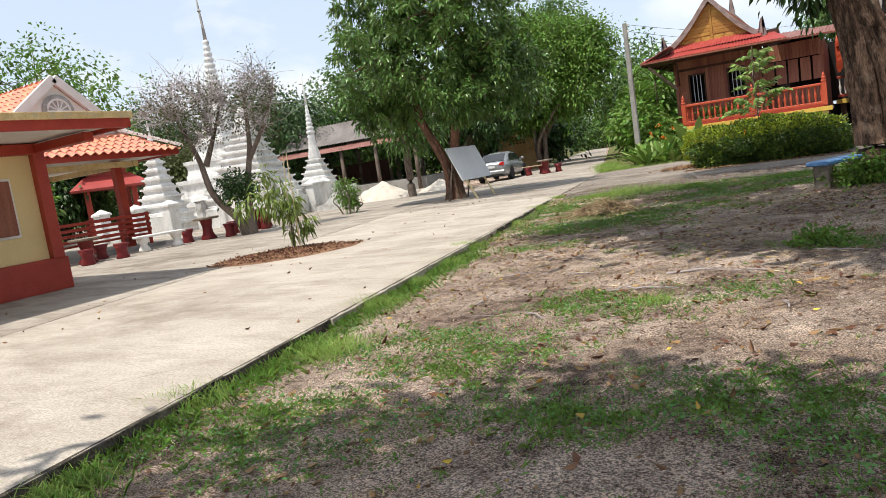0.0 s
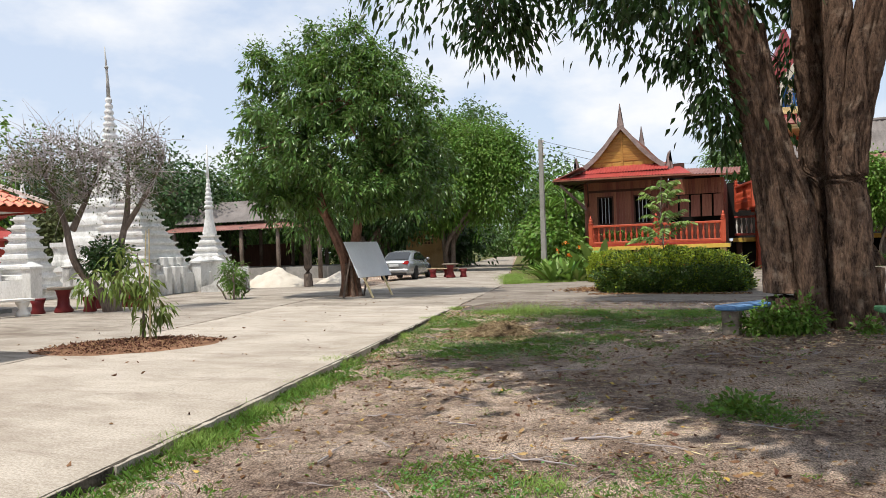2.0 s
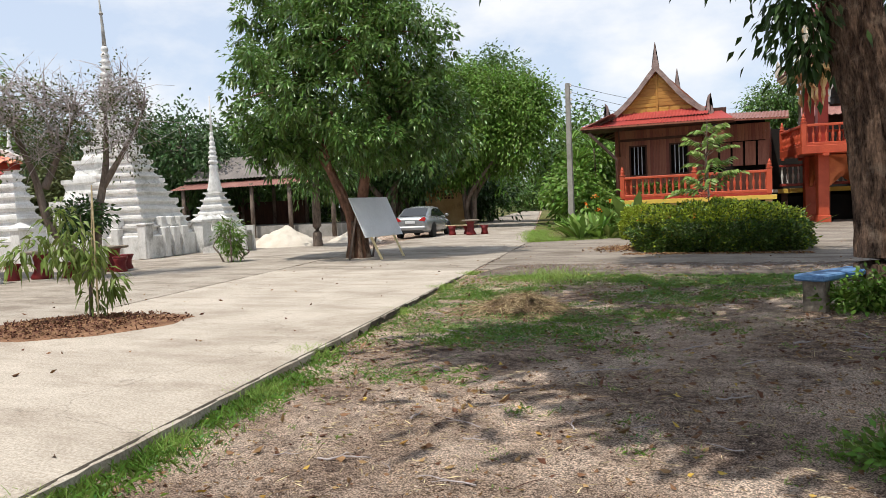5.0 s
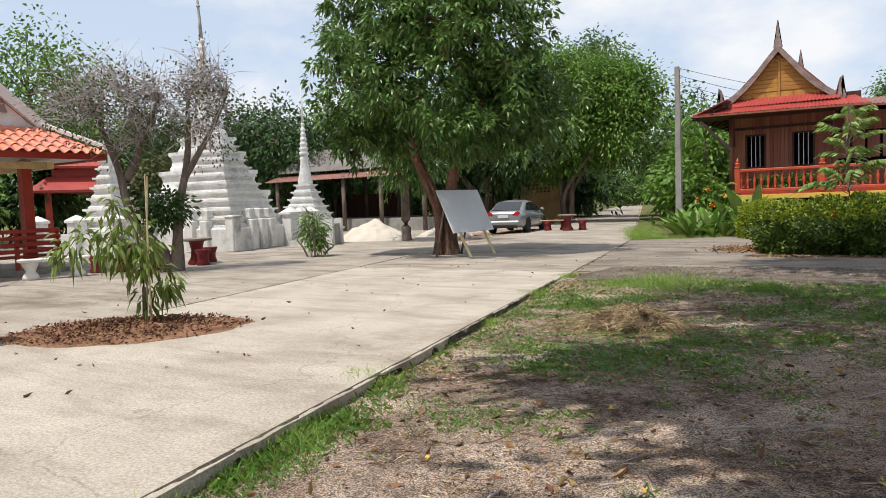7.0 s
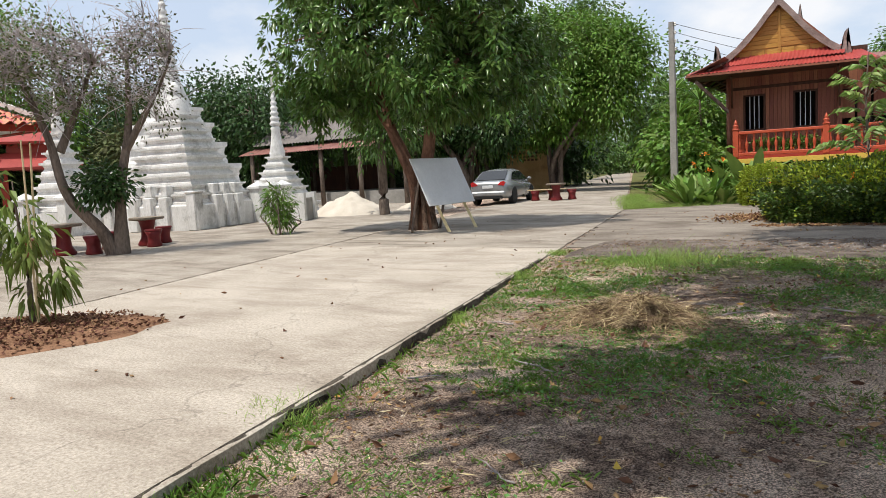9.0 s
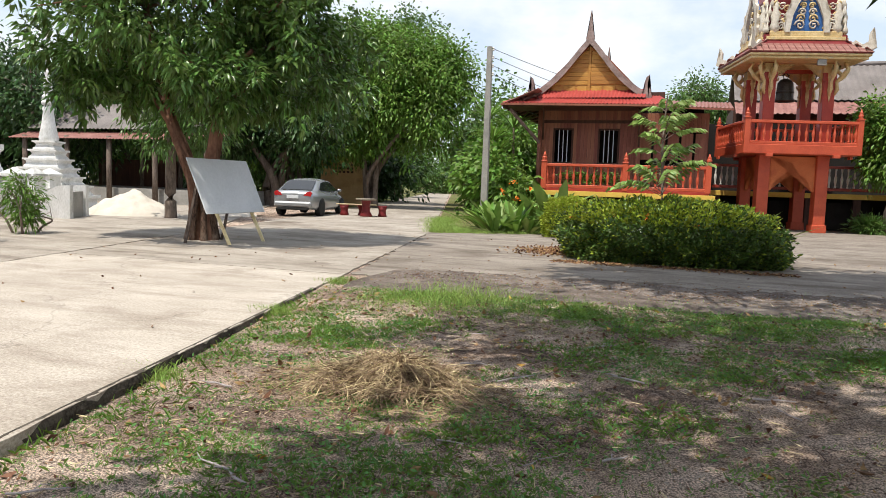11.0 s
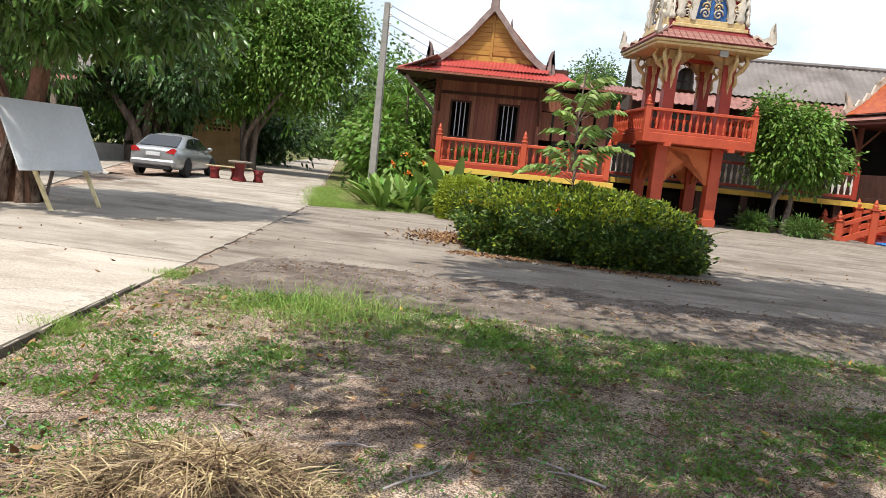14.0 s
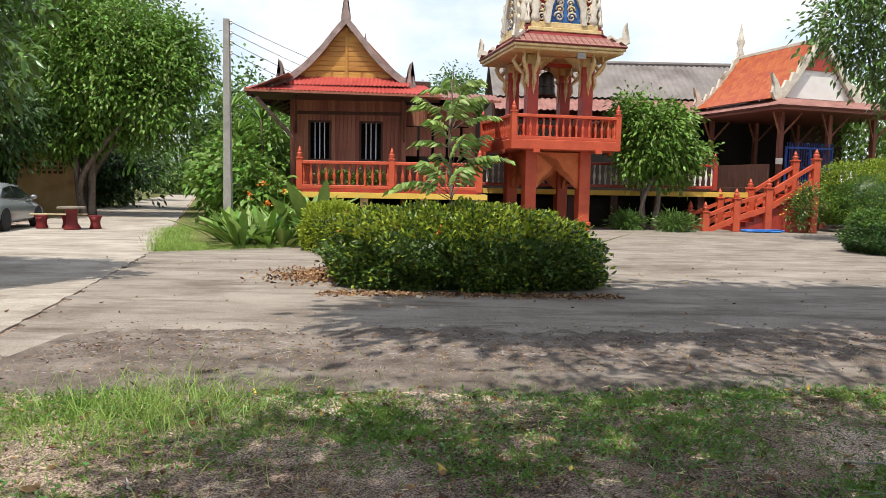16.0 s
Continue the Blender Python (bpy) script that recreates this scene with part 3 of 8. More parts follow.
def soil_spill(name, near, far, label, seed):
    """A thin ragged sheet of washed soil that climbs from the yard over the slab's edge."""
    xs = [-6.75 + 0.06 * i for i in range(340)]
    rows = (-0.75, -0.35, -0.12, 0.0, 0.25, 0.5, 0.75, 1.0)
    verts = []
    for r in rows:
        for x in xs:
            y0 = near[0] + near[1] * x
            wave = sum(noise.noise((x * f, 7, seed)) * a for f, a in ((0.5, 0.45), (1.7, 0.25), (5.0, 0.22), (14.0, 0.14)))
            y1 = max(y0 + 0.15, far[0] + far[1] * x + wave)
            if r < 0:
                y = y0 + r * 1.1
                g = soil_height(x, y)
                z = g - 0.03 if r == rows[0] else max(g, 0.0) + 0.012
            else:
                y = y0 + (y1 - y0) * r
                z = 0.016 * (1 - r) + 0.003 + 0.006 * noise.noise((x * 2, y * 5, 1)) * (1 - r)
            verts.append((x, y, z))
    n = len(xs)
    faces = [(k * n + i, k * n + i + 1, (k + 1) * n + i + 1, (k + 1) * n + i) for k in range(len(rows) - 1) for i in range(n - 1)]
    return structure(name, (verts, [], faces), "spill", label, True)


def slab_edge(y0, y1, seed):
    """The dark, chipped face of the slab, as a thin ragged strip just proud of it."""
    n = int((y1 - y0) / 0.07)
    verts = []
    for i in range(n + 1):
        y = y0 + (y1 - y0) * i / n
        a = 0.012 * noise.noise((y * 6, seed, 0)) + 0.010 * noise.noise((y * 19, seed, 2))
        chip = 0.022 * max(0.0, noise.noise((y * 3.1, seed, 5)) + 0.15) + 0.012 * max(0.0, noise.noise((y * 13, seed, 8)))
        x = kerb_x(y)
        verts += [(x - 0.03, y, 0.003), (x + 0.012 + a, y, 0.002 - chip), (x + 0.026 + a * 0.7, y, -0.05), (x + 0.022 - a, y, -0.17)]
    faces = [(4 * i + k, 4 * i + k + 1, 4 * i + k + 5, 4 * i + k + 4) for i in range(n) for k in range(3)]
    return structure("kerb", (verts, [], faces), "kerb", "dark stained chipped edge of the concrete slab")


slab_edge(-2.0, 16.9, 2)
# washed soil whose tone is taken darker to carry the tree shade there
soil_spill("ground_spill", (18.25, 0.045), (19.9, 0.05), "soil washed over the edge of the drive, darkened for tree shade", 3)
slab("pavement", [(kerb_x(-8), -8), (kerb_x(5.2), 5.2), (-4.28 - 0.2, 5.2), (kerb_x(16.95) + 0.0, 16.95), (-7.2, 18.3), (-8.6, 18.3), (-12.6, 18.3), (-8.2, 0), (-6.6, -8)], "concrete", "pale sunlit cast concrete yard slab", 0.022)
slab("pavement_old", [(-6.64, -8), (-8.24, 0), (-12.64, 18.3), (-14.2, 24.6), (-24, 44), (-60, 44), (-60, -8)], "concrete_old", "worn grey concrete paving before the stupas", 0.03)
slab("pavement_path", [(-7.22, 18.34), (-12.58, 18.34), (-14.16, 24.6), (-18.0, 40), (-36.0, 105), (-33.0, 105), (-14.4, 45), (-9.3, 28.3)], "concrete_old", "worn concrete lane running off under trees", 0.04)
slab("pavement_cross", [(-7.14, 18.45), (-9.25, 28.1), (-5.6, 30.6), (-5.2, 36.0), (2, 43), (30, 43), (30, 20.2), (12, 19.2), (4, 18.7), (0, 18.5), (-4, 18.1)], "concrete_drive", "worn grey concrete drive before the wooden house", 0.12)
slab("ground_verge", [(-36.2, 105.5), (-18.1, 40.4), (-24.2, 44.2), (-60.2, 44.2), (-200, 60), (-200, 300), (-60, 300)], "verge", "leafy green ground under the grove", 0.0, -0.004, 0.02)
slab("ground_verge", [(-9.2, 28.5), (-14.3, 45.0), (-32.8, 105.5), (-40, 300), (200, 300), (200, 56), (2, 56), (-4, 46), (-5.25, 36.1), (-5.65, 30.7)], "verge", "planted bed and leafy ground beside the house", 0.05, 0.012, 0.03)

# ---- wooden house ----
house = thing("wooden_house", "raised red-brown plank house with yellow gable and red tin skirts", "house", (-6.06, 38.3, 0))
HOUSE_FLOOR = 1.3
part("wall", B((-1.95, 4.62, 0.05, 7.5, 1.16, 1.3), (-1.9, -1.84, 0.08, 7.4, 1.3, 4.6), (4.52, 4.6, 0.45, 7.4, 1.3, 4.5), (-1.9, 4.6, 7.4, 7.48, 1.3, 4.6)), "wood", house, "red-brown plank side and back walls")
# plank front with two window openings at x -1.36..-0.68 and 0.46..1.17, z 2.48..3.77
OPENINGS = [(-1.36, -0.68), (0.46, 1.17)]
plank_meshes = {}


def plank(x, w, z0, z1, y):
    key = (round(w, 3), round(z1 - z0, 2))
    if key not in plank_meshes:
        plank_meshes[key] = part("plank", B((-w / 2, w / 2, -0.014, 0.014, 0, z1 - z0), bevel=0.005), "wood", house)
        plank_meshes[key].matrix_basis = pose(x, y, z0)
    else:
        again(plank_meshes[key], pose(x, y, z0))


def planking(x0, x1, z0, z1, y, w=0.148):
    n = max(1, round((x1 - x0) / w))
    for i in range(n):
        plank(x0 + (i + 0.5) * (x1 - x0) / n, (x1 - x0) / n - 0.006, z0, z1, y + 0.003 * (i % 3))


def window(x0, x1, z0, z1, y):
    w = part("window", B((x0 - 0.07, x0, y - 0.05, y + 0.05, z0 - 0.07, z1 + 0.07), (x1, x1 + 0.07, y - 0.05, y + 0.05, z0 - 0.07, z1 + 0.07), (x0, x1, y - 0.05, y + 0.05, z1, z1 + 0.07), (x0, x1, y - 0.06, y + 0.05, z0 - 0.07, z0), bevel=0.006), "wood_dark", house, "dark window frame")
    for i in range(3):
        c = x0 + (i + 1) * (x1 - x0) / 4
        part("bar", B((c - 0.016, c + 0.016, y - 0.015, y + 0.015, z0, z1)), "curtain", w, "pale vertical window bar")


for x0, x1, z0, z1, y in ((-1.92, -1.43, 1.3, 4.6, 0), (-0.61, 0.39, 1.3, 4.6, 0), (1.24, 1.95, 1.3, 4.6, 0), (-1.43, -0.61, 1.3, 2.41, 0), (-1.43, -0.61, 3.84, 4.6, 0), (0.39, 1.24, 1.3, 2.41, 0), (0.39, 1.24, 3.84, 4.6, 0), (1.95, 4.6, 1.3, 2.35, 0.45), (1.95, 4.6, 3.75, 4.5, 0.45)):
    planking(x0, x1, z0, z1, y)
for x0, x1 in OPENINGS:
    window(x0, x1, 2.48, 3.77, 0)
part("beam", B((-2.0, 2.0, -0.05, -0.02, 4.05, 4.17), bevel=0.006), "wood_dark", house)
part("sill_beam", B((-2.0, 2.0, -0.05, -0.02, 1.3, 1.48), bevel=0.006), "wood_dark", house)
# near-black sheets paint the unlit room behind the windows
part("dark_room", B((-1.8, 1.9, 0.9, 0.95, 1.32, 5.1), (1.97, 4.4, 1.3, 1.35, 1.32, 4.9)), "black", house, "near-black sheet standing in for the unlit room behind the windows")
# propped shutters of the side gallery
for i in range(5):
    x = 2.04 + i * 0.52
    s = part("shutter", B((x, x + 0.43, -0.02, 0.02, -1.1, 0.0), bevel=0.008), "wood", house, "red-brown top-hung shutter propped outwards")
    s.matrix_basis = pose(0, 0.36, 3.7, -14, 0, 0)
# posts
for x in (-1.98, 1.98):
    part("post", lathe([(0.10, 0), (0.09, 4.7)], 10, at=(x, -0.08, 0)), "wood", house, smooth=True)
for x in (-1.95, 0, 1.95, 3.3, 4.5):
    for y in (2.5, 5.0, 7.4):
        part("post", lathe([(0.11, 0), (0.1, 1.2)], 8, at=(x, y, 0)), "wood_dark", house, smooth=True)


def swoop(s):
    """The hollow curve of a gable board: s 0 at the eave, 1 at the peak; half-width and height."""
    return 2.12 * (1 - s) ** 1.0 * (1 - 0.16 * math.sin(math.pi * s)), 5.0 + 2.12 * s


def gable(owner, y, thick, peak=True):
    for side in (-1, 1):
        out, inn = [], []
        for i in range(13):
            s = i / 12
            hw, z = swoop(s)
            out.append((side * hw, z + 0.20))
            inn.append((side * max(0.0, hw - 0.04), z - 0.06))
        tip = [(0, 7.62), (0, 7.05)] if peak else []
        part("bargeboard", plate(out[:-1] + tip[:1] + tip[1:] + inn[:-1][::-1] if peak else out + inn[::-1], thick, "y", y), "wood_grey", owner, "weathered curved bargeboard")
        curl = [(2.05, 4.9), (2.30, 4.86), (2.42, 5.0), (2.36, 5.25), (2.24, 5.45), (2.27, 5.66), (2.31, 5.83), (2.19, 5.72), (2.12, 5.5), (2.14, 5.3), (2.06, 5.15)]
        part("eave_horn", plate([(side * x, z) for x, z in curl], thick, "y", y), "wood_grey", owner, "upturned timber eave horn")
    part("spire", plate([(-0.17, 7.22), (0, 7.0), (0.17, 7.22), (0.09, 7.55), (0.045, 7.9), (0.012, 8.3), (-0.012, 8.3), (-0.045, 7.9), (-0.09, 7.55)], thick, "y", y - 0.005), "wood_grey", owner, "tapering gable spire")


gable(house, -0.95, 0.07)
gable(house, 6.6, 0.07)
for side in (-1, 1):
    verts, faces = [], []
    for j, y in enumerate((-0.88, 6.6)):
        for i in range(13):
            hw, z = swoop(i / 12)
            verts += [(side * hw, y, z + 0.12), (side * hw, y, z + 0.02)]
    for i in range(12):
        a, b = 2 * i, 26 + 2 * i
        faces += [(a, a + 2, b + 2, b), (a + 1, b + 1, b + 3, a + 3)]
    faces += [(0, 1, 27, 26)]
    part("roof_slope", (verts, [], faces), "roof_grey", house)
# yellow pediment of planks with lower panels
pediment = part("pediment", plate([(-1.95, 5.1), (1.95, 5.1), (1.12, 5.95), (0.55, 6.62), (0, 7.1), (-0.55, 6.62), (-1.12, 5.95)], 0.04, "y", -0.66), "ochre_wood", house, "yellow varnished gable boarding")
for z in np.arange(5.5, 6.9, 0.165):
    w = 1.93 - (z - 5.1) * 0.98
    if w > 0.1:
        for sx in (-1, 1):
            part("plank", B((sx * 0.05, sx * max(w, 0.1), -0.69, -0.66, z, z + 0.155), bevel=0.006), "ochre_wood", pediment)
part("mullion", B((-0.05, 0.05, -0.72, -0.66, 5.12, 6.95), bevel=0.008), "ochre_wood", pediment)
for i in range(6):
    x = -1.5 + i * 0.52
    part("panel", B((x, x + 0.44, -0.69, -0.66, 5.18, 5.45), (x + 0.07, x + 0.37, -0.71, -0.69, 5.23, 5.40), bevel=0.01), "ochre_wood", pediment)
for side in (-1, 1):
    part("fascia", bar((side * 2.05, -0.7, 5.05), (0, -0.7, 7.13), 0.05, 0.16), "wood", house)
# red tin skirts
up = part("tin_skirt", corrugated(-2.2, 2.2, 0.5, 0.36, 0.14), "tin_red", house, "red corrugated tin skirt roof")
up.matrix_basis = pose(0, -1.15, 4.95)
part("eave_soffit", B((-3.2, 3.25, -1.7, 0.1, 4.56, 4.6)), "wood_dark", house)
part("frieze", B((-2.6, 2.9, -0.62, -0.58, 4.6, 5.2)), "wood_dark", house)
low = part("tin_skirt", corrugated(-3.25, 3.3, 1.2, 0.46, 0.14, x0b=-2.5, x1b=2.7), "tin_red", house, "red corrugated tin skirt roof")
low.matrix_basis = pose(0, -1.75, 4.66, 0, 0.8, 0)
ext = part("tin_skirt", corrugated(0, 2.75, 2.6, 0.50, 0.14), "tin_rust", house, "faded red tin lean-to roof")
ext.matrix_basis = pose(2.6, -1.3, 4.62, 0, 2.2, 0)
part("fascia", bar((-3.25, -1.77, 4.64), (3.3, -1.77, 4.55), 0.05, 0.07), "wood", house)
part("fascia", bar((2.6, -1.32, 4.56), (5.35, -1.32, 4.46), 0.04, 0.07), "wood", house)
left_eave = part("tin_skirt", corrugated(-1.75, 7.3, 1.5, 0.62, 0.14), "tin_rust", house, "rusty tin side eave")
left_eave.matrix_basis = pose(-3.3, 0, 4.62) @ Matrix(((0, 1, 0, 0), (-1, 0, 0, 0), (0, 0, 1, 0), (0, 0, 0, 1))) @ Matrix.Scale(-1, 4, (1, 0, 0))
for i in range(9):
    y = -1.5 + i * 0.95
    part("rafter", bar((-3.25, y, 4.52), (-1.8, y, 5.05), 0.07, 0.09), "wood_dark", house)
for i in range(4):
    x = -3.15 + i * 0.4
    part("purlin", bar((x, -1.7, 4.52 + 0.145 * i), (x, 7.2, 4.52 + 0.145 * i), 0.06, 0.06), "wood_dark", house)
part("brace", bar((-2.95, -1.5, 4.45), (-1.95, -0.1, 3.2), 0.07, 0.12), "wood_grey", house, "pale diagonal eave brace")
part("brace", bar((2.0, -1.3, 4.5), (2.0, -0.1, 3.1), 0.07, 0.09), "wood_dark", house)
part("brace", bar((-1.6, -1.5, 4.5), (-1.85, -0.1, 3.4), 0.07, 0.09), "wood_dark", house)

# ---- terrace with red balustrade ----
terrace = thing("terrace", "raised concrete terrace with red balustrade and yellow edge", "terrace", (0, 0, 0), kind="structure")
part("terrace_floor", B((-7.55, -1.2, 36.1, 38.2, 1.16, 1.30), bevel=0.01), "cement", terrace)
part("yellow_edge", B((-7.56, -1.19, 36.06, 36.099, 1.12, 1.305), bevel=0.006), "yellow", terrace, "yellow painted slab edge")
balustrade(terrace, (-7.43, 36.2), (-4.38, 36.2), 1.42, 2.34, 12)
balustrade(terrace, (-4.38, 36.2), (-1.46, 36.2), 1.42, 2.34, 12, ends=(False, True))
balustrade(terrace, (-7.43, 36.2), (-7.43, 38.1), 1.42, 2.34, 7, ends=(False, False))
part("kerb", B((-7.5, -1.4, 36.13, 36.27, 1.30, 1.42), bevel=0.01), "red", terrace)
for x in (-7.3, -5.3, -3.3, -1.5):
    for y in (36.3, 38.0):
        part("column", B((x - 0.13, x + 0.13, y - 0.13, y + 0.13, 0, 1.16), bevel=0.012), "ochre_wall" if y < 37 else "wood_dark", terrace)
# near-black sheet, the undercroft's shade put into colour
part("dark_wall", B((-7.5, 5, 42.0, 42.1, 0, 1.15)), "black", terrace, "near-black sheet standing in for the undercroft shade")
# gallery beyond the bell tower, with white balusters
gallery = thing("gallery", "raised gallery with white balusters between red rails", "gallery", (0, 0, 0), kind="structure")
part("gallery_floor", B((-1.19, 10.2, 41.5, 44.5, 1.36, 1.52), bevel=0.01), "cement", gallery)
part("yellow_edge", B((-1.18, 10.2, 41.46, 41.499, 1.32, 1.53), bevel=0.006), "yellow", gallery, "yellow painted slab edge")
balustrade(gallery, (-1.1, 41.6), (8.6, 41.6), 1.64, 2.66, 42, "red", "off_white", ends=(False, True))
# near-black sheets for the shade below and behind the gallery
part("dark_wall", B((-1.455, 12, 44.4, 44.5, 0, 1.36), (-1.455, 8.5, 44.4, 44.5, 1.52, 4.6)), "black", gallery, "near-black sheet standing in for shade under and behind the gallery")
for x in (-0.9, 0.9, 2.7, 4.5, 6.3, 8.1):
    part("column", B((x - 0.14, x + 0.14, 41.6, 41.88, 0, 1.36), bevel=0.012), "wood_dark", gallery)

# ---- bell tower ----
tower = thing("bell_tower", "two-storey red bell tower with gilded brackets and carved roof", "bell tower", (1.42, 40.3, 0), 12)
for sx in (-1, 1):
    for sy in (-1, 1):
        x, y = 1.08 * sx, 1.08 * sy
        part("pillar", B((x - 0.22, x + 0.22, y - 0.22, y + 0.22, 0, 2.95), (x - 0.27, x + 0.27, y - 0.27, y + 0.27, 0, 0.3), bevel=0.015), "orange_red", tower)
        p = part("pillar", B((x - 0.21, x + 0.21, y - 0.21, y + 0.21, 3.3, 6.45), (x - 0.24, x + 0.24, y - 0.24, y + 0.24, 5.75, 6.1), bevel=0.015), "red", tower)
        part("capital", B((x - 0.25, x + 0.25, y - 0.25, y + 0.25, 6.05, 6.42), bevel=0.03), "gold", p, "gilded capital")
        # curled gilded brackets reaching to the eaves
        for ang in (math.atan2(sy, sx), 0 if sx > 0 else math.pi, math.pi / 2 * sy):
            dx, dy = math.cos(ang), math.sin(ang)
            bm = tube([(x + dx * 0.24, y + dy * 0.24, 5.2), (x + dx * 0.36, y + dy * 0.36, 5.45), (x + dx * 0.33, y + dy * 0.33, 5.75), (x + dx * 0.55, y + dy * 0.55, 5.95), (x + dx * 0.72, y + dy * 0.72, 6.2), (x + dx * 0.6, y + dy * 0.6, 6.42), (x + dx * 0.85, y + dy * 0.85, 6.5)], [0.02, 0.07, 0.06, 0.085, 0.07, 0.05, 0.03], 6)
            tube([(x + dx * 0.5, y + dy * 0.5, 6.0), (x + dx * 0.34, y + dy * 0.34, 6.15), (x + dx * 0.42, y + dy * 0.42, 6.35)], [0.05, 0.06, 0.03], 6, bm)
            part("bracket", bm, "gold", p, "curled gilded eave bracket", True)
        for k in range(4):
            drop = plate([(-0.09, 6.2), (0.09, 6.2), (0.1, 5.9), (0.05, 5.7), (0.075, 5.45), (0.04, 5.2), (0.0, 4.98), (-0.04, 5.2), (-0.075, 5.45), (-0.05, 5.7), (-0.1, 5.9)], 0.035, "y", -0.25)
            for j in range(3):
                r = 0.075 - 0.015 * j
                tube([(r * (1 - i / 11) * math.cos(i * 0.8), -0.27, 6.02 - 0.3 * j + r * (1 - i / 11) * math.sin(i * 0.8)) for i in range(9)], [0.018] * 9, 4, drop)
            part("pendant", drop, "gold", p, "gilded hanging leaf pendant").matrix_basis = pose(x, y, 0, 0, 0, 90 * k)
        for ax, ay in ((-sx, 0), (0, -sy)):
            lace = bmesh.new()
            for j, (d, z, r) in enumerate(((0.33, 6.28, 0.11), (0.55, 6.3, 0.09), (0.74, 6.33, 0.07), (0.32, 6.05, 0.09), (0.3, 5.84, 0.07), (0.48, 6.12, 0.06))):
                tube([(x + ax * (d + r * (1 - i / 13) * math.cos(i * 0.8 + j)) - ay * 0.05, y + ay * (d + r * (1 - i / 13) * math.cos(i * 0.8 + j)) - ax * 0.05, z + r * (1 - i / 13) * math.sin(i * 0.8 + j)) for i in range(11)], [0.022] * 11, 4, lace)
            part("scroll_lace", lace, "gold", p, "gilded scrollwork")
        for dx, dy in ((-sx, 0), (0, -sy)):
            u = [(0.2, 6.4), (0.95, 6.4), (0.82, 6.34), (0.6, 6.32), (0.44, 6.2), (0.34, 6.05), (0.27, 5.9), (0.2, 5.6)]
            if dx:
                bm = plate([(x + dx * a, z) for a, z in u], 0.06, "y", y - 0.03)
            else:
                bm = plate([(y + dy * a, z) for a, z in u], 0.06, "x", x - 0.03)
            part("spandrel", bm, "gold", p, "pierced gilded spandrel")
# lower ogee arches
for k in range(4):
    pts = [(-0.86, 2.9), (-0.86, 1.55), (-0.74, 1.6), (-0.66, 1.85), (-0.52, 2.08), (-0.3, 2.2), (-0.14, 2.36), (0, 2.64)]
    pts += [(-a, z) for a, z in pts[-2::-1]]
    a = part("arch_panel", plate(pts, 0.12, "y", -1.14), "arch_orange", tower, "faded orange ogee arch panel")
    a.matrix_basis = pose(0, 0, 0, 0, 0, 90 * k)
part("platform", B((-2.12, 2.12, -2.05, 2.05, 2.95, 3.3), bevel=0.02), "orange_red", tower)
for k, (hx, hy) in enumerate(((2.12, 2.05), (2.05, 2.12))):
    for s in (-1, 1):
        for x in (-1.2, 1.2):
            part("corbel", B((x - 0.12, x + 0.12, s * hy - 0.12, s * hy + 0.0, 2.83, 2.95), bevel=0.01) if not k else B((s * hy - 0.1, s * hy + 0.0, x - 0.12, x + 0.12, 2.83, 2.95), bevel=0.01), "orange_red", tower)
balustrade(tower, (-2.02, -1.95), (2.02, -1.95), 3.3, 4.2, 16)
balustrade(tower, (-2.02, 1.95), (-2.02, -1.95), 3.3, 4.2, 16, ends=(True, False))
balustrade(tower, (2.02, -1.95), (2.02, 1.95), 3.3, 4.2, 16, ends=(False, True))
balustrade(tower, (2.02, 1.95), (-2.02, 1.95), 3.3, 4.2, 16, ends=(False, False))
part("floodlight", B((0.3, 0.62, -2.06, -1.96, 6.22, 6.44), bevel=0.015), "cement", tower, "small grey floodlight under the eave")
part("eave_board", B((-2.08, 2.08, -2.08, 2.08, 6.45, 6.56), (-2.15, 2.15, -2.15, 2.15, 6.56, 6.66), bevel=0.02), "gold", tower, "cream and gold eave board")
eave = part("lower_roof", lathe([(2.17, 6.66), (2.18, 6.72), (1.85, 6.9), (1.5, 7.25)], square=True), "maroon", tower, "dark red tiled lower roof")
for k in range(4):
    for j in range(3):
        r0, z0 = 2.18 - 0.25 * j, 6.72 + 0.17 * j
        n = 18 - 2 * j
        for i in range(n):
            c = -r0 + (i + 0.5) * 2 * r0 / n
            piece_at = pose(0, 0, 0, 0, 0, 90 * k) @ pose(c, -r0 + 0.13, z0 + 0.06, 33, 0, 0)
            if j == 0 and i == 0 and k == 0:
                shingle = part("tile", B((-0.11, 0.11, -0.17, 0.17, 0, 0.03), bevel=0.008), "tin_rust", eave)
                shingle.matrix_basis = piece_at
            else:
                again(shingle, piece_at)
upper = part("upper_storey", lathe([(1.5, 7.2), (1.5, 7.42), (1.35, 7.5), (1.2, 8.3), (1.25, 8.9), (0.9, 9.6), (0.35, 10.6), (0.08, 11.6)], square=True), "maroon", tower, "maroon carved upper roof stage")
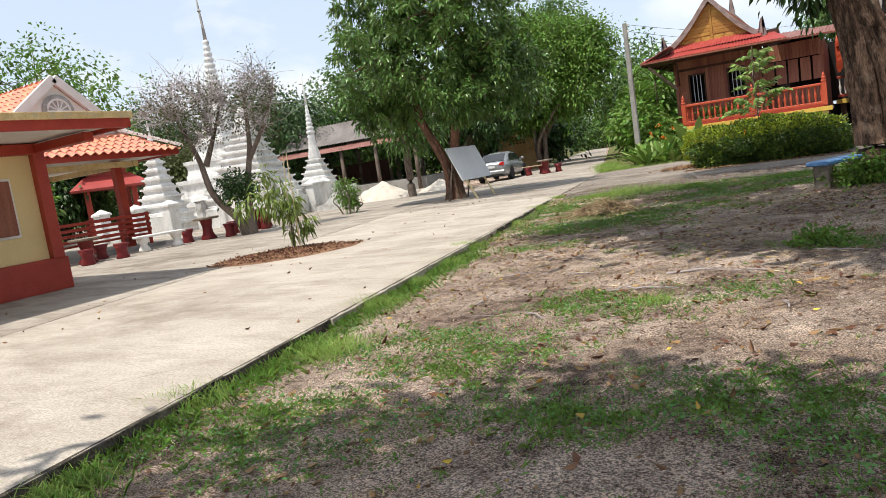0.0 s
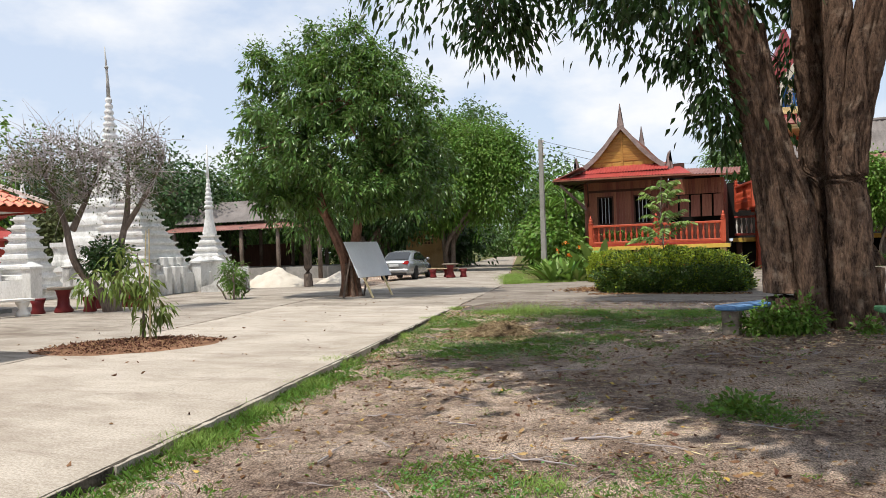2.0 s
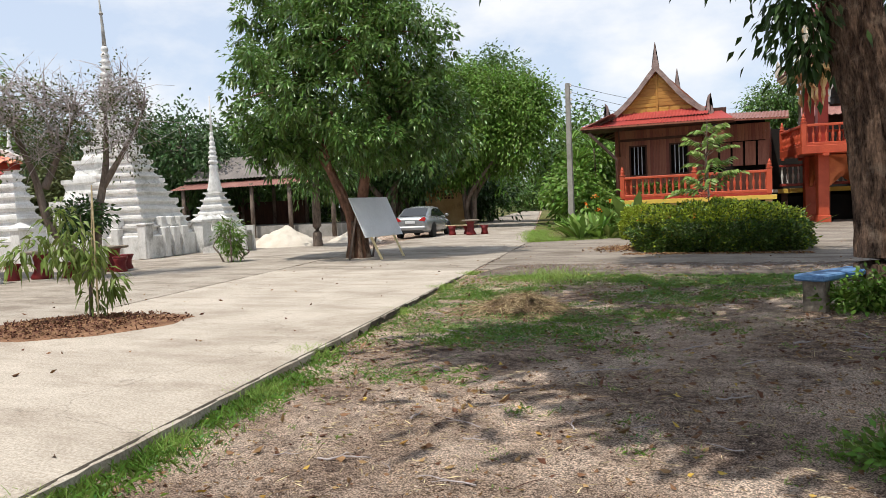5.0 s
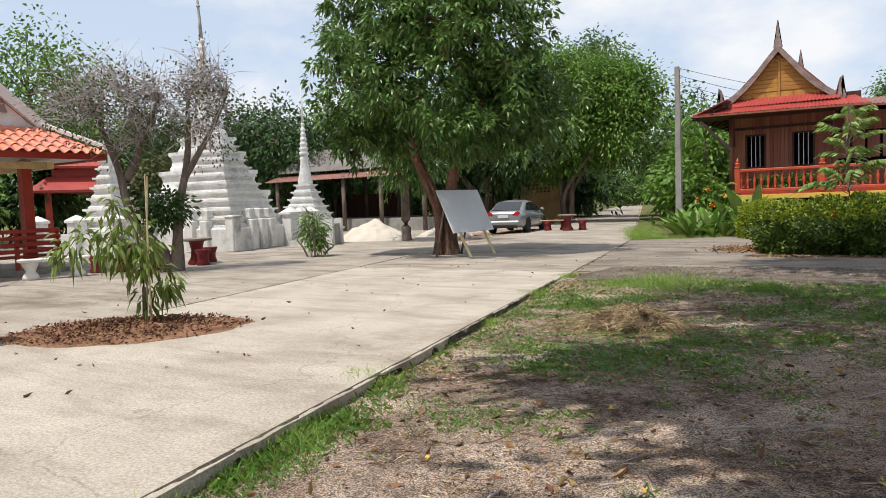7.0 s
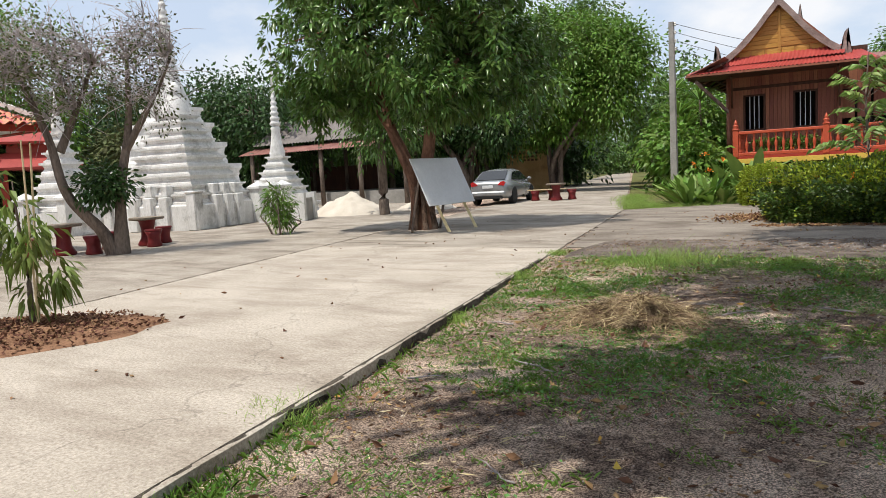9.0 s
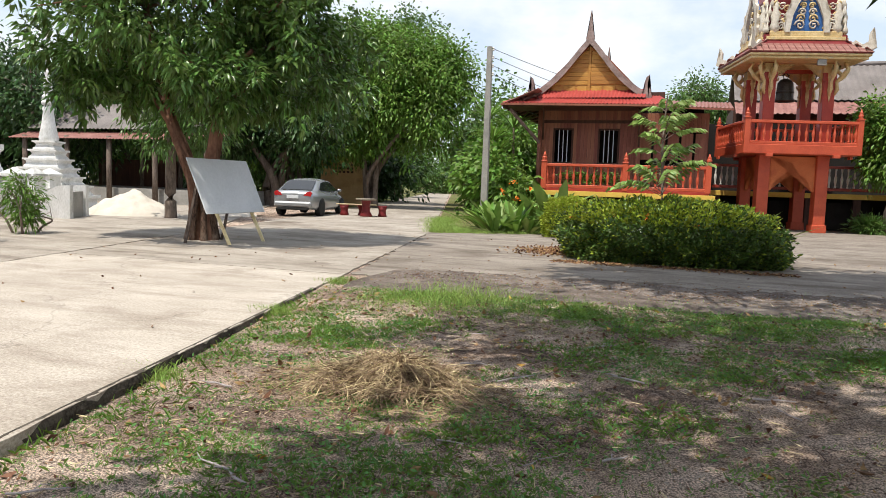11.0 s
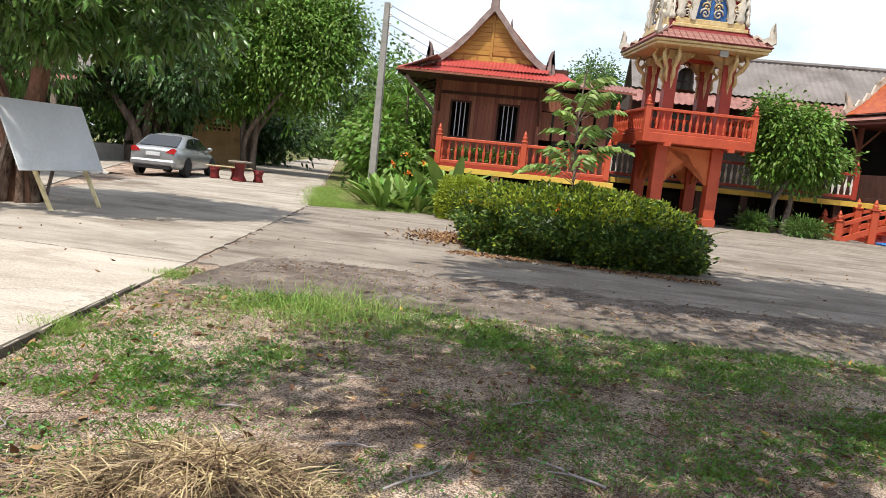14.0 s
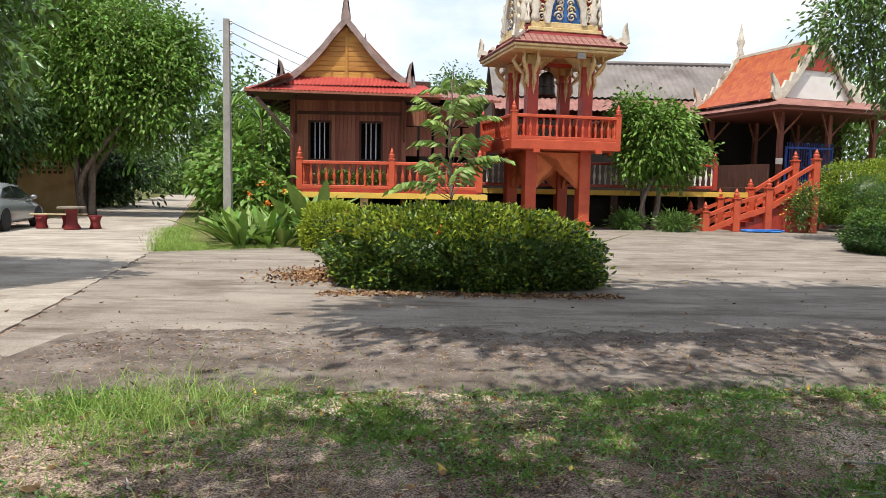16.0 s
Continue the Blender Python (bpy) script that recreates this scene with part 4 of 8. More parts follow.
for k in range(4):
    m = pose(0, 0, 0, 0, 0, 90 * k)
    band = part("gilt_band", B((-1.42, 1.42, -1.58, -1.48, 7.22, 7.36), (-1.3, 1.3, -1.54, -1.4, 7.36, 7.56), bevel=0.02), "gold", upper, "gilded leaf band")
    band.matrix_basis = m
    pan = part("pediment", plate([(-0.62, 7.58), (0.62, 7.58), (0.58, 8.1), (0.36, 8.6), (0, 9.1), (-0.36, 8.6), (-0.58, 8.1)], 0.1, "y", -1.46), "blue", upper, "blue pediment with gilded scrolls")
    pan.matrix_basis = m
    for s in (-1, 1):
        for j in range(5):
            cx, cz, r = s * (0.24 - 0.03 * j), 7.78 + 0.24 * j, 0.2 - 0.025 * j
            pts = [(cx + s * r * (1 - i / 14) * math.cos(i * 0.75), -1.5, cz + r * (1 - i / 14) * math.sin(i * 0.75)) for i in range(14)]
            sc = part("scroll", tube(pts, [0.035] * 14, 5), "gold" if j % 2 else "stucco", pan, "gilded scroll", True)
        for j in range(9):
            cx, cz, r = s * (0.74 + 0.17 * (j % 3)), 7.66 + 0.36 * (j // 3) + 0.08 * (j % 3), 0.15
            pts = [(cx - s * r * (1 - i / 12) * math.cos(i * 0.8 + j), -1.47, cz + r * (1 - i / 12) * math.sin(i * 0.8 + j)) for i in range(12)]
            part("scroll", tube(pts, [0.04 - 0.002 * i for i in range(12)], 5), ("gold", "stucco", "gold")[j % 3], pan, "gilded scroll", True)
        for j in range(4):
            h0 = 7.5 + 0.32 * j
            part("flame_tip", lathe([(0.055, h0), (0.09, h0 + 0.1), (0.04, h0 + 0.24), (0.01, h0 + 0.42)], 6, at=(s * (1.46 - 0.07 * j), -1.4, 0)), "stucco", pan, "pale carved flame tip", True)
        edge = [(s * 0.80, 7.5), (s * 0.86, 7.8), (s * 0.76, 7.95), (s * 0.80, 8.2), (s * 0.62, 8.4), (s * 0.62, 8.7), (s * 0.42, 8.85), (s * 0.3, 9.2), (0, 9.6), (0, 9.15), (s * 0.36, 8.55), (s * 0.56, 8.05), (s * 0.62, 7.5)]
        nb = part("naga_board", plate(edge, 0.12, "y", -1.6), "stucco", pan, "pale carved serpent bargeboard")
    horn = part("corner_naga", plate([(a * 0.9, b) for a, b in [(1.9, 7.05), (2.6, 6.85), (3.2, 6.72), (3.5, 6.85), (3.42, 7.1), (3.3, 7.3), (3.36, 7.58), (3.2, 7.35), (3.2, 7.1), (3.0, 7.0), (2.7, 7.2), (2.5, 7.1), (2.2, 7.35), (1.95, 7.4)]], 0.1, "y", -0.05), "stucco", upper, "upcurled corner serpent finial")
    horn.matrix_basis = pose(0, 0, 0, 0, 0, 45 + 90 * k)
    for s in (-1, 1):
        g = part("guardian_relief", lathe([(0.12, 7.5), (0.2, 7.7), (0.13, 7.9), (0.19, 8.15), (0.1, 8.35), (0.12, 8.5), (0.02, 8.8)], 7, at=(s * 1.12, -1.42, 0)), "stucco", upper, "pale stucco relief figure", True)
        g.matrix_basis = m
bell = thing("bell", "dark bronze temple bell hung under the tower roof", "bell", (1.3, 40.0, 0), 12)
part("bell_body", lathe([(0.36, 5.08), (0.37, 5.14), (0.33, 5.22), (0.31, 5.55), (0.29, 5.8), (0.2, 5.93), (0.07, 5.98)], 20), "bronze", bell, smooth=True)
part("bell_band", lathe([(0.325, 5.4), (0.335, 5.42), (0.335, 5.47), (0.32, 5.49)], 20), "bronze", bell, smooth=True)
part("hanger", tube([(0.05, 0, 5.95), (0.12, 0, 6.1), (0, 0, 6.2), (-0.12, 0, 6.1), (-0.05, 0, 5.95)], [0.03] * 5, 6), "bronze", bell, smooth=True)
part("beam", B((-1.0, 1.0, -0.06, 0.06, 6.18, 6.32)), "red", bell)

# ---- long hall behind ----
hall = thing("long_hall", "long hall with weathered grey fibre-cement roof and rusty eave", "hall", (9, 52, 0))
hv, hi, hf = corrugated(-9, 9, 3.2, 2.2, 0.3, 0.03)
roof = part("roof", (hv, hi, hf), "roof_grey", hall)
roof.matrix_basis = pose(0, -3.6, 6.15)
sv, si, sf = corrugated(-9, 9, 1.7, 0.75, 0.3, 0.03)
skirt = part("roof_skirt", (sv, si, sf), "tin_rust", hall, "rust-red lower roof strip")
skirt.matrix_basis = pose(0, -5.2, 5.32)
back = part("roof", (hv, hi, hf), "roof_grey", hall)
back.matrix_basis = pose(0, 2.8, 6.15, 0, 0, 180)
part("ridge_cap", rod((-9, -0.4, 8.38), (9, -0.4, 8.38), 0.13, sides=8), "roof_grey", hall)
part("wall", B((-9, 9, -3.2, 2.6, 0, 5.9)), "wood_dark", hall)

# ---- open pavilion with orange tiles ----
sala = thing("stair_pavilion", "open timber pavilion with burnt-orange tiled roof and pale serpent gables", "pavilion", (13.45, 42.9, 0), 17)
part("floor", B((-2.6, 5.0, 0.0, 5.4, 1.55, 1.75), bevel=0.01), "wood_dark", sala)
for x in (-1.75, 0.85, 3.4):
    for y in (0.2, 4.6):
        part("post", B((x - 0.1, x + 0.1, y - 0.1, y + 0.1, 0, 5.0), bevel=0.012), "wood", sala)
        for s in (-1, 1):
            part("brace", bar((x, y, 3.9), (x + s * 0.75, y - 0.35, 4.9), 0.06, 0.08), "wood", sala)
part("eave_frame", B((-2.75, 4.6, -0.75, 5.5, 4.94, 5.06), (-2.8, 4.65, -0.8, 5.55, 5.06, 5.12), bevel=0.015), "wood", sala)
sk = [(-2.85, -0.85, 5.12), (4.7, -0.85, 5.12), (4.7, 5.6, 5.12), (-2.85, 5.6, 5.12), (-2.05, -0.1, 5.5), (3.2, -0.1, 5.5), (3.2, 5.0, 5.5), (-2.05, 5.0, 5.5)]
part("skirt_roof", (sk, [], [(0, 1, 5, 4), (1, 2, 6, 5), (2, 3, 7, 6), (3, 0, 4, 7), (4, 5, 6, 7)]), "tin_rust", sala, "low dark-red skirt roof")


def tiled_slope(owner, n_rows, n_cols, point, paint, wide, deep):
    """Overlapping tiles on a slope given by point(u, v) -> pose, all on one mesh."""
    first = None
    for r in range(n_rows):
        for c in range(n_cols):
            m = point((c + 0.25 + 0.5 * (r % 2)) / n_cols, (r + 0.5) / n_rows)
            if first is None:
                first = part("tile", B((-wide / 2, wide / 2, -deep / 2, deep / 2, 0, 0.022), bevel=0.007), paint, owner)
                first.matrix_basis = m
            else:
                again(first, m)


def hollow(v):
    return 2.5 - 2.45 * v, 5.45 + 2.55 * (0.6 * v + 0.4 * v * v)


for side in (-1, 1):
    def slope(u, v, side=side):
        hw, z = hollow(v)
        tilt = math.degrees(math.atan(2.55 * (0.6 + 0.8 * v) / 2.45))
        return pose(side * hw, 0.1 + 4.7 * u, z + 0.03, 0, side * tilt, 0) @ pose(0, 0, 0, 0, 0, 90)
    deck = []
    for y in (0.05, 4.95):
        for i in range(9):
            hw, z = hollow(i / 8)
            deck.append((side * hw, y, z))
    under = part("roof_deck", (deck, [], [(i, i + 1, i + 10, i + 9) for i in range(8)]), "tile_burnt", sala)
    if side < 0:
        tiled_slope(under, 15, 19, slope, "tile_burnt", 0.27, 0.29)
    nb = [(2.05, 5.35), (2.4, 5.42), (2.55, 5.7), (2.45, 6.1), (2.6, 6.5), (2.3, 6.2), (2.15, 5.9), (2.0, 5.95), (1.85, 6.25), (1.65, 6.2), (1.5, 6.6), (1.3, 6.55), (1.15, 7.0), (0.95, 6.95), (0.8, 7.4), (0.55, 7.45), (0.4, 7.95), (0.2, 8.1), (0, 8.7), (0, 7.85), (0.6, 7.15), (1.2, 6.35), (1.7, 5.75)]
    for y in (-0.1, 4.9):
        part("naga_board", plate([(side * a, b) for a, b in nb], 0.14, "y", y), "stucco", sala, "pale carved serpent bargeboard")
for y in (-0.03, 4.97):
    part("gable_finial", lathe([(0.10, 8.1), (0.17, 8.3), (0.08, 8.5), (0.2, 8.8), (0.12, 9.1), (0.03, 9.6), (0.05, 9.7), (0.01, 9.8)], 10, at=(0, y, 0)), "stucco", sala, "pale flame-shaped gable finial", True)
part("pediment", plate([(-2.0, 5.55), (2.0, 5.55), (1.1, 6.45), (0, 7.9), (-1.1, 6.45)], 0.08, "y", 0.1), "off_white", sala, "pale plaster pediment")
part("pediment_boards", plate([(-0.85, 6.75), (0.85, 6.75), (0, 7.85)], 0.06, "y", 0.03), "red", sala)
part("ridge", B((-0.1, 0.1, 0.05, 4.9, 8.0, 8.16), bevel=0.02), "stucco", sala)
# near-black sheet paints the shade at the back of the pavilion
part("back_wall", B((-2.5, 4.4, 5.1, 5.2, 1.7, 5.0)), "black", sala, "near-black sheet standing in for the shade inside the pavilion")
part("half_wall", B((-2.4, -2.3, 0.1, 4.6, 1.7, 2.75), bevel=0.01), "wood_dark", sala)
gate = part("gate", B((-1.6, -1.54, 0.0, 0.06, 1.75, 3.5), (-0.3, -0.24, 0.0, 0.06, 1.75, 3.5), (0.9, 0.96, 0.0, 0.06, 1.75, 3.5), (-1.6, 0.96, 0.0, 0.06, 3.42, 3.5), (-1.6, 0.96, 0.0, 0.06, 2.6, 2.66), (-1.6, 0.96, 0.0, 0.06, 1.8, 1.86)), "blue_gate", sala, "blue steel gate with spear tops")
for i in range(20):
    x = -1.5 + i * 0.13
    part("gate_bar", B((x - 0.012, x + 0.012, 0.015, 0.04, 1.8, 3.68)), "blue_gate", gate)
part("notice", B((-2.1, -1.75, -0.02, 0.03, 2.75, 3.0), bevel=0.01), "off_white", sala, "small white notice on the rail")
# stair: runs down towards the yard and to the left
stair = thing("entry_stair", "red concrete stair with turned balusters and finials", "stair", (8.9, 41.6, 0), 0)
for i in range(9):
    x0 = 3.0 - 0.33 * i
    part("step", B((x0 - 0.33, x0, -1.6, -0.1, 0, 1.68 - 0.185 * i), bevel=0.012), "red", stair)
for y in (-1.65, -0.05):
    posts = [(-1.25, -0.15), (-0.05, 0.38), (1.2, 0.8), (3.0, 1.95)]
    for (xa, za), (xb, zb) in zip(posts, posts[1:]):
        part("hand_rail", bar((xa, y, za + 0.72), (xb, y, zb + 0.72), 0.17, 0.13), "orange_red", stair)
        part("string", bar((xa, y, za + 0.12), (xb, y, zb + 0.12), 0.16, 0.2), "orange_red", stair)
        for k in range(4):
            s = (k + 0.5) / 4
            b = part("baluster", lathe(BALUSTER, 8), "orange_red", stair, smooth=True)
            b.matrix_basis = Matrix.Translation((xa + (xb - xa) * s, y, za + (zb - za) * s + 0.18)) @ Matrix.Diagonal((1, 1, 0.72, 1))
    for xa, za in posts:
        p = part("newel_post", B((xa - 0.13, xa + 0.13, y - 0.13, y + 0.13, 0, za + 0.88), (xa - 0.16, xa + 0.16, y - 0.16, y + 0.16, za + 0.88, za + 0.94), bevel=0.015), "orange_red", stair)
        part("finial", lathe([(r * 1.25, z) for r, z in FINIAL], 10, at=(xa, y, za + 0.94)), "orange_red", p, smooth=True)
hose = thing("hose", "tangled bright blue plastic hose lying on concrete", "hose", (9.7, 39.6, 0.0))
rnd = random.Random(5)
part("coil", tube([(rnd.uniform(-0.7, 0.9), rnd.uniform(-0.35, 0.35), 0.04 + 0.05 * rnd.random()) for i in range(40)], [0.035] * 40, 5), "rope", hose, smooth=True)

# ---- utility pole and wires ----
pole = thing("utility_pole", "tall square grey concrete utility pole", "pole", (-9.3, 34.4, 0))
part("shaft", lathe([(0.12, 0), (0.085, 6.45)], square=True), "cement", pole)
for z in (6.3, 6.0, 5.7, 5.4):
    part("insulator", lathe([(0.03, 0), (0.05, 0.03), (0.03, 0.07), (0.05, 0.1), (0.02, 0.13)], 8, at=(0.13, 0, z)), "off_white", pole)
wires = thing("cables", "sagging black overhead cables", "cable", (-9.3, 34.4, 0))
for k, z in enumerate((6.36, 6.06, 5.76, 5.46)):
    pts = []
    for i in range(13):
        s = i / 12
        pts.append((0.15 + 5.5 * s, 20 * s, z + (0.5 - 0.4 * k) * s - 1.2 * s * (1 - s)))
    part("cable", tube(pts, [0.010] * 13, 4), "wire", wires)

# ---- stupas ----
def tiers(steps_, square=True):
    """Moulded courses from (half width, bottom, top)."""
    prof = []
    for r, z0, z1 in steps_:
        h = z1 - z0
        prof += [(r, z0), (r, z0 + 0.18 * h), (r - 0.05, z0 + 0.28 * h), (r - 0.09, z0 + 0.5 * h), (r - 0.05, z0 + 0.74 * h), (r + 0.03, z0 + 0.82 * h), (r + 0.03, z1)]
    return prof


def spire(rings, z0, z1, r0, r1):
    prof = []
    for i in range(rings):
        s = i / rings
        z, r = z0 + (z1 - z0) * s, r0 + (r1 - r0) * s
        dz = (z1 - z0) / rings
        prof += [(r * 0.72, z), (r, z + 0.3 * dz), (r, z + 0.6 * dz), (r * 0.72, z + 0.9 * dz)]
    return prof


main = thing("main_stupa", "broad weathered whitewashed stupa with stepped square tiers", "stupa", (-23.55, 23.5, 0), 14)
part("base", lathe([(1.8, 0), (1.8, 0.8), (1.74, 0.85)], square=True), "white", main, "stained white base wall")
part("stepped_body", lathe(tiers([(1.66, 0.85, 1.2), (1.52, 1.2, 1.5), (1.38, 1.5, 1.84), (1.24, 1.84, 2.14), (1.10, 2.14, 2.48), (0.98, 2.48, 2.78), (0.86, 2.78, 3.1), (0.75, 3.1, 3.38), (0.65, 3.38, 3.65), (0.56, 3.65, 3.9)]), square=True), "white", main)
part("bell_dome", lathe([(0.48, 3.88), (0.5, 3.98), (0.42, 4.25), (0.34, 4.5), (0.26, 4.62), (0.3, 4.68), (0.2, 4.85), (0.06, 5.05)], 20), "white", main, smooth=True)
for k in range(4):
    for s in (-1, 0, 1):
        b = part("buttress", B((s * 0.62 - 0.17, s * 0.62 + 0.17, -1.92, -1.6, 0, 1.12), (s * 0.62 - 0.13, s * 0.62 + 0.13, -1.8, -1.45, 1.12, 1.5), bevel=0.03), "white", main)
        b.matrix_basis = pose(0, 0, 0, 0, 0, 90 * k)
    for s in (-1, 1):
        f = part("corner_pier", B((s * 1.68 - 0.17, s * 1.68 + 0.17, -1.9, -1.56, 0, 1.2), (s * 1.68 - 0.2, s * 1.68 + 0.2, -1.93, -1.53, 1.2, 1.28), bevel=0.03), "white", main)
        f.matrix_basis = pose(0, 0, 0, 0, 0, 90 * k)
tall = thing("tall_stupa", "tall white stupa with a ringed leaning metal spire", "stupa", (-30.2, 28.5, 0), 0)
part("base", lathe(tiers([(2.4, 0, 1.2), (2.0, 1.2, 2.4), (1.6, 2.4, 3.4), (1.25, 3.4, 4.3), (0.95, 4.3, 5.0)]), square=True), "white", tall)
part("bell_dome", lathe([(0.85, 5.0), (0.9, 5.15), (0.6, 5.9), (0.4, 6.6), (0.45, 6.75), (0.3, 6.95)], 18), "white", tall, smooth=True)
part("ringed_spire", lathe([(0.3, 6.95)] + spire(9, 7.0, 9.75, 0.42, 0.13), 14), "white", tall, "ringed white spire", True)
part("needle", tube([(0, 0, 9.7), (-0.03, 0, 10.6), (-0.1, 0, 11.5), (-0.16, 0, 12.35)], [0.1, 0.07, 0.05, 0.02], 8), "grime", tall, "leaning grey metal needle", True)
part("knob", lathe([(0.05, 11.2), (0.11, 11.28), (0.05, 11.38)], 10, at=(-0.08, 0, 0)), "grime", tall)
small = thing("small_stupa", "small slender white stupa with ringed spire", "stupa", (-25.2, 29.9, 0), 20)
small.matrix_basis = small.matrix_basis @ Matrix.Diagonal((0.9, 0.9, 1.1, 1))
part("base", lathe(tiers([(1.45, 0, 0.45), (1.25, 0.45, 0.8), (1.02, 0.8, 1.1), (0.86, 1.1, 1.4), (0.7, 1.4, 1.7), (0.56, 1.7, 2.0), (0.44, 2.0, 2.3)]), square=True), "white", small)
part("bell_dome", lathe([(0.36, 2.3), (0.38, 2.42), (0.28, 2.8), (0.2, 3.3), (0.24, 3.4), (0.16, 3.5)], 16), "white", small, smooth=True)
part("ringed_spire", lathe(spire(7, 3.5, 4.9, 0.26, 0.07), 12), "white", small, smooth=True)
part("needle", lathe([(0.075, 4.9), (0.06, 5.4), (0.03, 6.4)], 8), "white", small, smooth=True)
side_stupa = thing("side_stupa", "narrow white stepped stupa beside a broken wall", "stupa", (-26.8, 21.1, 0), 15)
part("base", lathe(tiers([(1.15, 0, 0.5), (0.95, 0.5, 0.9), (0.78, 0.9, 1.3), (0.66, 1.3, 1.7), (0.55, 1.7, 2.1), (0.46, 2.1, 2.5), (0.38, 2.5, 2.85), (0.3, 2.85, 3.2), (0.25, 3.2, 3.5)]), square=True), "white", side_stupa)
part("top", lathe([(0.22, 3.5), (0.2, 3.75), (0.13, 4.1), (0.07, 4.4), (0.02, 5.0)], 12), "white", side_stupa, smooth=True)
low_wall = thing("stupa_wall", "low stained white terrace wall with capped piers", "wall", (0, 0, 0))
for a, b in (((-28.6, 19.3), (-25.5, 20.4)), ((-22.0, 25.6), (-23.8, 28.6))):
    part("wall_run", bar((*a, 0.4), (*b, 0.4), 0.3, 0.8), "white", low_wall)
for x, y in ((-28.6, 19.3), (-27.0, 19.85), (-25.5, 20.4), (-22.0, 25.6), (-23.0, 27.2), (-23.8, 28.6)):
    part("pier", lathe([(0.24, 0), (0.24, 1.2), (0.3, 1.22), (0.3, 1.3), (0.02, 1.5)], square=True, at=(x, y, 0)), "white", low_wall)
steps_thing = thing("stupa_steps", "grey steps between rounded white cheek walls", "stair", (-21.0, 25.9, 0), -62)
for i in range(4):
    part("step", B((-0.55, 0.55, 0.28 * i - 0.3, 0.28 * i + 0.0, 0, 0.2 * (i + 1)), bevel=0.012), "cement", steps_thing)
for x in (-0.75, 0.75):
    part("cheek", plate([(-0.75, 0), (0.9, 0), (0.9, 1.0), (0.55, 0.98), (0.1, 0.7), (-0.35, 0.32), (-0.75, 0.22)], 0.3, "x", x - 0.15), "white", steps_thing)

# ---- storage shed ----
shed = thing("storage_shed", "open shed with grey corrugated roof on round posts", "shed", (-30.6, 38.8, 0), 0)
rv = corrugated(-4.2, 8, 2.6, 1.5, 0.25, 0.025)
part("roof", rv, "roof_grey", shed).matrix_basis = pose(0, -1.2, 3.6)
part("roof", rv, "roof_grey", shed).matrix_basis = pose(4, 4.0, 3.6, 0, 0, 180)
part("eave_sheet", corrugated(-4.4, 8, 1.3, 0.4, 0.2, 0.02), "tin_rust", shed, "rusty low eave sheet").matrix_basis = pose(0, -2.2, 3.05)
for x in (-3.6, -0.9, 1.7, 4.4, 7.3):
    for y in (-1.9, 3.4):
        part("post", lathe([(0.13, 0), (0.12, 3.2)], 10, at=(x, y, 0)), "bark_grey", shed, smooth=True)
part("plinth", B((-4, 7.6, -1.6, 3.6, 0, 0.7)), "cement", shed)
part("back_wall", B((-4, 1.5, 3.4, 3.5, 0.7, 2.2)), "wood_dark", shed)

# ---- ochre block wall ----
block = thing("ochre_block", "stained ochre rendered block with a pierced vent", "wall", (-20.6, 46.2, 0), 10)
part("wall", plate([(-1.6, 0), (1.5, 0), (1.1, 2.0), (0.5, 2.6), (-1.3, 2.9), (-1.55, 2.9)], 0.5, "y", 0), "ochre_wall", block)
# dark plates on the wall paint the shade inside the vent openings
for i in range(5):
    for j in range(3):
        part("vent_hole", B((-0.75 + 0.24 * i, -0.6 + 0.24 * i, -0.012, 0.02, 1.85 + 0.2 * j, 1.97 + 0.2 * j)), "wood_dark", block)

# ---- near pavilion, yellow building ----
office = thing("yellow_building", "cream-yellow rendered building with red plinth, posts and eaves", "building", (-13.4, 8.1, 0), 0)
W = part("wall", B((-7, -0.12, -9, 0, 0.62, 2.75), bevel=0.01), "cream", office)
part("plinth", B((-7.1, 0.0, -9.1, 0.1, 0, 0.62), bevel=0.012), "red", office, "dark red plinth")
part("corner_post", B((-0.2, 0.03, -0.2, 0.03, 0.6, 2.75), bevel=0.012), "red", office)
part("beam", B((-7, 0.04, -9, 0.04, 2.6, 2.8), (-0.1, 1.6, -0.16, 0.04, 2.62, 2.78), bevel=0.012), "red", office)
part("soffit", B((-7.2, 2.3, -9.5, 0.2, 2.82, 2.86)), "off_white", office)
part("fascia", B((2.28, 2.36, -9.5, 0.27, 2.74, 2.96), (-7.2, 2.36, 0.2, 0.28, 2.74, 2.96), bevel=0.01), "red", office)
part("gold_trim", B((2.37, 2.4, -9.5, 0.3, 2.9, 3.02), (-7.2, 2.4, 0.29, 0.32, 2.9, 3.02), bevel=0.006), "gold", office)
part("roof", lathe([(1, 0), (0.05, 0.34)], square=True), "tile_pink", office, "pink-red tiled roof").matrix_basis = Matrix.Translation((-2.4, -4.6, 2.985)) @ Matrix.Diagonal((4.75, 4.88, 1.1, 1))
win = part("window", B((-0.125, -0.08, -1.55, -0.65, 1.1, 2.2), bevel=0.01), "off_white", office, "white framed window")
part("shutter", B((-0.09, -0.04, -1.5, -0.7, 1.15, 2.15), bevel=0.01), "wood", win)

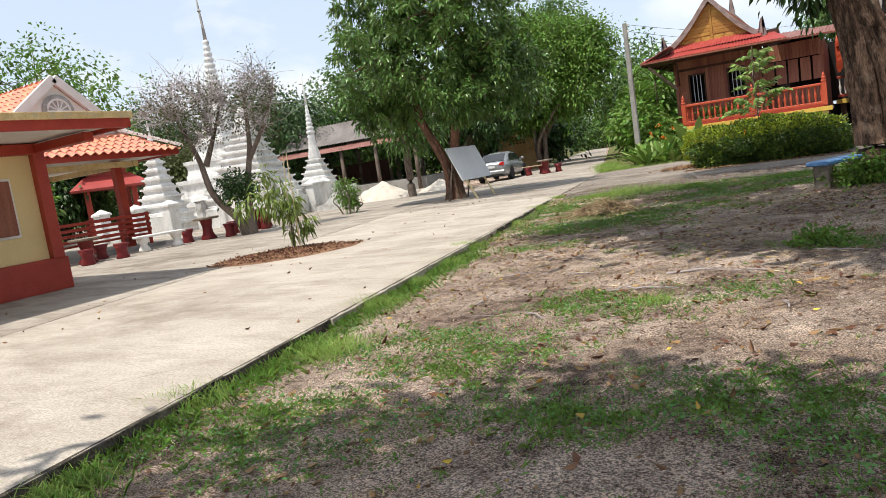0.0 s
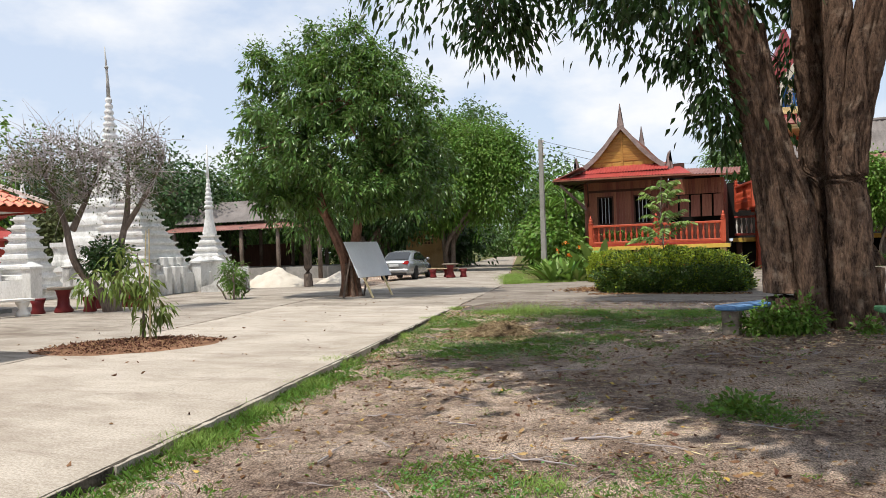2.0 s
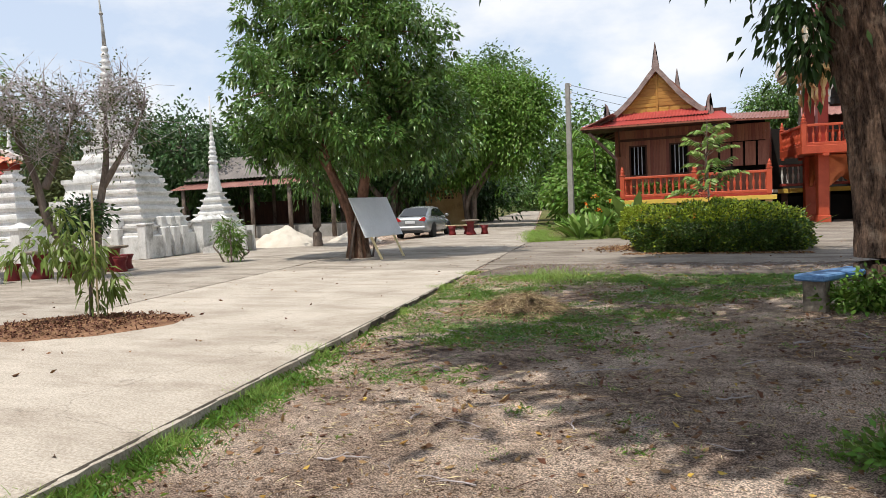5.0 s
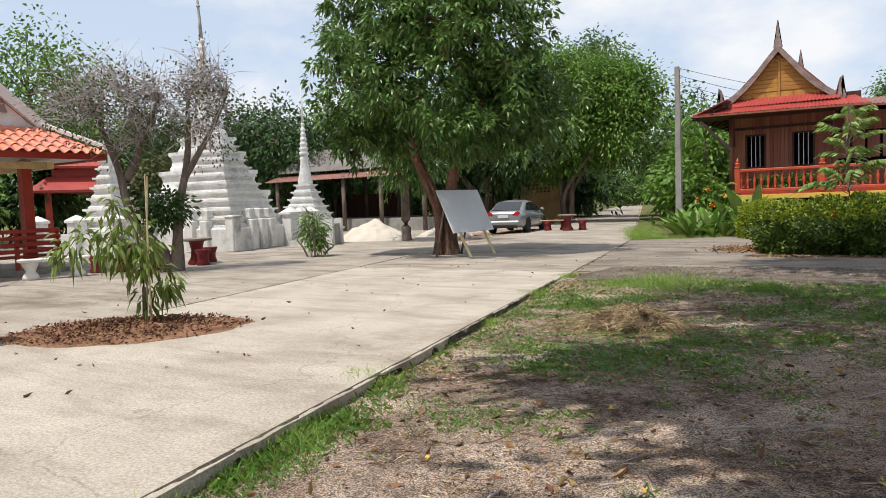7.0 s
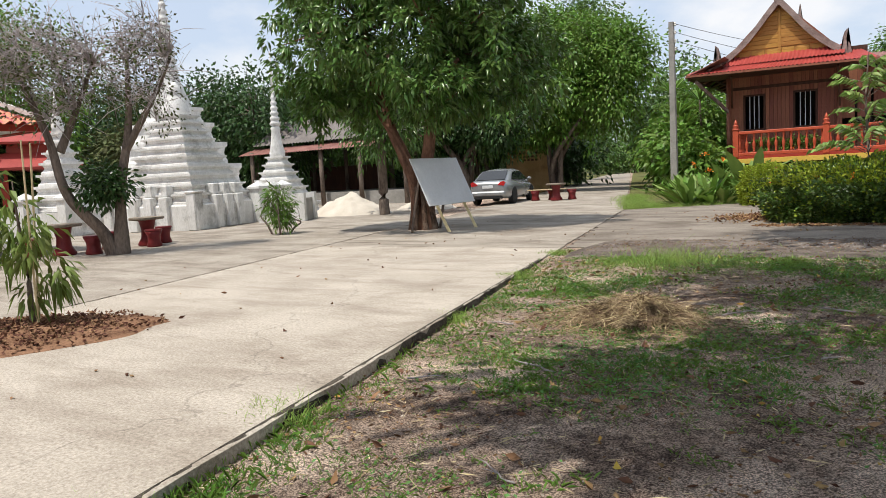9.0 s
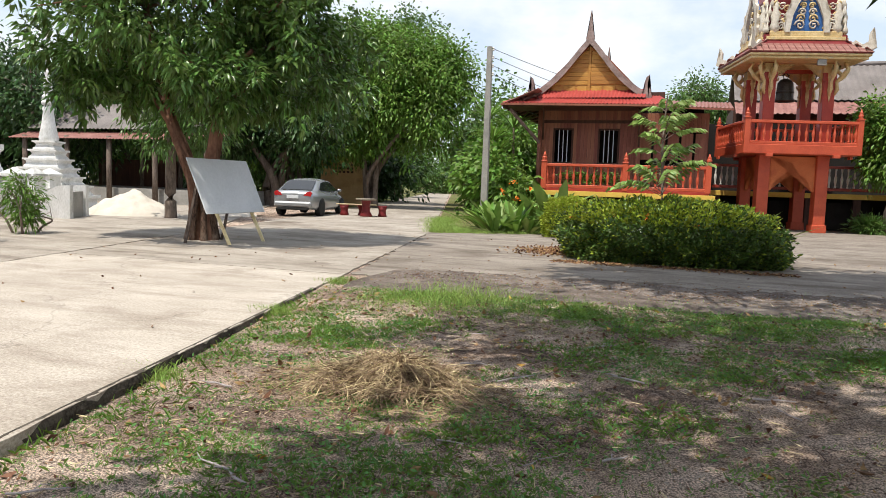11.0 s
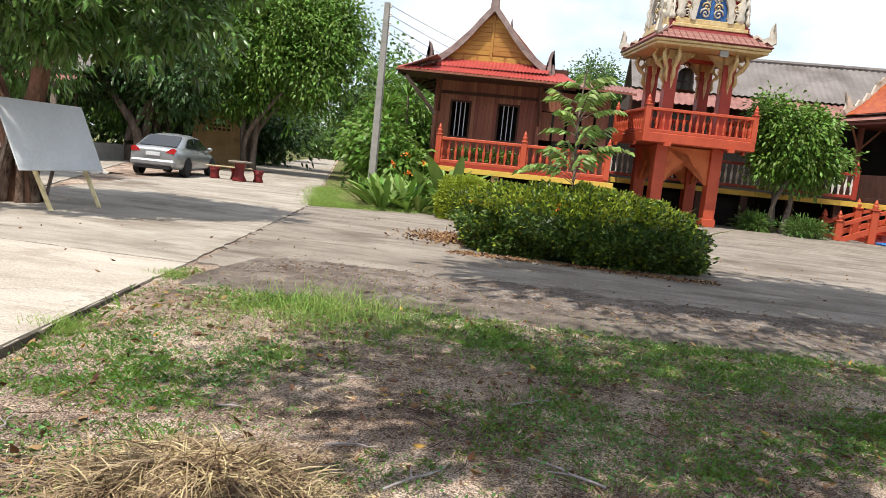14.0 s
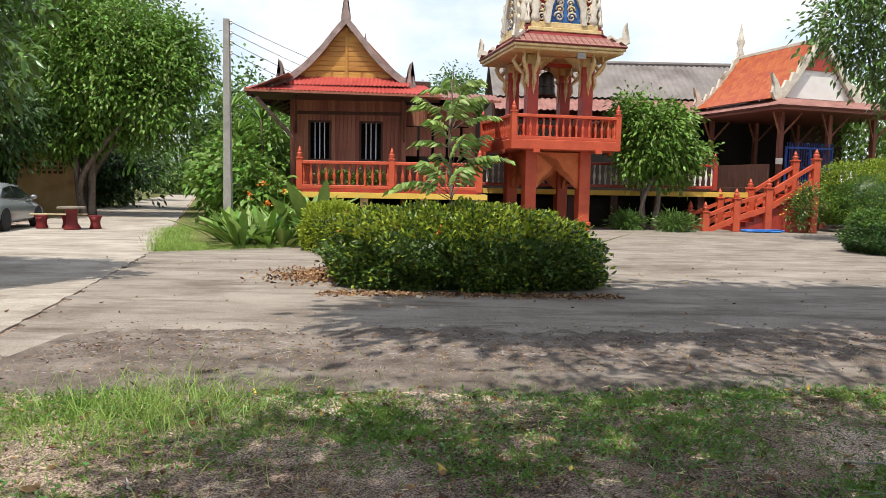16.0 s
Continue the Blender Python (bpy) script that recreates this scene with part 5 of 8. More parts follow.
near = thing("dharma_pavilion", "open pavilion with pink-orange tiled roof and wheel gable", "pavilion", (-22.85, 13.35, 0), 0)
for x, y in ((1.75, 1.75), (1.75, -3.0), (-2.6, 1.75), (-2.6, -3.0)):
    part("post", B((x - 0.13, x + 0.13, y - 0.13, y + 0.13, 0, 2.95), bevel=0.012), "red", near)
part("floor", B((-3, 2.4, -3.4, 2.6, 0, 0.12), bevel=0.01), "cement", near)
part("soffit", B((-3.7, 3.05, -4.3, 3.2, 2.98, 3.03)), "off_white", near)
part("fascia", B((3.03, 3.1, -4.3, 3.25, 2.92, 3.1), (-3.7, 3.1, 3.2, 3.27, 2.92, 3.1), (-3.7, 3.1, -4.37, -4.3, 2.92, 3.1), bevel=0.01), "red", near)
part("gold_beam", B((-2.6, 2.2, 2.1, 2.3, 2.72, 2.9), (1.95, 2.15, -3, 2.2, 2.72, 2.9), bevel=0.01), "gold", near)
# lower skirt facing the yard (+x) and the stupas (+y), pink-orange tiles
deckv = [(3.15, -4.4, 3.1), (3.15, 3.3, 3.1), (1.6, 2.3, 3.85), (1.6, -2.8, 3.85), (-3.75, 3.3, 3.1), (-2.2, 2.3, 3.85), (-3.75, -4.4, 3.1), (-2.2, -2.8, 3.85)]
skirt1 = part("skirt_roof", (deckv, [], [(0, 1, 2, 3), (1, 4, 5, 2), (4, 6, 7, 5), (6, 0, 3, 7)]), "tile_pink", near, "pink-orange glazed tile skirt")


def roll_tile():
    verts, faces = [], []
    for j in range(2):
        for i in range(7):
            a = i / 6
            verts.append(((a - 0.5) * 0.3, (j - 0.5) * 0.36, 0.045 * math.sin(a * math.pi * 2) + 0.03 - 0.035 * j))
    for i in range(6):
        faces.append((i, i + 1, i + 8, i + 7))
    n = len(verts)
    verts += [(x, y, z - 0.015) for x, y, z in verts]
    faces += [(i + n, i + 7 + n, i + 8 + n, i + 1 + n) for i in range(6)]
    faces += [(i, i + n, i + 1 + n, i + 1) for i in range(6)]
    return verts, [], faces


tile1 = None
for row in range(5):
    for col in range(26):
        y = -4.25 + 0.295 * col
        x = 3.05 - 0.31 * row
        if -4.4 + 0.32 * row + 0.1 < y < 3.25 - 0.21 * row:
            m = pose(x, y, 3.16 + 0.15 * row, 0, 26, 0) @ pose(0, 0, 0, 0, 0, 90)
            if tile1 is None:
                tile1 = part("tile", roll_tile(), "tile_orange", skirt1)
                tile1.matrix_basis = m
            else:
                again(tile1, m)
part("hip_ridge", bar((3.2, 3.35, 3.2), (1.6, 2.3, 3.98), 0.22, 0.1), "off_white", near)
part("hip_ridge", bar((3.2, -4.45, 3.2), (1.6, -2.8, 3.98), 0.22, 0.1), "off_white", near)
GY = 0.3
# upper gable faces the yard; ridge runs back along -x
ped = part("pediment", plate([(GY - 1.9, 3.85), (GY + 1.9, 3.85), (GY, 5.42)], -0.12, "x", 1.55), "off_white", near, "pinkish white plaster gable")
for a, b in (((1.62, GY - 2.2, 3.8), (1.62, GY, 5.62)), ((1.62, GY + 2.2, 3.8), (1.62, GY, 5.62))):
    part("bargeboard", bar(a, b, 0.14, 0.26), "off_white", near, "white bargeboard")
for s in (-1, 1):
    v = [(1.6, GY, 5.57), (-3, GY, 5.57), (-3, GY + s * 2.2, 3.75), (1.6, GY + s * 2.2, 3.75)]
    upper_deck = part("upper_roof", (v, [], [(0, 1, 2, 3)]), "tile_orange", near, "orange tiled upper roof")
    for row in range(9):
        for col in range(15):
            m = pose(1.4 - 0.3 * col, GY + s * (2.1 - 0.25 * row), 3.88 + 0.207 * row, s * -39.5, 0, 0) @ pose(0, 0, 0, 0, 0, 0 if s < 0 else 180)
            t = again(tile1, m)
            t.parent = upper_deck
wheel = part("wheel", lathe([(0.52, 0), (0.52, 0.03), (0.46, 0.05)], 28), "grime", near, "grey dharma wheel relief")
wheel.matrix_basis = pose(1.57, GY, 4.62, 0, 90, 0)
part("rim", tube([(1.62, GY + 0.36 * math.cos(a), 4.62 + 0.36 * math.sin(a)) for a in np.linspace(0, 2 * math.pi, 25)], [0.035] * 25, 6), "off_white", wheel).matrix_parent_inverse = wheel.matrix_basis.inverted()
part("hub", rod((1.6, GY, 4.62), (1.66, GY, 4.62), 0.1, sides=12), "off_white", wheel).matrix_parent_inverse = wheel.matrix_basis.inverted()
for k in range(12):
    a = k * math.pi / 6
    c, s = math.cos(a), math.sin(a)
    part("spoke", rod((1.62, GY + 0.1 * c, 4.62 + 0.1 * s), (1.62, GY + 0.34 * c, 4.62 + 0.34 * s), 0.022, sides=6), "off_white", wheel).matrix_parent_inverse = wheel.matrix_basis.inverted()
for s in (-1, 1):
    part("flame_relief", plate([(GY + s * 1.0, 4.2), (GY + s * 1.22, 4.2), (GY + s * 1.12, 4.45), (GY + s * 1.05, 4.72), (GY + s * 0.98, 4.45)], 0.04, "x", 1.55), "wood_grey", near, "carved flame relief")
bench = thing("slatted_bench", "long dark-red slatted bench railing along the pavilion edge", "bench", (-20.75, 13.1, 0), 0)
for z in (0.55, 0.72, 0.89, 1.06):
    part("slat", B((0.02, 0.07, -3.4, 2.6, z, z + 0.1), bevel=0.01), "red", bench)
    part("slat", B((-1.6, 0.0, 2.6, 2.65, z, z + 0.1), bevel=0.01), "red", bench)
for y in (-3.2, -2.0, -0.8, 0.4, 1.5, 2.55):
    part("post", B((-0.06, 0.02, y - 0.05, y + 0.05, 0.1, 1.18), bevel=0.008), "red", bench)
part("seat", B((-0.5, -0.02, -3.4, 2.55, 0.42, 0.48), bevel=0.01), "red", bench)

# ---- plants ----
def unit(v):
    return v / np.maximum(np.linalg.norm(v, axis=1, keepdims=True), 1e-6)


def leaf_mesh(name, base, way, length, width, material, parent=None, droop=0.25, fold=0.12, label="", rng=None):
    """Many small folded blades: four points each, from base along way."""
    rng = rng or np.random.default_rng(1)
    n = len(base)
    length = np.broadcast_to(np.asarray(length, float), (n,))[:, None]
    width = np.broadcast_to(np.asarray(width, float), (n,))[:, None]
    way = unit(way)
    side = unit(np.cross(way, unit(rng.normal(size=(n, 3)) + np.array((0, 0, 1.2)))))
    up = np.cross(side, way)
    mid = base + way * length * 0.45 - up * width * fold * 0
    tip = base + way * length + np.array((0, 0, -1.0)) * length * droop
    v = np.stack([base, mid + side * width / 2 - up * width * fold, tip, mid - side * width / 2 - up * width * fold, mid + up * width * fold], 1).reshape(-1, 3)
    me = bpy.data.meshes.new(name)
    i = np.arange(n)[:, None] * 5
    tris = np.concatenate([i + np.array((0, 1, 4)), i + np.array((1, 2, 4)), i + np.array((2, 3, 4)), i + np.array((3, 0, 4))], 1).reshape(-1)
    if fold == 0:
        v = v.reshape(-1, 5, 3)[:, :4].reshape(-1, 3)
        i = np.arange(n)[:, None] * 4
        tris = np.concatenate([i + np.array((0, 1, 2)), i + np.array((0, 2, 3))], 1).reshape(-1)
    me.vertices.add(len(v))
    me.vertices.foreach_set("co", v.astype(np.float32).reshape(-1))
    me.loops.add(len(tris))
    me.loops.foreach_set("vertex_index", tris.astype(np.int32))
    me.polygons.add(len(tris) // 3)
    me.polygons.foreach_set("loop_start", np.arange(0, len(tris), 3, dtype=np.int32))
    me.update(calc_edges=True)
    me.materials.append(M[material])
    ob = new(name, me)
    ob.parent = parent
    if label:
        tagged(ob, label)
    return ob


def arc_mesh(name, base, way, length, width, material, sag, rng, curl=0.25):
    """Thin curved stalks: a ribbon of four joints each, bending sideways and sagging."""
    n = len(base)
    way = unit(way)
    side = unit(np.cross(way, np.array((0.0, 0.0, 1.0))) + rng.normal(size=(n, 3)) * 0.05)
    flat = unit(side + rng.normal(size=(n, 3)) * 0.5)
    bend = rng.normal(size=(n, 1)) * curl
    length = np.asarray(length, float)[:, None]
    rows = []
    for s, w in ((0.0, 0.8), (0.35, 1.0), (0.7, 0.8), (1.0, 0.25)):
        c = base + (way * s + side * bend * s * s) * length + np.array((0, 0, -1.0)) * length * sag * s * s
        rows += [c - flat * width * w / 2, c + flat * width * w / 2]
    v = np.stack(rows, 1).reshape(-1, 3)
    i = np.arange(n)[:, None] * 8
    quads = np.concatenate([i + np.array((k, k + 1, k + 3, k + 2)) for k in (0, 2, 4)], 1).reshape(-1)
    me = bpy.data.meshes.new(name)
    me.vertices.add(len(v))
    me.vertices.foreach_set("co", v.astype(np.float32).reshape(-1))
    me.loops.add(len(quads))
    me.loops.foreach_set("vertex_index", quads.astype(np.int32))
    me.polygons.add(len(quads) // 4)
    me.polygons.foreach_set("loop_start", np.arange(0, len(quads), 4, dtype=np.int32))
    me.update(calc_edges=True)
    me.materials.append(M[material])
    return new(name, me)


def crown_points(blobs, clumps, leaves, spread, seed, droop=0.4, shell=0.55, rag=0.35):
    """Leaf bases and ways: clumps of leaves on and in ragged ellipsoids (cx, cy, cz, rx, ry, rz)."""
    rng = np.random.default_rng(seed)
    vol = np.array([b[3] * b[4] * b[5] for b in blobs]) ** 0.67
    pick = rng.choice(len(blobs), clumps, p=vol / vol.sum())
    bl = np.array(blobs)[pick]
    d = unit(rng.normal(size=(clumps, 3)))
    rad = shell + (1 - shell) * rng.random((clumps, 1)) ** 0.6
    rag_k = 1 + rag * (np.sin(d[:, :1] * 5.3 + bl[:, :1] * 3) * np.sin(d[:, 1:2] * 6.1 + seed) + 0.5 * np.sin(d[:, 2:3] * 9.7 + d[:, :1] * 7))
    centre = bl[:, :3] + d * bl[:, 3:] * rad * rag_k
    c = np.repeat(centre, leaves, 0)
    out = np.repeat(d, leaves, 0)
    off = rng.normal(size=c.shape) * spread
    base = c + off
    way = unit(off) * 0.8 + out * 0.5 + rng.normal(size=c.shape) * 0.35 + np.array((0, 0, -droop))
    return base, way, centre, rng


def trunk(name, points, radii, material, parent, sides=16, flute=0.12, seed=0, label="", furrow=0.0):
    """A stem with uneven, furrowed girth along a smooth line through points."""
    pts = [Vector(p) for p in points]
    fine, rad = [], []
    for i in range(len(pts) - 1):
        p0, p1, p2, p3 = pts[max(i - 1, 0)], pts[i], pts[i + 1], pts[min(i + 2, len(pts) - 1)]
        rows = 14 if furrow else 6
        for k in range(rows):
            s = k / rows
            fine.append(0.5 * ((2 * p1) + (p2 - p0) * s + (2 * p0 - 5 * p1 + 4 * p2 - p3) * s * s + (3 * p1 - p0 - 3 * p2 + p3) * s ** 3))
            rad.append(radii[i] + (radii[i + 1] - radii[i]) * s)
    fine.append(pts[-1])
    rad.append(radii[-1])
    bm = bmesh.new()
    rings = []
    for i, p in enumerate(fine):
        d = (fine[min(i + 1, len(fine) - 1)] - fine[max(i - 1, 0)]).normalized()
        q = d.to_track_quat("Z", "Y")
        ring = []
        for k in range(sides):
            a = 2 * math.pi * k / sides
            r = rad[i] * (1 + flute * (math.sin(3 * a + seed + p.z * 0.5) * 0.7 + math.sin(5 * a + 2 * seed + p.z * 0.9) * 0.6) + flute * 1.2 * noise.noise((math.cos(a) * 2 + seed, math.sin(a) * 2, p.z * 1.4)))
            if furrow:
                r -= furrow * (abs(noise.noise((math.cos(a) * 6.5 + seed, math.sin(a) * 6.5, p.z * 1.1))) + 0.5 * abs(noise.noise((math.cos(a) * 15, math.sin(a) * 15 + seed, p.z * 3.6))) - 0.3)
            ring.append(bm.verts.new(p + q @ Vector((r * math.cos(a), r * math.sin(a), 0))))
        rings.append(ring)
    for a, b in zip(rings, rings[1:]):
        for k in range(sides):
            bm.faces.new((a[k], a[(k + 1) % sides], b[(k + 1) % sides], b[k]))
    bm.faces.new(rings[0][::-1])
    bm.faces.new(rings[-1])
    return part(name, bm, material, parent, label, True)


def limbs(name, starts, centres, material, parent, count, seed, r0=0.07, r1=0.012, twigs=0):
    """Branches that reach from given points of the stem to some of the leaf clumps, one mesh."""
    rng = random.Random(seed)
    bm = bmesh.new()
    for i in range(count):
        c = Vector(centres[rng.randrange(len(centres))])
        s = min((Vector(p) for p in starts), key=lambda p: (p - c).length + rng.random() * 1.5)
        mid = s.lerp(c, 0.5) + Vector((rng.uniform(-0.3, 0.3), rng.uniform(-0.3, 0.3), rng.uniform(0.0, 0.5)))
        tube([s, s.lerp(mid, 0.5) + Vector((0, 0, 0.1)), mid, c], [r0, r0 * 0.75, r0 * 0.5, r1], 5, bm)
        for k in range(twigs):
            e = c + Vector((rng.gauss(0, 0.38), rng.gauss(0, 0.38), rng.gauss(0.1, 0.36)))
            tube([mid.lerp(c, rng.uniform(0.3, 1)), e.lerp(c, 0.5) + Vector((0, 0, 0.08)), e], [r1 * 1.2, r1, r1 * 0.5], 4, bm)
    ob = part(name, bm, material, parent, "", True)
    return tagged(ob, kind="stuff")


# the twin-stemmed tree behind the board
bt = thing("shade_tree", "leafy twin-stemmed tree with drooping dark green leaves", "tree", (-12.62, 22.0, 0))
stems = [[(0.05, 0, -0.1), (-0.05, 0.05, 0.7), (-0.25, 0.1, 1.5), (-0.75, 0.15, 2.5), (-1.2, 0.2, 3.6), (-1.6, 0.3, 5.2)], [(0.2, 0.05, -0.1), (0.2, 0.12, 0.8), (0.24, 0.22, 1.8), (0.42, 0.2, 2.8), (0.75, 0.1, 4.0), (0.6, 0.1, 6.2)]]
for i, s in enumerate(stems):
    trunk("trunk", s, [0.27, 0.17, 0.145, 0.13, 0.11, 0.05], "bark_red", bt, 40, 0.14, i * 2.1, furrow=0.045)
for k in range(7):
    a = k * 0.9
    trunk("root", [(0.12 + 0.34 * math.cos(a), 0.05 + 0.34 * math.sin(a), -0.08), (0.12 + 0.25 * math.cos(a), 0.05 + 0.25 * math.sin(a), 0.4), (0.12 + 0.16 * math.cos(a), 0.05 + 0.16 * math.sin(a), 1.1)], [0.09, 0.075, 0.04], "bark", bt, 8, 0.2, k)
for a, b in (((-0.75, 0.15, 2.5), (-2.2, -0.3, 4.2)), ((0.5, 0.1, 2.8), (1.7, -0.5, 4.0)), ((0.45, 0.1, 2.6), (-0.1, -0.8, 4.3))):
    trunk("limb", [a, tuple((p + q) / 2 + (0.25 if i == 2 else 0) for i, (p, q) in enumerate(zip(a, b))), b], [0.1, 0.075, 0.04], "bark_red", bt, 8, 0.1, 3)
blobs = [(-0.2, 0, 5.0, 2.7, 2.6, 1.8), (2.0, 0.6, 3.9, 1.5, 1.8, 1.3), (1.2, -0.8, 3.3, 1.1, 1.3, 0.7), (-2.0, -0.3, 4.4, 1.5, 1.7, 1.3), (-2.2, -0.5, 3.3, 0.9, 1.0, 0.7), (0.0, 0, 6.8, 1.7, 1.7, 1.4), (-1.7, 0.2, 7.0, 1.2, 1.2, 1.3), (1.5, 0.4, 5.8, 1.6, 1.7, 1.4), (0.2, 0.2, 8.2, 0.8, 0.8, 0.9), (-2.8, -0.4, 5.8, 0.8, 0.9, 0.7), (-2.9, -0.5, 7.6, 0.55, 0.6, 0.9), (1.3, 0.6, 7.4, 0.7, 0.8, 0.8), (-1.0, 0, 8.4, 0.5, 0.5, 0.7)]
b, w, c, rng = crown_points(blobs, 1500, 24, 0.075, 11, 0.15, 0.6, 0.3)
leaf_mesh("crown", b, w, rng.uniform(0.14, 0.25, len(b)), 0.085, "leaf", bt, 0.38, rng=rng)
# new shoots on the upper blobs; their pale green also paints sunlit tops
shoots = [(x, y, z + 0.62 * rz, 0.8 * rx, 0.8 * ry, 0.5 * rz) for x, y, z, rx, ry, rz in blobs[5:]]
b, w, c2, rng = crown_points(shoots, 340, 16, 0.15, 12, -0.1, 0.7, 0.5)
leaf_mesh("shoot_crown", b, w, rng.uniform(0.12, 0.2, len(b)), 0.05, "leaf_bright", bt, 0.4, label="fresh lighter green shoots, also painting the sunlit crown tops", rng=rng)
limbs("branchwork", [s[k] for s in stems for k in (3, 4, 5)], c, "bark_red", bt, 60, 2, 0.05, 0.012)

# the huge old tree in the yard
old = thing("old_tree", "huge old tree with several fused furrowed brown stems", "tree", (0.62, 14.4, 0))
old_stems = [
    ([(-0.50, 0.0, -0.15), (-0.50, 0.0, 0.9), (-0.58, 0.0, 2.0), (-0.73, 0.0, 3.0), (-0.88, 0, 4.0), (-1.12, 0, 5.0), (-1.9, -0.2, 7.0)], [0.36, 0.30, 0.29, 0.30, 0.32, 0.34, 0.2]),
    ([(-0.10, -0.2, -0.15), (-0.15, -0.2, 1.0), (-0.28, -0.2, 2.0), (-0.50, -0.16, 2.75), (-0.68, -0.1, 3.6), (-0.86, 0.0, 4.9)], [0.27, 0.22, 0.21, 0.19, 0.2, 0.2]),
    ([(0.06, 0.35, -0.15), (0.03, 0.35, 1.2), (0.0, 0.36, 2.4), (0.02, 0.38, 3.4), (0.0, 0.45, 4.6), (0.1, 0.6, 7.5)], [0.3, 0.23, 0.2, 0.18, 0.25, 0.18]),
    ([(0.47, -0.1, -0.15), (0.46, -0.1, 0.8), (0.45, -0.1, 1.6), (0.43, -0.1, 2.5), (0.54, -0.06, 3.3), (0.74, 0.0, 4.3), (1.4, 0, 7.0)], [0.38, 0.33, 0.30, 0.27, 0.26, 0.30, 0.2]),
    ([(0.30, -0.12, 2.3), (0.30, -0.1, 3.0), (0.36, -0.05, 3.8), (0.40, 0.05, 4.8), (0.3, 0.2, 6.0)], [0.12, 0.16, 0.2, 0.24, 0.14]),
    ([(0.68, 0.05, -0.15), (0.70, 0.05, 0.5), (0.74, 0.05, 1.0), (0.66, 0.05, 1.35)], [0.24, 0.2, 0.17, 0.04]),
]
for i, (s, r) in enumerate(old_stems):
    trunk("stem", s, r, "bark", old, 88, 0.075, i * 1.7, furrow=0.075)
for k in range(9):
    a = 0.35 + k * 0.7
    c0, c1 = math.cos(a), math.sin(a)
    trunk("root", [(0.62 * c0, 0.12 + 0.4 * c1, 0.22), (0.85 * c0, 0.12 + 0.6 * c1, 0.02), (1.25 * c0, 0.12 + 0.95 * c1, -0.09)], [0.13, 0.1, 0.04], "bark", old, 10, 0.12, k)
for a, b in (((-1.9, -0.2, 7.0), (-5.4, -2.2, 7.6)), ((-1.4, -0.1, 5.8), (-4.6, -1.8, 6.3)), ((1.4, 0, 7.0), (4.6, -2, 8.0)), ((0.1, 0.6, 7.5), (0.4, 5.0, 8.6)), ((0.1, 0.3, 5.5), (-1.8, -4.8, 7.5)), ((1.1, 0, 6), (2.2, -5, 7.6)), ((-1.2, 0, 5.0), (-2.0, 0.4, 4.6))):
    trunk("limb", [a, tuple((p + q) / 2 + (0.3 if i == 2 else 0) for i, (p, q) in enumerate(zip(a, b))), b], [0.17, 0.12, 0.05], "bark", old, 9, 0.1, 2)
blobs = [(-0.9, -5.4, 7.7, 5.0, 4.0, 1.6), (-4.6, -1.2, 7.3, 2.5, 2.2, 1.5), (4.2, -3.0, 8.0, 3.6, 3.6, 1.8), (-1.9, 0.0, 5.6, 1.9, 1.9, 0.9), (-5.3, -1.0, 6.1, 1.7, 1.3, 0.9), (0.6, 4.2, 8.4, 5.6, 2.0, 1.6), (-3.0, 0.8, 6.0, 1.4, 1.5, 0.8), (1.6, -6.5, 8.0, 4.0, 2.6, 1.4)]
b, w, c, rng = crown_points(blobs, 1350, 14, 0.22, 21, 0.7, 0.25, 0.3)
leaf_mesh("crown", b, w, rng.uniform(0.14, 0.24, len(b)), 0.085, "leaf_dark", old, 0.3, rng=rng)
limbs("branchwork", [(-1.9, -0.2, 7), (-3.5, -1.2, 7.2), (1.4, 0, 7), (3, -1, 7.5), (0.1, 0.6, 7.5), (-0.9, -2.5, 6.6), (-4.0, -1.5, 6.2), (1.8, -3, 6.9)], c, "bark", old, 130, 4, 0.035, 0.01)
# unseen large-leaved upper crown, added to thicken the shade on the yard
top = [(-1.2, -6.6, 8.6, 4.8, 3.2, 1.1), (3.2, -5.6, 9.0, 4.0, 3.8, 1.2), (0.8, 3.6, 9.2, 5.8, 2.4, 1.2), (-4.4, -2.8, 8.4, 2.2, 2.4, 1.0)]
b, w, c, rng = crown_points(top, 760, 12, 0.3, 22, 0.4, 0.05, 0.25)
leaf_mesh("upper_crown", b, w, rng.uniform(0.28, 0.42, len(b)), 0.2, "leaf_dark", old, 0.3, rng=rng)
# unseen leaf masses added to throw shade on the drive
b, w, c, rng = crown_points([(0.8, 4.5, 8.7, 6.2, 1.7, 0.9), (-3.8, 3.2, 8.5, 2.5, 1.5, 0.7)], 900, 12, 0.3, 23, 0.4, 0.05, 0.25)
leaf_mesh("drive_bough", b, w, rng.uniform(0.28, 0.42, len(b)), 0.2, "leaf_dark", old, 0.3, rng=rng)
# unseen boughs placed overhead to shade the near yard
b, w, c, rng = crown_points([(-1.2, -8.3, 8.6, 2.0, 2.0, 0.7), (0.6, -8.6, 8.6, 2.4, 2.4, 0.7), (-2.4, -7.0, 8.5, 1.7, 1.7, 0.7), (-2.8, -8.0, 8.2, 1.8, 0.9, 0.5), (-4.7, -6.0, 7.9, 1.9, 1.2, 0.6)], 1250, 12, 0.3, 24, 0.4, 0.05, 0.25)
limbs("near_branchwork", [(-0.9, -2.5, 6.6), (1.8, -3, 6.9)], c, "bark", old, 16, 5, 0.05, 0.01)
leaf_mesh("near_bough", b, w, rng.uniform(0.28, 0.42, len(b)), 0.2, "leaf_dark", old, 0.3, rng=rng)
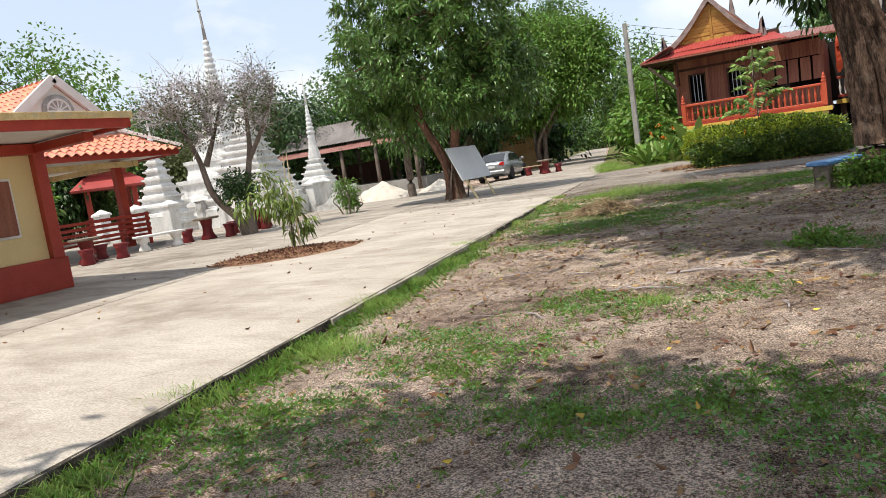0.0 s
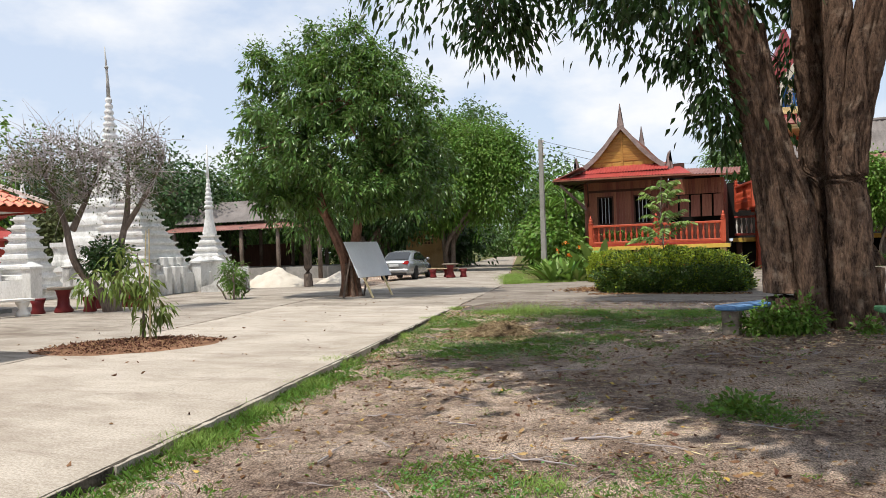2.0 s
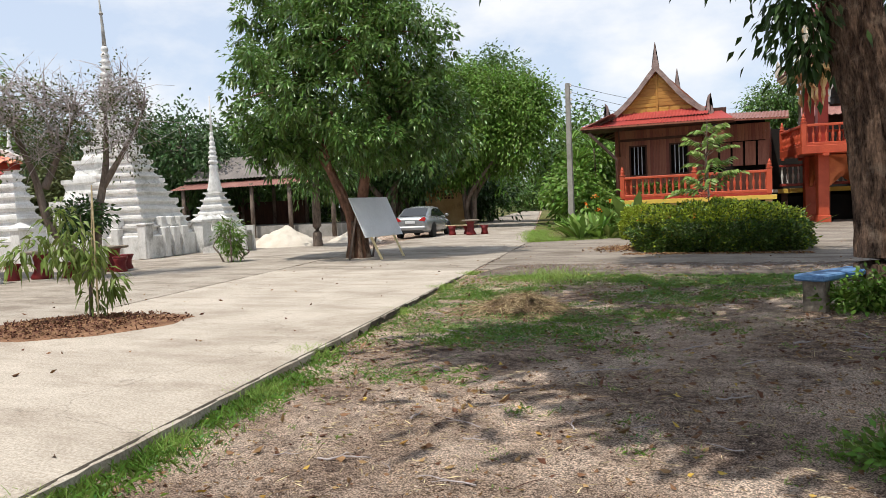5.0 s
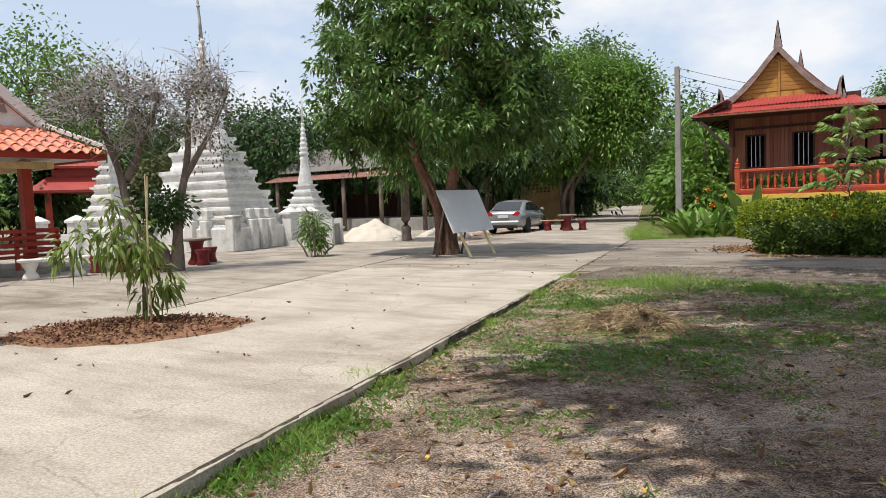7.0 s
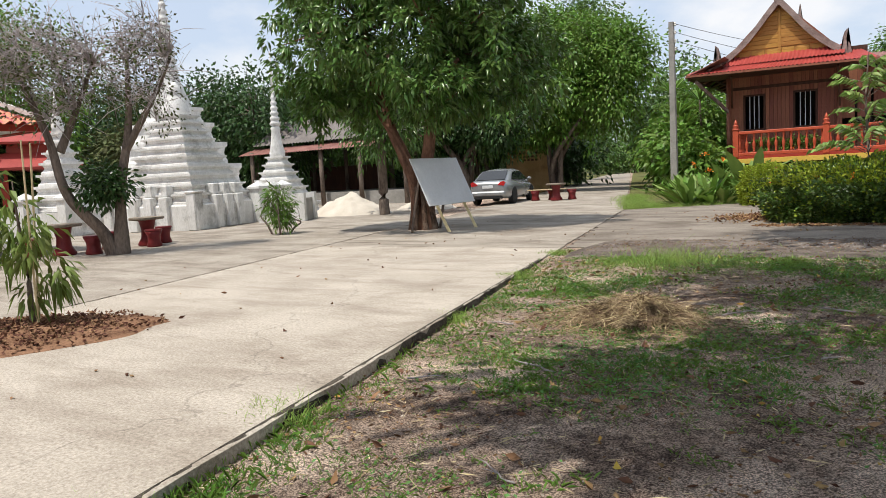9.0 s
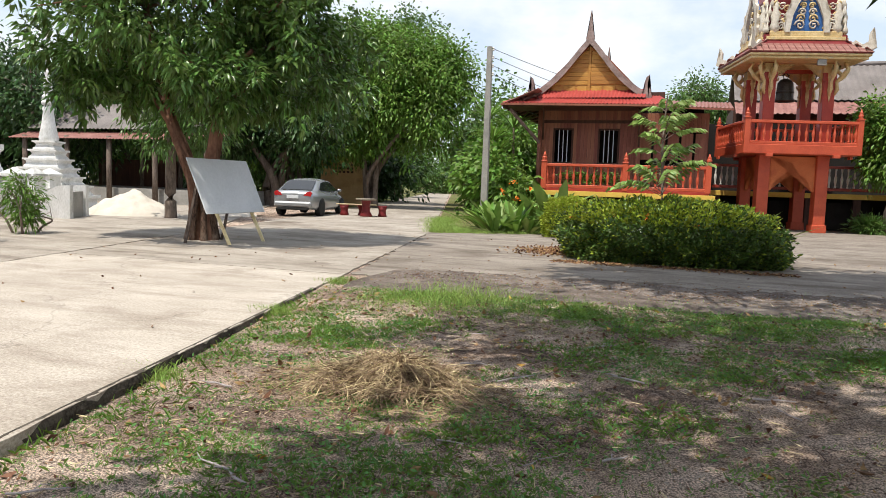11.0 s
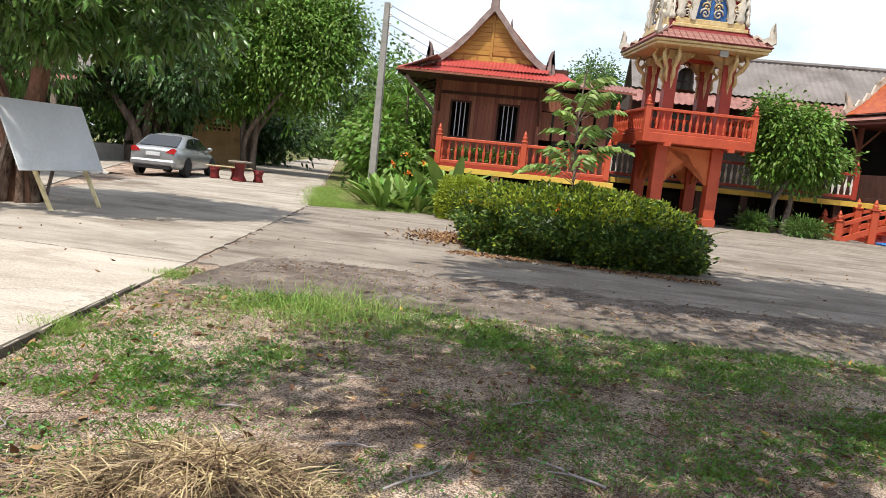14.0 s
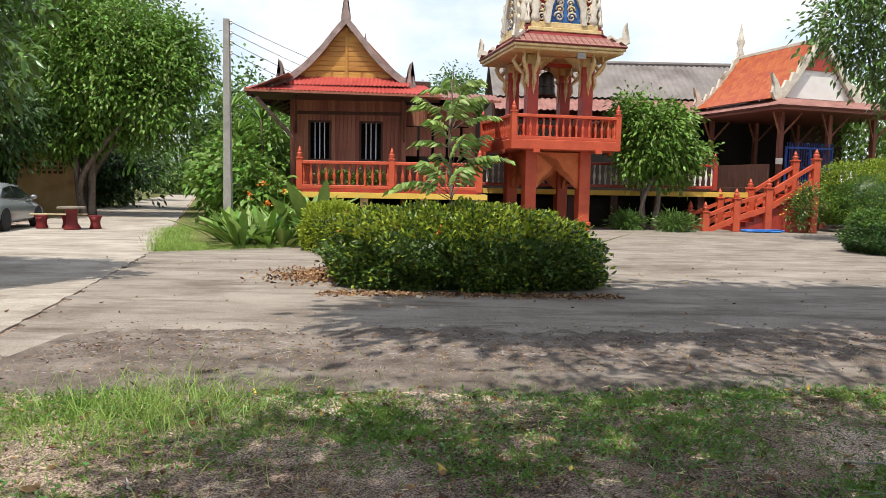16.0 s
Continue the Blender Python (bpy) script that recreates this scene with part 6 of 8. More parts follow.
sprays = [(-0.2, 0.9, 4.4, 0.3, 0.3, 1.1), (0.0, 0.9, 5.5, 0.5, 0.4, 0.8), (-1.5, 0.0, 3.9, 0.35, 0.5, 0.75), (-1.25, 0, 3.3, 0.25, 0.3, 0.5), (-1.9, 0, 4.6, 0.5, 0.5, 0.4), (1.75, 0.2, 4.3, 0.3, 0.6, 0.7), (-4.9, -0.6, 5.4, 0.8, 0.7, 0.5)]
b, w, c, rng = crown_points(sprays, 190, 13, 0.16, 8, 0.9, 0.1)
leaf_mesh("low_spray", b, w, rng.uniform(0.13, 0.2, len(b)), 0.075, "leaf_dark", old, 0.3, label="hanging low leafy spray", rng=rng)
limbs("spray_twigwork", [(-1.1, 0, 4.7), (-1.4, 0, 5.0), (1.4, 0.1, 5.2), (-4.6, -1, 6.2)], c, "bark", old, 14, 9, 0.02, 0.006)

# a tree whose shade falls on the start of the walk
rear = thing("rear_tree", "broad tree shading the yard edge", "tree", (3.6, -1.0, 0))
trunk("trunk", [(0, 0, -0.15), (0, 0, 2), (-0.3, 0.2, 4.5), (-0.8, 0.5, 7)], [0.35, 0.27, 0.2, 0.1], "bark", rear, 14, 0.1, 1)
b, w, c, rng = crown_points([(-4.8, -0.2, 7.2, 3.9, 2.0, 1.2), (-6.0, 1.6, 7.2, 1.8, 0.8, 0.6), (0, -0.6, 7.6, 3.5, 2.2, 1.6)], 1500, 14, 0.24, 31, 0.6, 0.2)
leaf_mesh("crown", b, w, 0.26, 0.12, "leaf_dark", rear, 0.3, rng=rng)
limbs("branchwork", [(-0.3, 0.2, 4.5), (-0.8, 0.5, 7)], c, "bark", rear, 25, 3, 0.05, 0.012)


def yard_tree(name, label, at, blobs, clumps, leaves, spread, leaf, seed, stems=1, bark="bark_grey", long=(0.12, 0.22), wide=0.07, r=0.13, droop=0.4, height=None):
    """A tree of one or more slender stems with a ragged leafy crown."""
    t = thing(name, label, "tree", at)
    rnd_ = random.Random(seed)
    tops = []
    for k in range(stems):
        a = 2 * math.pi * k / stems + seed
        lean = 0.0 if stems == 1 else 0.9
        bx, by = (0.0, 0.0) if stems == 1 else (0.22 * math.cos(a), 0.22 * math.sin(a))
        bl = blobs[k % len(blobs)]
        h = height or bl[2]
        pts = [(bx, by, -0.1), (bx + lean * 0.2 * math.cos(a), by + lean * 0.2 * math.sin(a), h * 0.3), (bl[0] * 0.5 + bx + lean * 0.4 * math.cos(a), bl[1] * 0.5 + by + lean * 0.4 * math.sin(a), h * 0.65), (bl[0], bl[1], h)]
        trunk("trunk", pts, [r * 1.25, r, r * 0.75, r * 0.3], bark, t, 9, 0.14, seed + k)
        tops += pts[2:]
    b, w, c, rng = crown_points(blobs, clumps, leaves, spread, seed, droop)
    leaf_mesh("crown", b, w, rng.uniform(*long, len(b)), wide, leaf, t, 0.25, rng=rng)
    limbs("branchwork", tops, c, bark, t, 24, seed, r * 0.35, 0.01)
    return t


# grove by the lane
yard_tree("grove_tree", "tall bright green multi-stemmed tree by the lane", (-18.3, 44.5, 0), [(0.4, 0, 6.2, 2.4, 2.2, 3.0), (2.9, 0, 5.4, 2.0, 1.9, 2.2), (-0.3, 0, 8.6, 1.7, 1.7, 1.6), (3.9, 0.5, 7.2, 1.5, 1.5, 1.7), (2.2, 0, 7.4, 2.0, 1.8, 1.8), (-0.6, 0, 3.6, 1.5, 1.5, 0.9)], 2300, 14, 0.26, "leaf_bright", 41, 5, long=(0.18, 0.3), wide=0.12)
yard_tree("grove_tree", "tall bright green multi-stemmed tree by the lane", (-23.4, 45.0, 0), [(0, 0, 6.4, 2.6, 2.4, 3.0), (-1.5, 0, 4.5, 2.0, 2.0, 2.0), (1.4, 0, 8.4, 1.9, 1.9, 1.7), (0.5, 0, 3.8, 2.2, 1.8, 1.3)], 1500, 14, 0.28, "leaf_bright", 42, 3, long=(0.18, 0.3), wide=0.12)
yard_tree("grove_tree", "tall bright green multi-stemmed tree by the lane", (-22.8, 52.0, 0), [(0, 0, 8.0, 3.0, 2.6, 3.2), (3.7, 0, 10.4, 2.2, 1.8, 1.6), (4.6, 0, 7.6, 2.2, 1.8, 2.2), (-1.5, 0, 5.0, 2.4, 2.0, 2.0)], 1500, 14, 0.3, "leaf", 43, 3, long=(0.2, 0.32), wide=0.13)
yard_tree("young_tree", "slender young tree over a sand heap", (-18.3, 28.2, 0), [(0.2, 0, 4.6, 1.7, 1.7, 1.8), (0.6, 0, 3.2, 1.3, 1.3, 1.0)], 420, 16, 0.2, "leaf", 44, 1, long=(0.16, 0.26), wide=0.07, r=0.17, droop=0.7)
yard_tree("dark_tree", "dark shady tree behind the parked car", (-22.5, 41.5, 0), [(0, 0, 5.0, 2.6, 2.4, 2.0), (2.0, 0, 4.0, 2.0, 2.0, 1.6), (-2.2, 0, 4.4, 2.0, 2.0, 1.8)], 800, 14, 0.3, "leaf_dark", 45, 3, long=(0.2, 0.32), wide=0.13, r=0.2)
yard_tree("dark_tree", "dark shady tree behind the parked car", (-26.0, 47, 0), [(0, 0, 5.6, 3.2, 2.4, 2.4), (2.2, 0, 3.6, 2.2, 2.0, 1.6), (-2.2, 0, 4.4, 2.4, 2.0, 1.8)], 800, 14, 0.32, "leaf_dark", 46, 3, long=(0.22, 0.34), wide=0.14, r=0.2)
# lane avenue farther off
far_list = [(-13.6, 55, 8.0, "leaf"), (-11.8, 49, 5.6, "leaf_bright"), (-16.0, 63, 9.0, "leaf"), (-36.5, 113, 11, "leaf_bright"), (-28.5, 114, 11, "leaf"), (-8.5, 52, 5.5, "leaf"), (-27.5, 64, 7.0, "leaf_bright"), (-28.5, 74, 7.5, "leaf"), (-21.5, 78, 7, "leaf_bright"), (-37, 92, 8, "leaf"), (-27, 98, 8, "leaf_bright"), (-30, 58, 7.0, "leaf_dark"), (-37, 70, 8.0, "leaf_dark"), (-32.0, 118, 11, "leaf")]
for k, (x, y, h, lf) in enumerate(far_list):
    yard_tree("lane_tree", "leafy tree lining the shaded lane", (x, y, 0), [(0, 0, h * 0.62, h * 0.34, h * 0.34, h * 0.36), (h * 0.18, 0, h * 0.42, h * 0.26, h * 0.26, h * 0.24), (-h * 0.18, 0, h * 0.45, h * 0.26, h * 0.26, h * 0.24)], 330, 12, 0.36, lf, 60 + k, 2, long=(0.3, 0.45), wide=0.2, r=0.14)
under = [(-24, 56), (-30, 53), (-36, 52), (-42, 52), (-48, 50), (-55, 48), (-25, 58), (-29.5, 66), (-34, 64), (-44, 62), (-15, 66), (-11.5, 60), (-9.5, 54), (-34.5, 110), (-31, 111), (-38, 108), (-27, 106), (-60, 40), (-60, 30), (-58, 18), (-52, 6)]
for k, (x, y) in enumerate(under):
    us = thing("undergrowth", "dense dark undergrowth closing off the grove", "shrub", (x, y, 0))
    b, w, c, rng = crown_points([(0, 0, 1.5, 3.6, 2.0, 1.6), (1.5, 0, 2.8, 2.2, 1.6, 1.2), (-1.6, 0, 2.4, 2.2, 1.6, 1.4)], 330, 12, 0.36, 300 + k, 0.2, 0.3)
    leaf_mesh("foliage", b, w, rng.uniform(0.3, 0.45, len(b)), 0.2, ("leaf_dark", "leaf")[k % 2], us, 0.2, rng=rng)
# trees behind the stupas and pavilion
back_list = [(-37, 40, 8.4, "leaf_dark"), (-42.5, 41, 8.6, "leaf_dark"), (-47, 37, 7.6, "leaf_dark"), (-36, 46, 9.6, "leaf"), (-31.5, 47, 9.8, "leaf"), (-45, 47, 9.0, "leaf_dark"), (-47, 29, 10.6, "leaf_bright"), (-46.5, 22.5, 10.2, "leaf"), (-44, 17, 8.0, "leaf"), (-49, 12, 9, "leaf_bright"), (-38, 31.5, 4.5, "leaf_olive"), (-40, 24.5, 4.6, "leaf_dark"), (-36.0, 19.0, 3.8, "leaf_bright"), (-52, 20, 9.5, "leaf"), (-54, 33, 9, "leaf_dark"), (-56, 44, 10, "leaf_dark"), (-34.5, 14.5, 3.6, "leaf_dark"), (-37, 10.5, 5.0, "leaf"), (-42, 5, 8, "leaf")]
for k, (x, y, h, lf) in enumerate(back_list):
    h *= 1.28 if y < 30 else 1.05
    yard_tree("background_tree", "rounded leafy tree behind the stupas", (x, y, 0), [(0, 0, h * 0.66, h * 0.40, h * 0.36, h * 0.32), (h * 0.26, 0, h * 0.45, h * 0.28, h * 0.28, h * 0.28), (-h * 0.26, 0, h * 0.48, h * 0.28, h * 0.28, h * 0.28)], 620, 12, 0.34, lf, 90 + k, 1, long=(0.28, 0.42), wide=0.18, r=0.2)
# trees behind and beside the temple buildings
for k, (x, y, z0, r, lf) in enumerate([(19.5, 47, 5.0, 3.2, "leaf_bright"), (-1.4, 62, 7.6, 1.8, "leaf"), (24, 60, 7, 4, "leaf"), (3.5, 75, 7, 3, "leaf_olive"), (26, 40, 5, 4, "leaf")]):
    yard_tree("garden_tree", "leafy garden tree behind the temple hall", (x, y, 0), [(0, 0, z0, r, r, r * 0.8), (r * 0.5, 0, z0 - r * 0.5, r * 0.7, r * 0.7, r * 0.6)], 400, 13, 0.34, lf, 130 + k, 1, long=(0.22, 0.34), wide=0.13, r=0.18)
yard_tree("glossy_tree", "round glossy tree beside the bell tower", (5.5, 40.4, 0), [(0, 0, 3.8, 1.3, 1.2, 1.1), (0.9, 0, 2.9, 1.0, 1.0, 0.9), (-0.7, 0, 4.4, 0.75, 0.75, 0.75), (0.7, 0, 4.2, 0.7, 0.7, 0.6), (-0.4, 0, 2.7, 0.8, 0.8, 0.6)], 900, 14, 0.2, "leaf_bright", 140, 3, long=(0.16, 0.26), wide=0.11, r=0.09)
yard_tree("overhang_tree", "tall tree whose leafy boughs overhang the drive", (13.5, 31.5, 0), [(-0.5, 0, 8.0, 3.6, 3.2, 2.0), (-3.9, 2.9, 6.5, 1.2, 1.1, 0.9), (-2.9, 2.7, 5.8, 1.1, 1.0, 0.8), (-3.2, 2.6, 7.6, 1.5, 1.3, 0.9), (-2.3, 2.6, 4.9, 0.8, 0.8, 0.7), (1.5, 0, 6.0, 3, 3, 2.0)], 1300, 13, 0.26, "leaf", 141, 1, long=(0.16, 0.26), wide=0.1, r=0.25)

# half-bare tree by the stone tables
bare = thing("half_bare_tree", "forked tree with bare grey twigs and sparse olive leaves", "tree", (-17.0, 16.4, 0), 55)
forks = [[(0.0, 0, -0.1), (-0.25, 0, 0.55), (-0.85, 0, 1.4), (-1.1, 0.1, 2.6), (-1.5, 0.2, 3.8)], [(0.1, 0, -0.1), (0.15, 0, 0.7), (0.25, 0, 1.6), (0.5, 0, 2.8), (0.6, 0.1, 4.2)], [(-0.9, 0.1, 2.3), (-0.5, 0.2, 3.2), (-0.1, 0.2, 4.2)], [(0.4, 0, 2.3), (1.0, -0.1, 3.3), (1.5, -0.1, 4.3)]]
for k, s in enumerate(forks):
    trunk("fork", s, [0.2, 0.13, 0.10, 0.08, 0.04][:len(s)] if k < 2 else [0.09, 0.06, 0.03], "bark_grey", bare, 12, 0.12, k)
bl = [(-1.2, 0, 4.2, 1.2, 1.1, 0.8), (0.3, 0, 4.1, 1.2, 1.2, 0.9), (-1.9, 0, 4.1, 0.7, 0.7, 0.5), (1.0, 0, 3.6, 0.8, 0.8, 0.9), (1.1, 0, 4.9, 0.5, 0.5, 0.7), (-0.9, 0, 3.3, 0.8, 0.7, 0.5)]
b, w, c, rng = crown_points(bl, 420, 8, 0.2, 51, 0.1, 0.3)
leaf_mesh("sparse_leaves", b, w, 0.09, 0.05, "leaf_olive", bare, 0.1, label="sparse small olive leaves", rng=rng)
limbs("bare_twigwork", [s[k] for s in forks for k in (1, 2)] + [s[-1] for s in forks], c, "twig", bare, 150, 5, 0.02, 0.006, twigs=7)
b, w, c, rng = crown_points([(-0.1, -0.1, 1.55, 0.5, 0.5, 0.4)], 80, 14, 0.12, 52, 0.2, 0.4)
leaf_mesh("fork_bush", b, w, 0.14, 0.07, "leaf_dark", bare, 0.2, label="dark leafy bush in the fork", rng=rng)

# staked sapling in mulch, and other young plants
sap = thing("staked_sapling", "young mango sapling with drooping pale green leaves", "sapling", (-9.95, 10.75, 0))
trunk("stem", [(0, 0, 0), (0.02, 0, 0.6), (-0.05, 0, 1.1), (-0.08, 0, 1.55)], [0.03, 0.024, 0.016, 0.006], "bark_grey", sap, 7, 0.1, 1)
b, w, c, rng = crown_points([(-0.45, -0.3, 1.05, 0.5, 0.4, 0.22), (-0.25, -0.15, 1.45, 0.32, 0.3, 0.22), (0.05, 0.1, 0.6, 0.32, 0.32, 0.32), (-0.1, 0.0, 1.1, 0.3, 0.3, 0.3)], 66, 8, 0.05, 61, 0.7, 0.5)
leaf_mesh("leaves", b, w, rng.uniform(0.12, 0.2, len(b)), 0.05, "leaf_pale", sap, 0.45, rng=rng)
stake = thing("garden_stake", "thin bamboo stake beside the sapling", "stake", (-9.75, 10.7, 0))
part("cane", rod((0, 0, -0.05), (0.03, 0.02, 1.95), 0.014, 0.01, 6), "straw", stake)
stake2 = copy_thing(stake, pose(-10.2, 10.95, 0, 2, 3, 40))
yard_tree("young_shrub", "small leafy shrub standing on the paving", (-16.4, 20.9, 0), [(0, 0, 0.85, 0.36, 0.36, 0.45), (0.1, 0, 0.45, 0.3, 0.3, 0.25)], 90, 12, 0.09, "leaf_bright", 62, 3, long=(0.1, 0.18), wide=0.04, r=0.025)


# ---- hedges ----
def hedge(name, label, at, size, leaf, seed, count, top_leaf=None, turn=0, long=0.07):
    """A clipped bush: a bulging shell of small leaves over a dark twiggy core."""
    t = thing(name, label, "hedge", at, turn)
    rng = np.random.default_rng(seed)
    sx, sy, sz = size
    d = rng.normal(size=(count, 3))
    d[:, 2] = np.abs(d[:, 2]) * 0.9
    d = unit(d)
    k = np.power((np.abs(d) ** 3.4).sum(1, keepdims=True), -1 / 3.4)
    bump = 1 + 0.055 * np.sin(d[:, :1] * 19 + seed) * np.sin(d[:, 2:3] * 15 + d[:, 1:2] * 5) + 0.05 * np.sin(d[:, :1] * 8 + d[:, 2:3] * 9) - 0.09 * np.exp(-((d[:, :1] + 0.12) / 0.07) ** 2)
    p = d * k * bump * (0.86 + 0.16 * rng.random((count, 1)) + 0.05 * (rng.random((count, 1)) < 0.06))
    p = p * np.array((sx / 2, sy / 2, sz))
    p[:, 2] = np.maximum(p[:, 2], 0.02)
    inward = 1 - 0.12 * np.clip(1 - p[:, 2:3] / sz * 2.5, 0, 1)
    p[:, :2] *= inward
    w = d + rng.normal(size=p.shape) * 0.6 + np.array((0, 0, 0.25))
    up = (p[:, 2] > sz * 0.62) & (rng.random(count) < 0.55) | (rng.random(count) < 0.10)
    leaf_mesh("foliage", p[~up], w[~up], rng.uniform(0.7, 1.4, (~up).sum()) * long, long * 0.62, leaf, t, 0.1, rng=rng)
    leaf_mesh("new_growth", p[up], w[up], rng.uniform(0.7, 1.5, up.sum()) * long, long * 0.62, top_leaf or leaf, t, 0.1, label="fresh yellow-green new growth", rng=rng)
    bm = bmesh.new()
    bmesh.ops.create_icosphere(bm, subdivisions=3, radius=1)
    for v in bm.verts:
        n = Vector((abs(v.co.x) ** 3.4, abs(v.co.y) ** 3.4, abs(v.co.z) ** 3.4))
        kk = (n.x + n.y + n.z) ** (-1 / 3.4) * 0.80
        v.co = Vector((v.co.x * kk * sx / 2 * 0.97, v.co.y * kk * sy / 2 * 0.97, max(0.0, v.co.z) * kk * sz))
    part("twig_core", bm, "leaf_dark", t, "dark twiggy core", True)
    return t


box_hedge = hedge("clipped_hedge", "dense clipped hedge with yellow-green tips on bare paving", (-2.55, 24.2, 0), (4.45, 3.6, 1.2), "leaf_hedge", 71, 46000, "leaf_lime", long=0.08)
rng = np.random.default_rng(3)
n = 14
d = unit(np.stack([rng.normal(size=n), rng.normal(size=n) - 0.8, rng.normal(size=n) * 0.3], 1))
fp = d * np.array((2.1, 1.75, 1)) + np.array((0, 0, rng.random() * 0.1)) + np.stack([0 * d[:, 0], 0 * d[:, 0], rng.uniform(0.4, 1.05, n)], 1)
fb = np.repeat(fp, 9, 0) + rng.normal(size=(n * 9, 3)) * 0.03
leaf_mesh("flowers", fb, rng.normal(size=fb.shape), 0.04, 0.03, "flower", box_hedge, 0.0, label="small orange flower heads", rng=rng)
hedge("lime_bush", "bright lime-yellow clipped bush by the terrace", (-5.35, 29.3, 0), (1.6, 1.3, 1.12), "leaf_lime", 72, 9000, "leaf_lime")
hedge("lime_hedge", "tall yellow-green clipped hedge above a stone edge", (15.6, 41.2, 0.3), (5.6, 3.0, 2.6), "leaf_bright", 73, 22000, "leaf_lime", long=0.09)
hedge("dark_hedge", "low dark green clipped hedge beside the drive", (9.7, 30.6, 0), (3.6, 2.4, 1.15), "leaf_dark", 74, 20000, "leaf_bright", long=0.07)
b, w, c, rng = crown_points([(0, 0, 0.9, 0.6, 0.5, 0.7), (0.1, 0, 1.5, 0.4, 0.4, 0.4)], 130, 12, 0.1, 75, 0.0, 0.2)
straggle = thing("flowering_shrub", "straggly shrub with yellow flowers beside the stair", "shrub", (11.3, 39.6, 0))
leaf_mesh("foliage", b, w, 0.12, 0.05, "leaf", straggle, 0.1, rng=rng)
leaf_mesh("flowers", b[::23] + np.array((0, -0.08, 0.03)), w[::23], 0.08, 0.07, "flower_yellow", straggle, 0.0, label="yellow flower heads", rng=rng)
for k, (x, y, r) in enumerate(((6.3, 39.3, 0.8), (4.6, 40.2, 0.5))):
    gr = thing("fern_tuft", "low grassy fern tuft under the gallery", "shrub", (x, y, 0))
    b, w, c, rng = crown_points([(0, 0, 0.3, r, r * 0.6, 0.3)], 110, 12, 0.1, 80 + k, -0.6, 0.1)
    leaf_mesh("fronds", b, w, 0.3, 0.045, "leaf", gr, 0.3, rng=rng)

# sapling growing through the hedge, and broad-leaved plants behind it
hs = thing("hedge_sapling", "thin sapling with long pinnate leaves rising from the hedge", "sapling", (-2.8, 24.0, 0))
trunk("stem", [(0, 0, 0.4), (0.02, 0, 1.4), (-0.03, 0, 2.4), (0.02, 0, 3.4)], [0.035, 0.028, 0.02, 0.008], "bark_grey", hs, 7, 0.05, 1)
rnd = random.Random(9)
bases, ways = [], []
bm = bmesh.new()
for k in range(30):
    z = rnd.uniform(1.3, 3.3)
    a = rnd.uniform(0, 6.28)
    L = rnd.uniform(0.45, 0.85) * (1.25 - 0.28 * (z - 1.3))
    rise = rnd.uniform(0.6, 1.5)
    p = [Vector((0, 0, z)) + Vector((math.cos(a), math.sin(a), 0)) * L * s + Vector((0, 0, rise * L * s - 0.55 * L * s * s)) for s in (0, 0.25, 0.5, 0.75, 1)]
    tube(p, [0.008, 0.007, 0.006, 0.005, 0.003], 4, bm)
    for j in range(9):
        s = 0.3 + 0.7 * j / 8
        q = p[0].lerp(p[4], s)
        q.z = z + rise * L * s - 0.55 * L * s * s
        for sd in (-1, 1):
            bases.append(q)
            ways.append(Vector((math.cos(a) * 0.7 - sd * math.sin(a), math.sin(a) * 0.7 + sd * math.cos(a), -0.25)))
part("leaf_stalks", bm, "bark_grey", hs)
leaf_mesh("leaves", np.array(bases), np.array(ways), 0.2, 0.085, "leaf_lily", hs, 0.25)


def broad_plant(name, label, at, count, length, width, leaf, seed, rise=1.0, spread=0.25):
    """A clump of long arching blades from the ground, each a ribbon of five joints."""
    rnd_ = random.Random(seed)
    t = thing(name, label, "plant", at)
    bm = bmesh.new()
    for k in range(count):
        a = rnd_.uniform(0, 6.28)
        r = rnd_.uniform(0, spread)
        L, wd = length * rnd_.uniform(0.6, 1.1), width * rnd_.uniform(0.7, 1.1)
        el = rnd_.uniform(0.5, 1.35) * rise
        row = []
        for s, ww in ((0, 0.25), (0.25, 0.75), (0.5, 1.0), (0.75, 0.8), (1.0, 0.05)):
            h = L * s * math.cos(el) + 0.18 * L * s * s
            z = L * s * math.sin(el) - 0.16 * L * s * s
            c = Vector((r * math.cos(a) + h * math.cos(a), r * math.sin(a) + h * math.sin(a), z))
            sd = Vector((-math.sin(a), math.cos(a), 0)) * wd / 2 * ww
            row.append([bm.verts.new(c - sd + Vector((0, 0, 0.2 * wd * ww))), bm.verts.new(c), bm.verts.new(c + sd + Vector((0, 0, 0.2 * wd * ww)))])
        for p, q in zip(row, row[1:]):
            bm.faces.new((p[0], p[1], q[1], q[0]))
            bm.faces.new((p[1], p[2], q[2], q[1]))
    part("leaves", bm, leaf, t, "", True)
    return t


rnd = random.Random(17)
for k in range(22):
    x = -8.7 + 2.9 * rnd.random()
    y = 28.5 + (x + 9.2) * 0.6 + rnd.random() ** 1.5 * 3.2
    broad_plant("crinum_lily", "clump of broad pale green strap leaves by the lane", (x, y, 0), 12, rnd.uniform(0.8, 1.35), 0.25, ("leaf_lily", "leaf_bright", "leaf_lily")[k % 3], 200 + k, 1.15)
for k, (x, y) in enumerate(((-6.3, 31.3), (-6.05, 31.6), (-5.75, 31.1), (-6.6, 31.0))):
    broad_plant("banana_plant", "young banana plant with large upright leaves", (x, y, 0), 5, 2.0, 0.38, "leaf_lily", 230 + k, 1.2, 0.08)
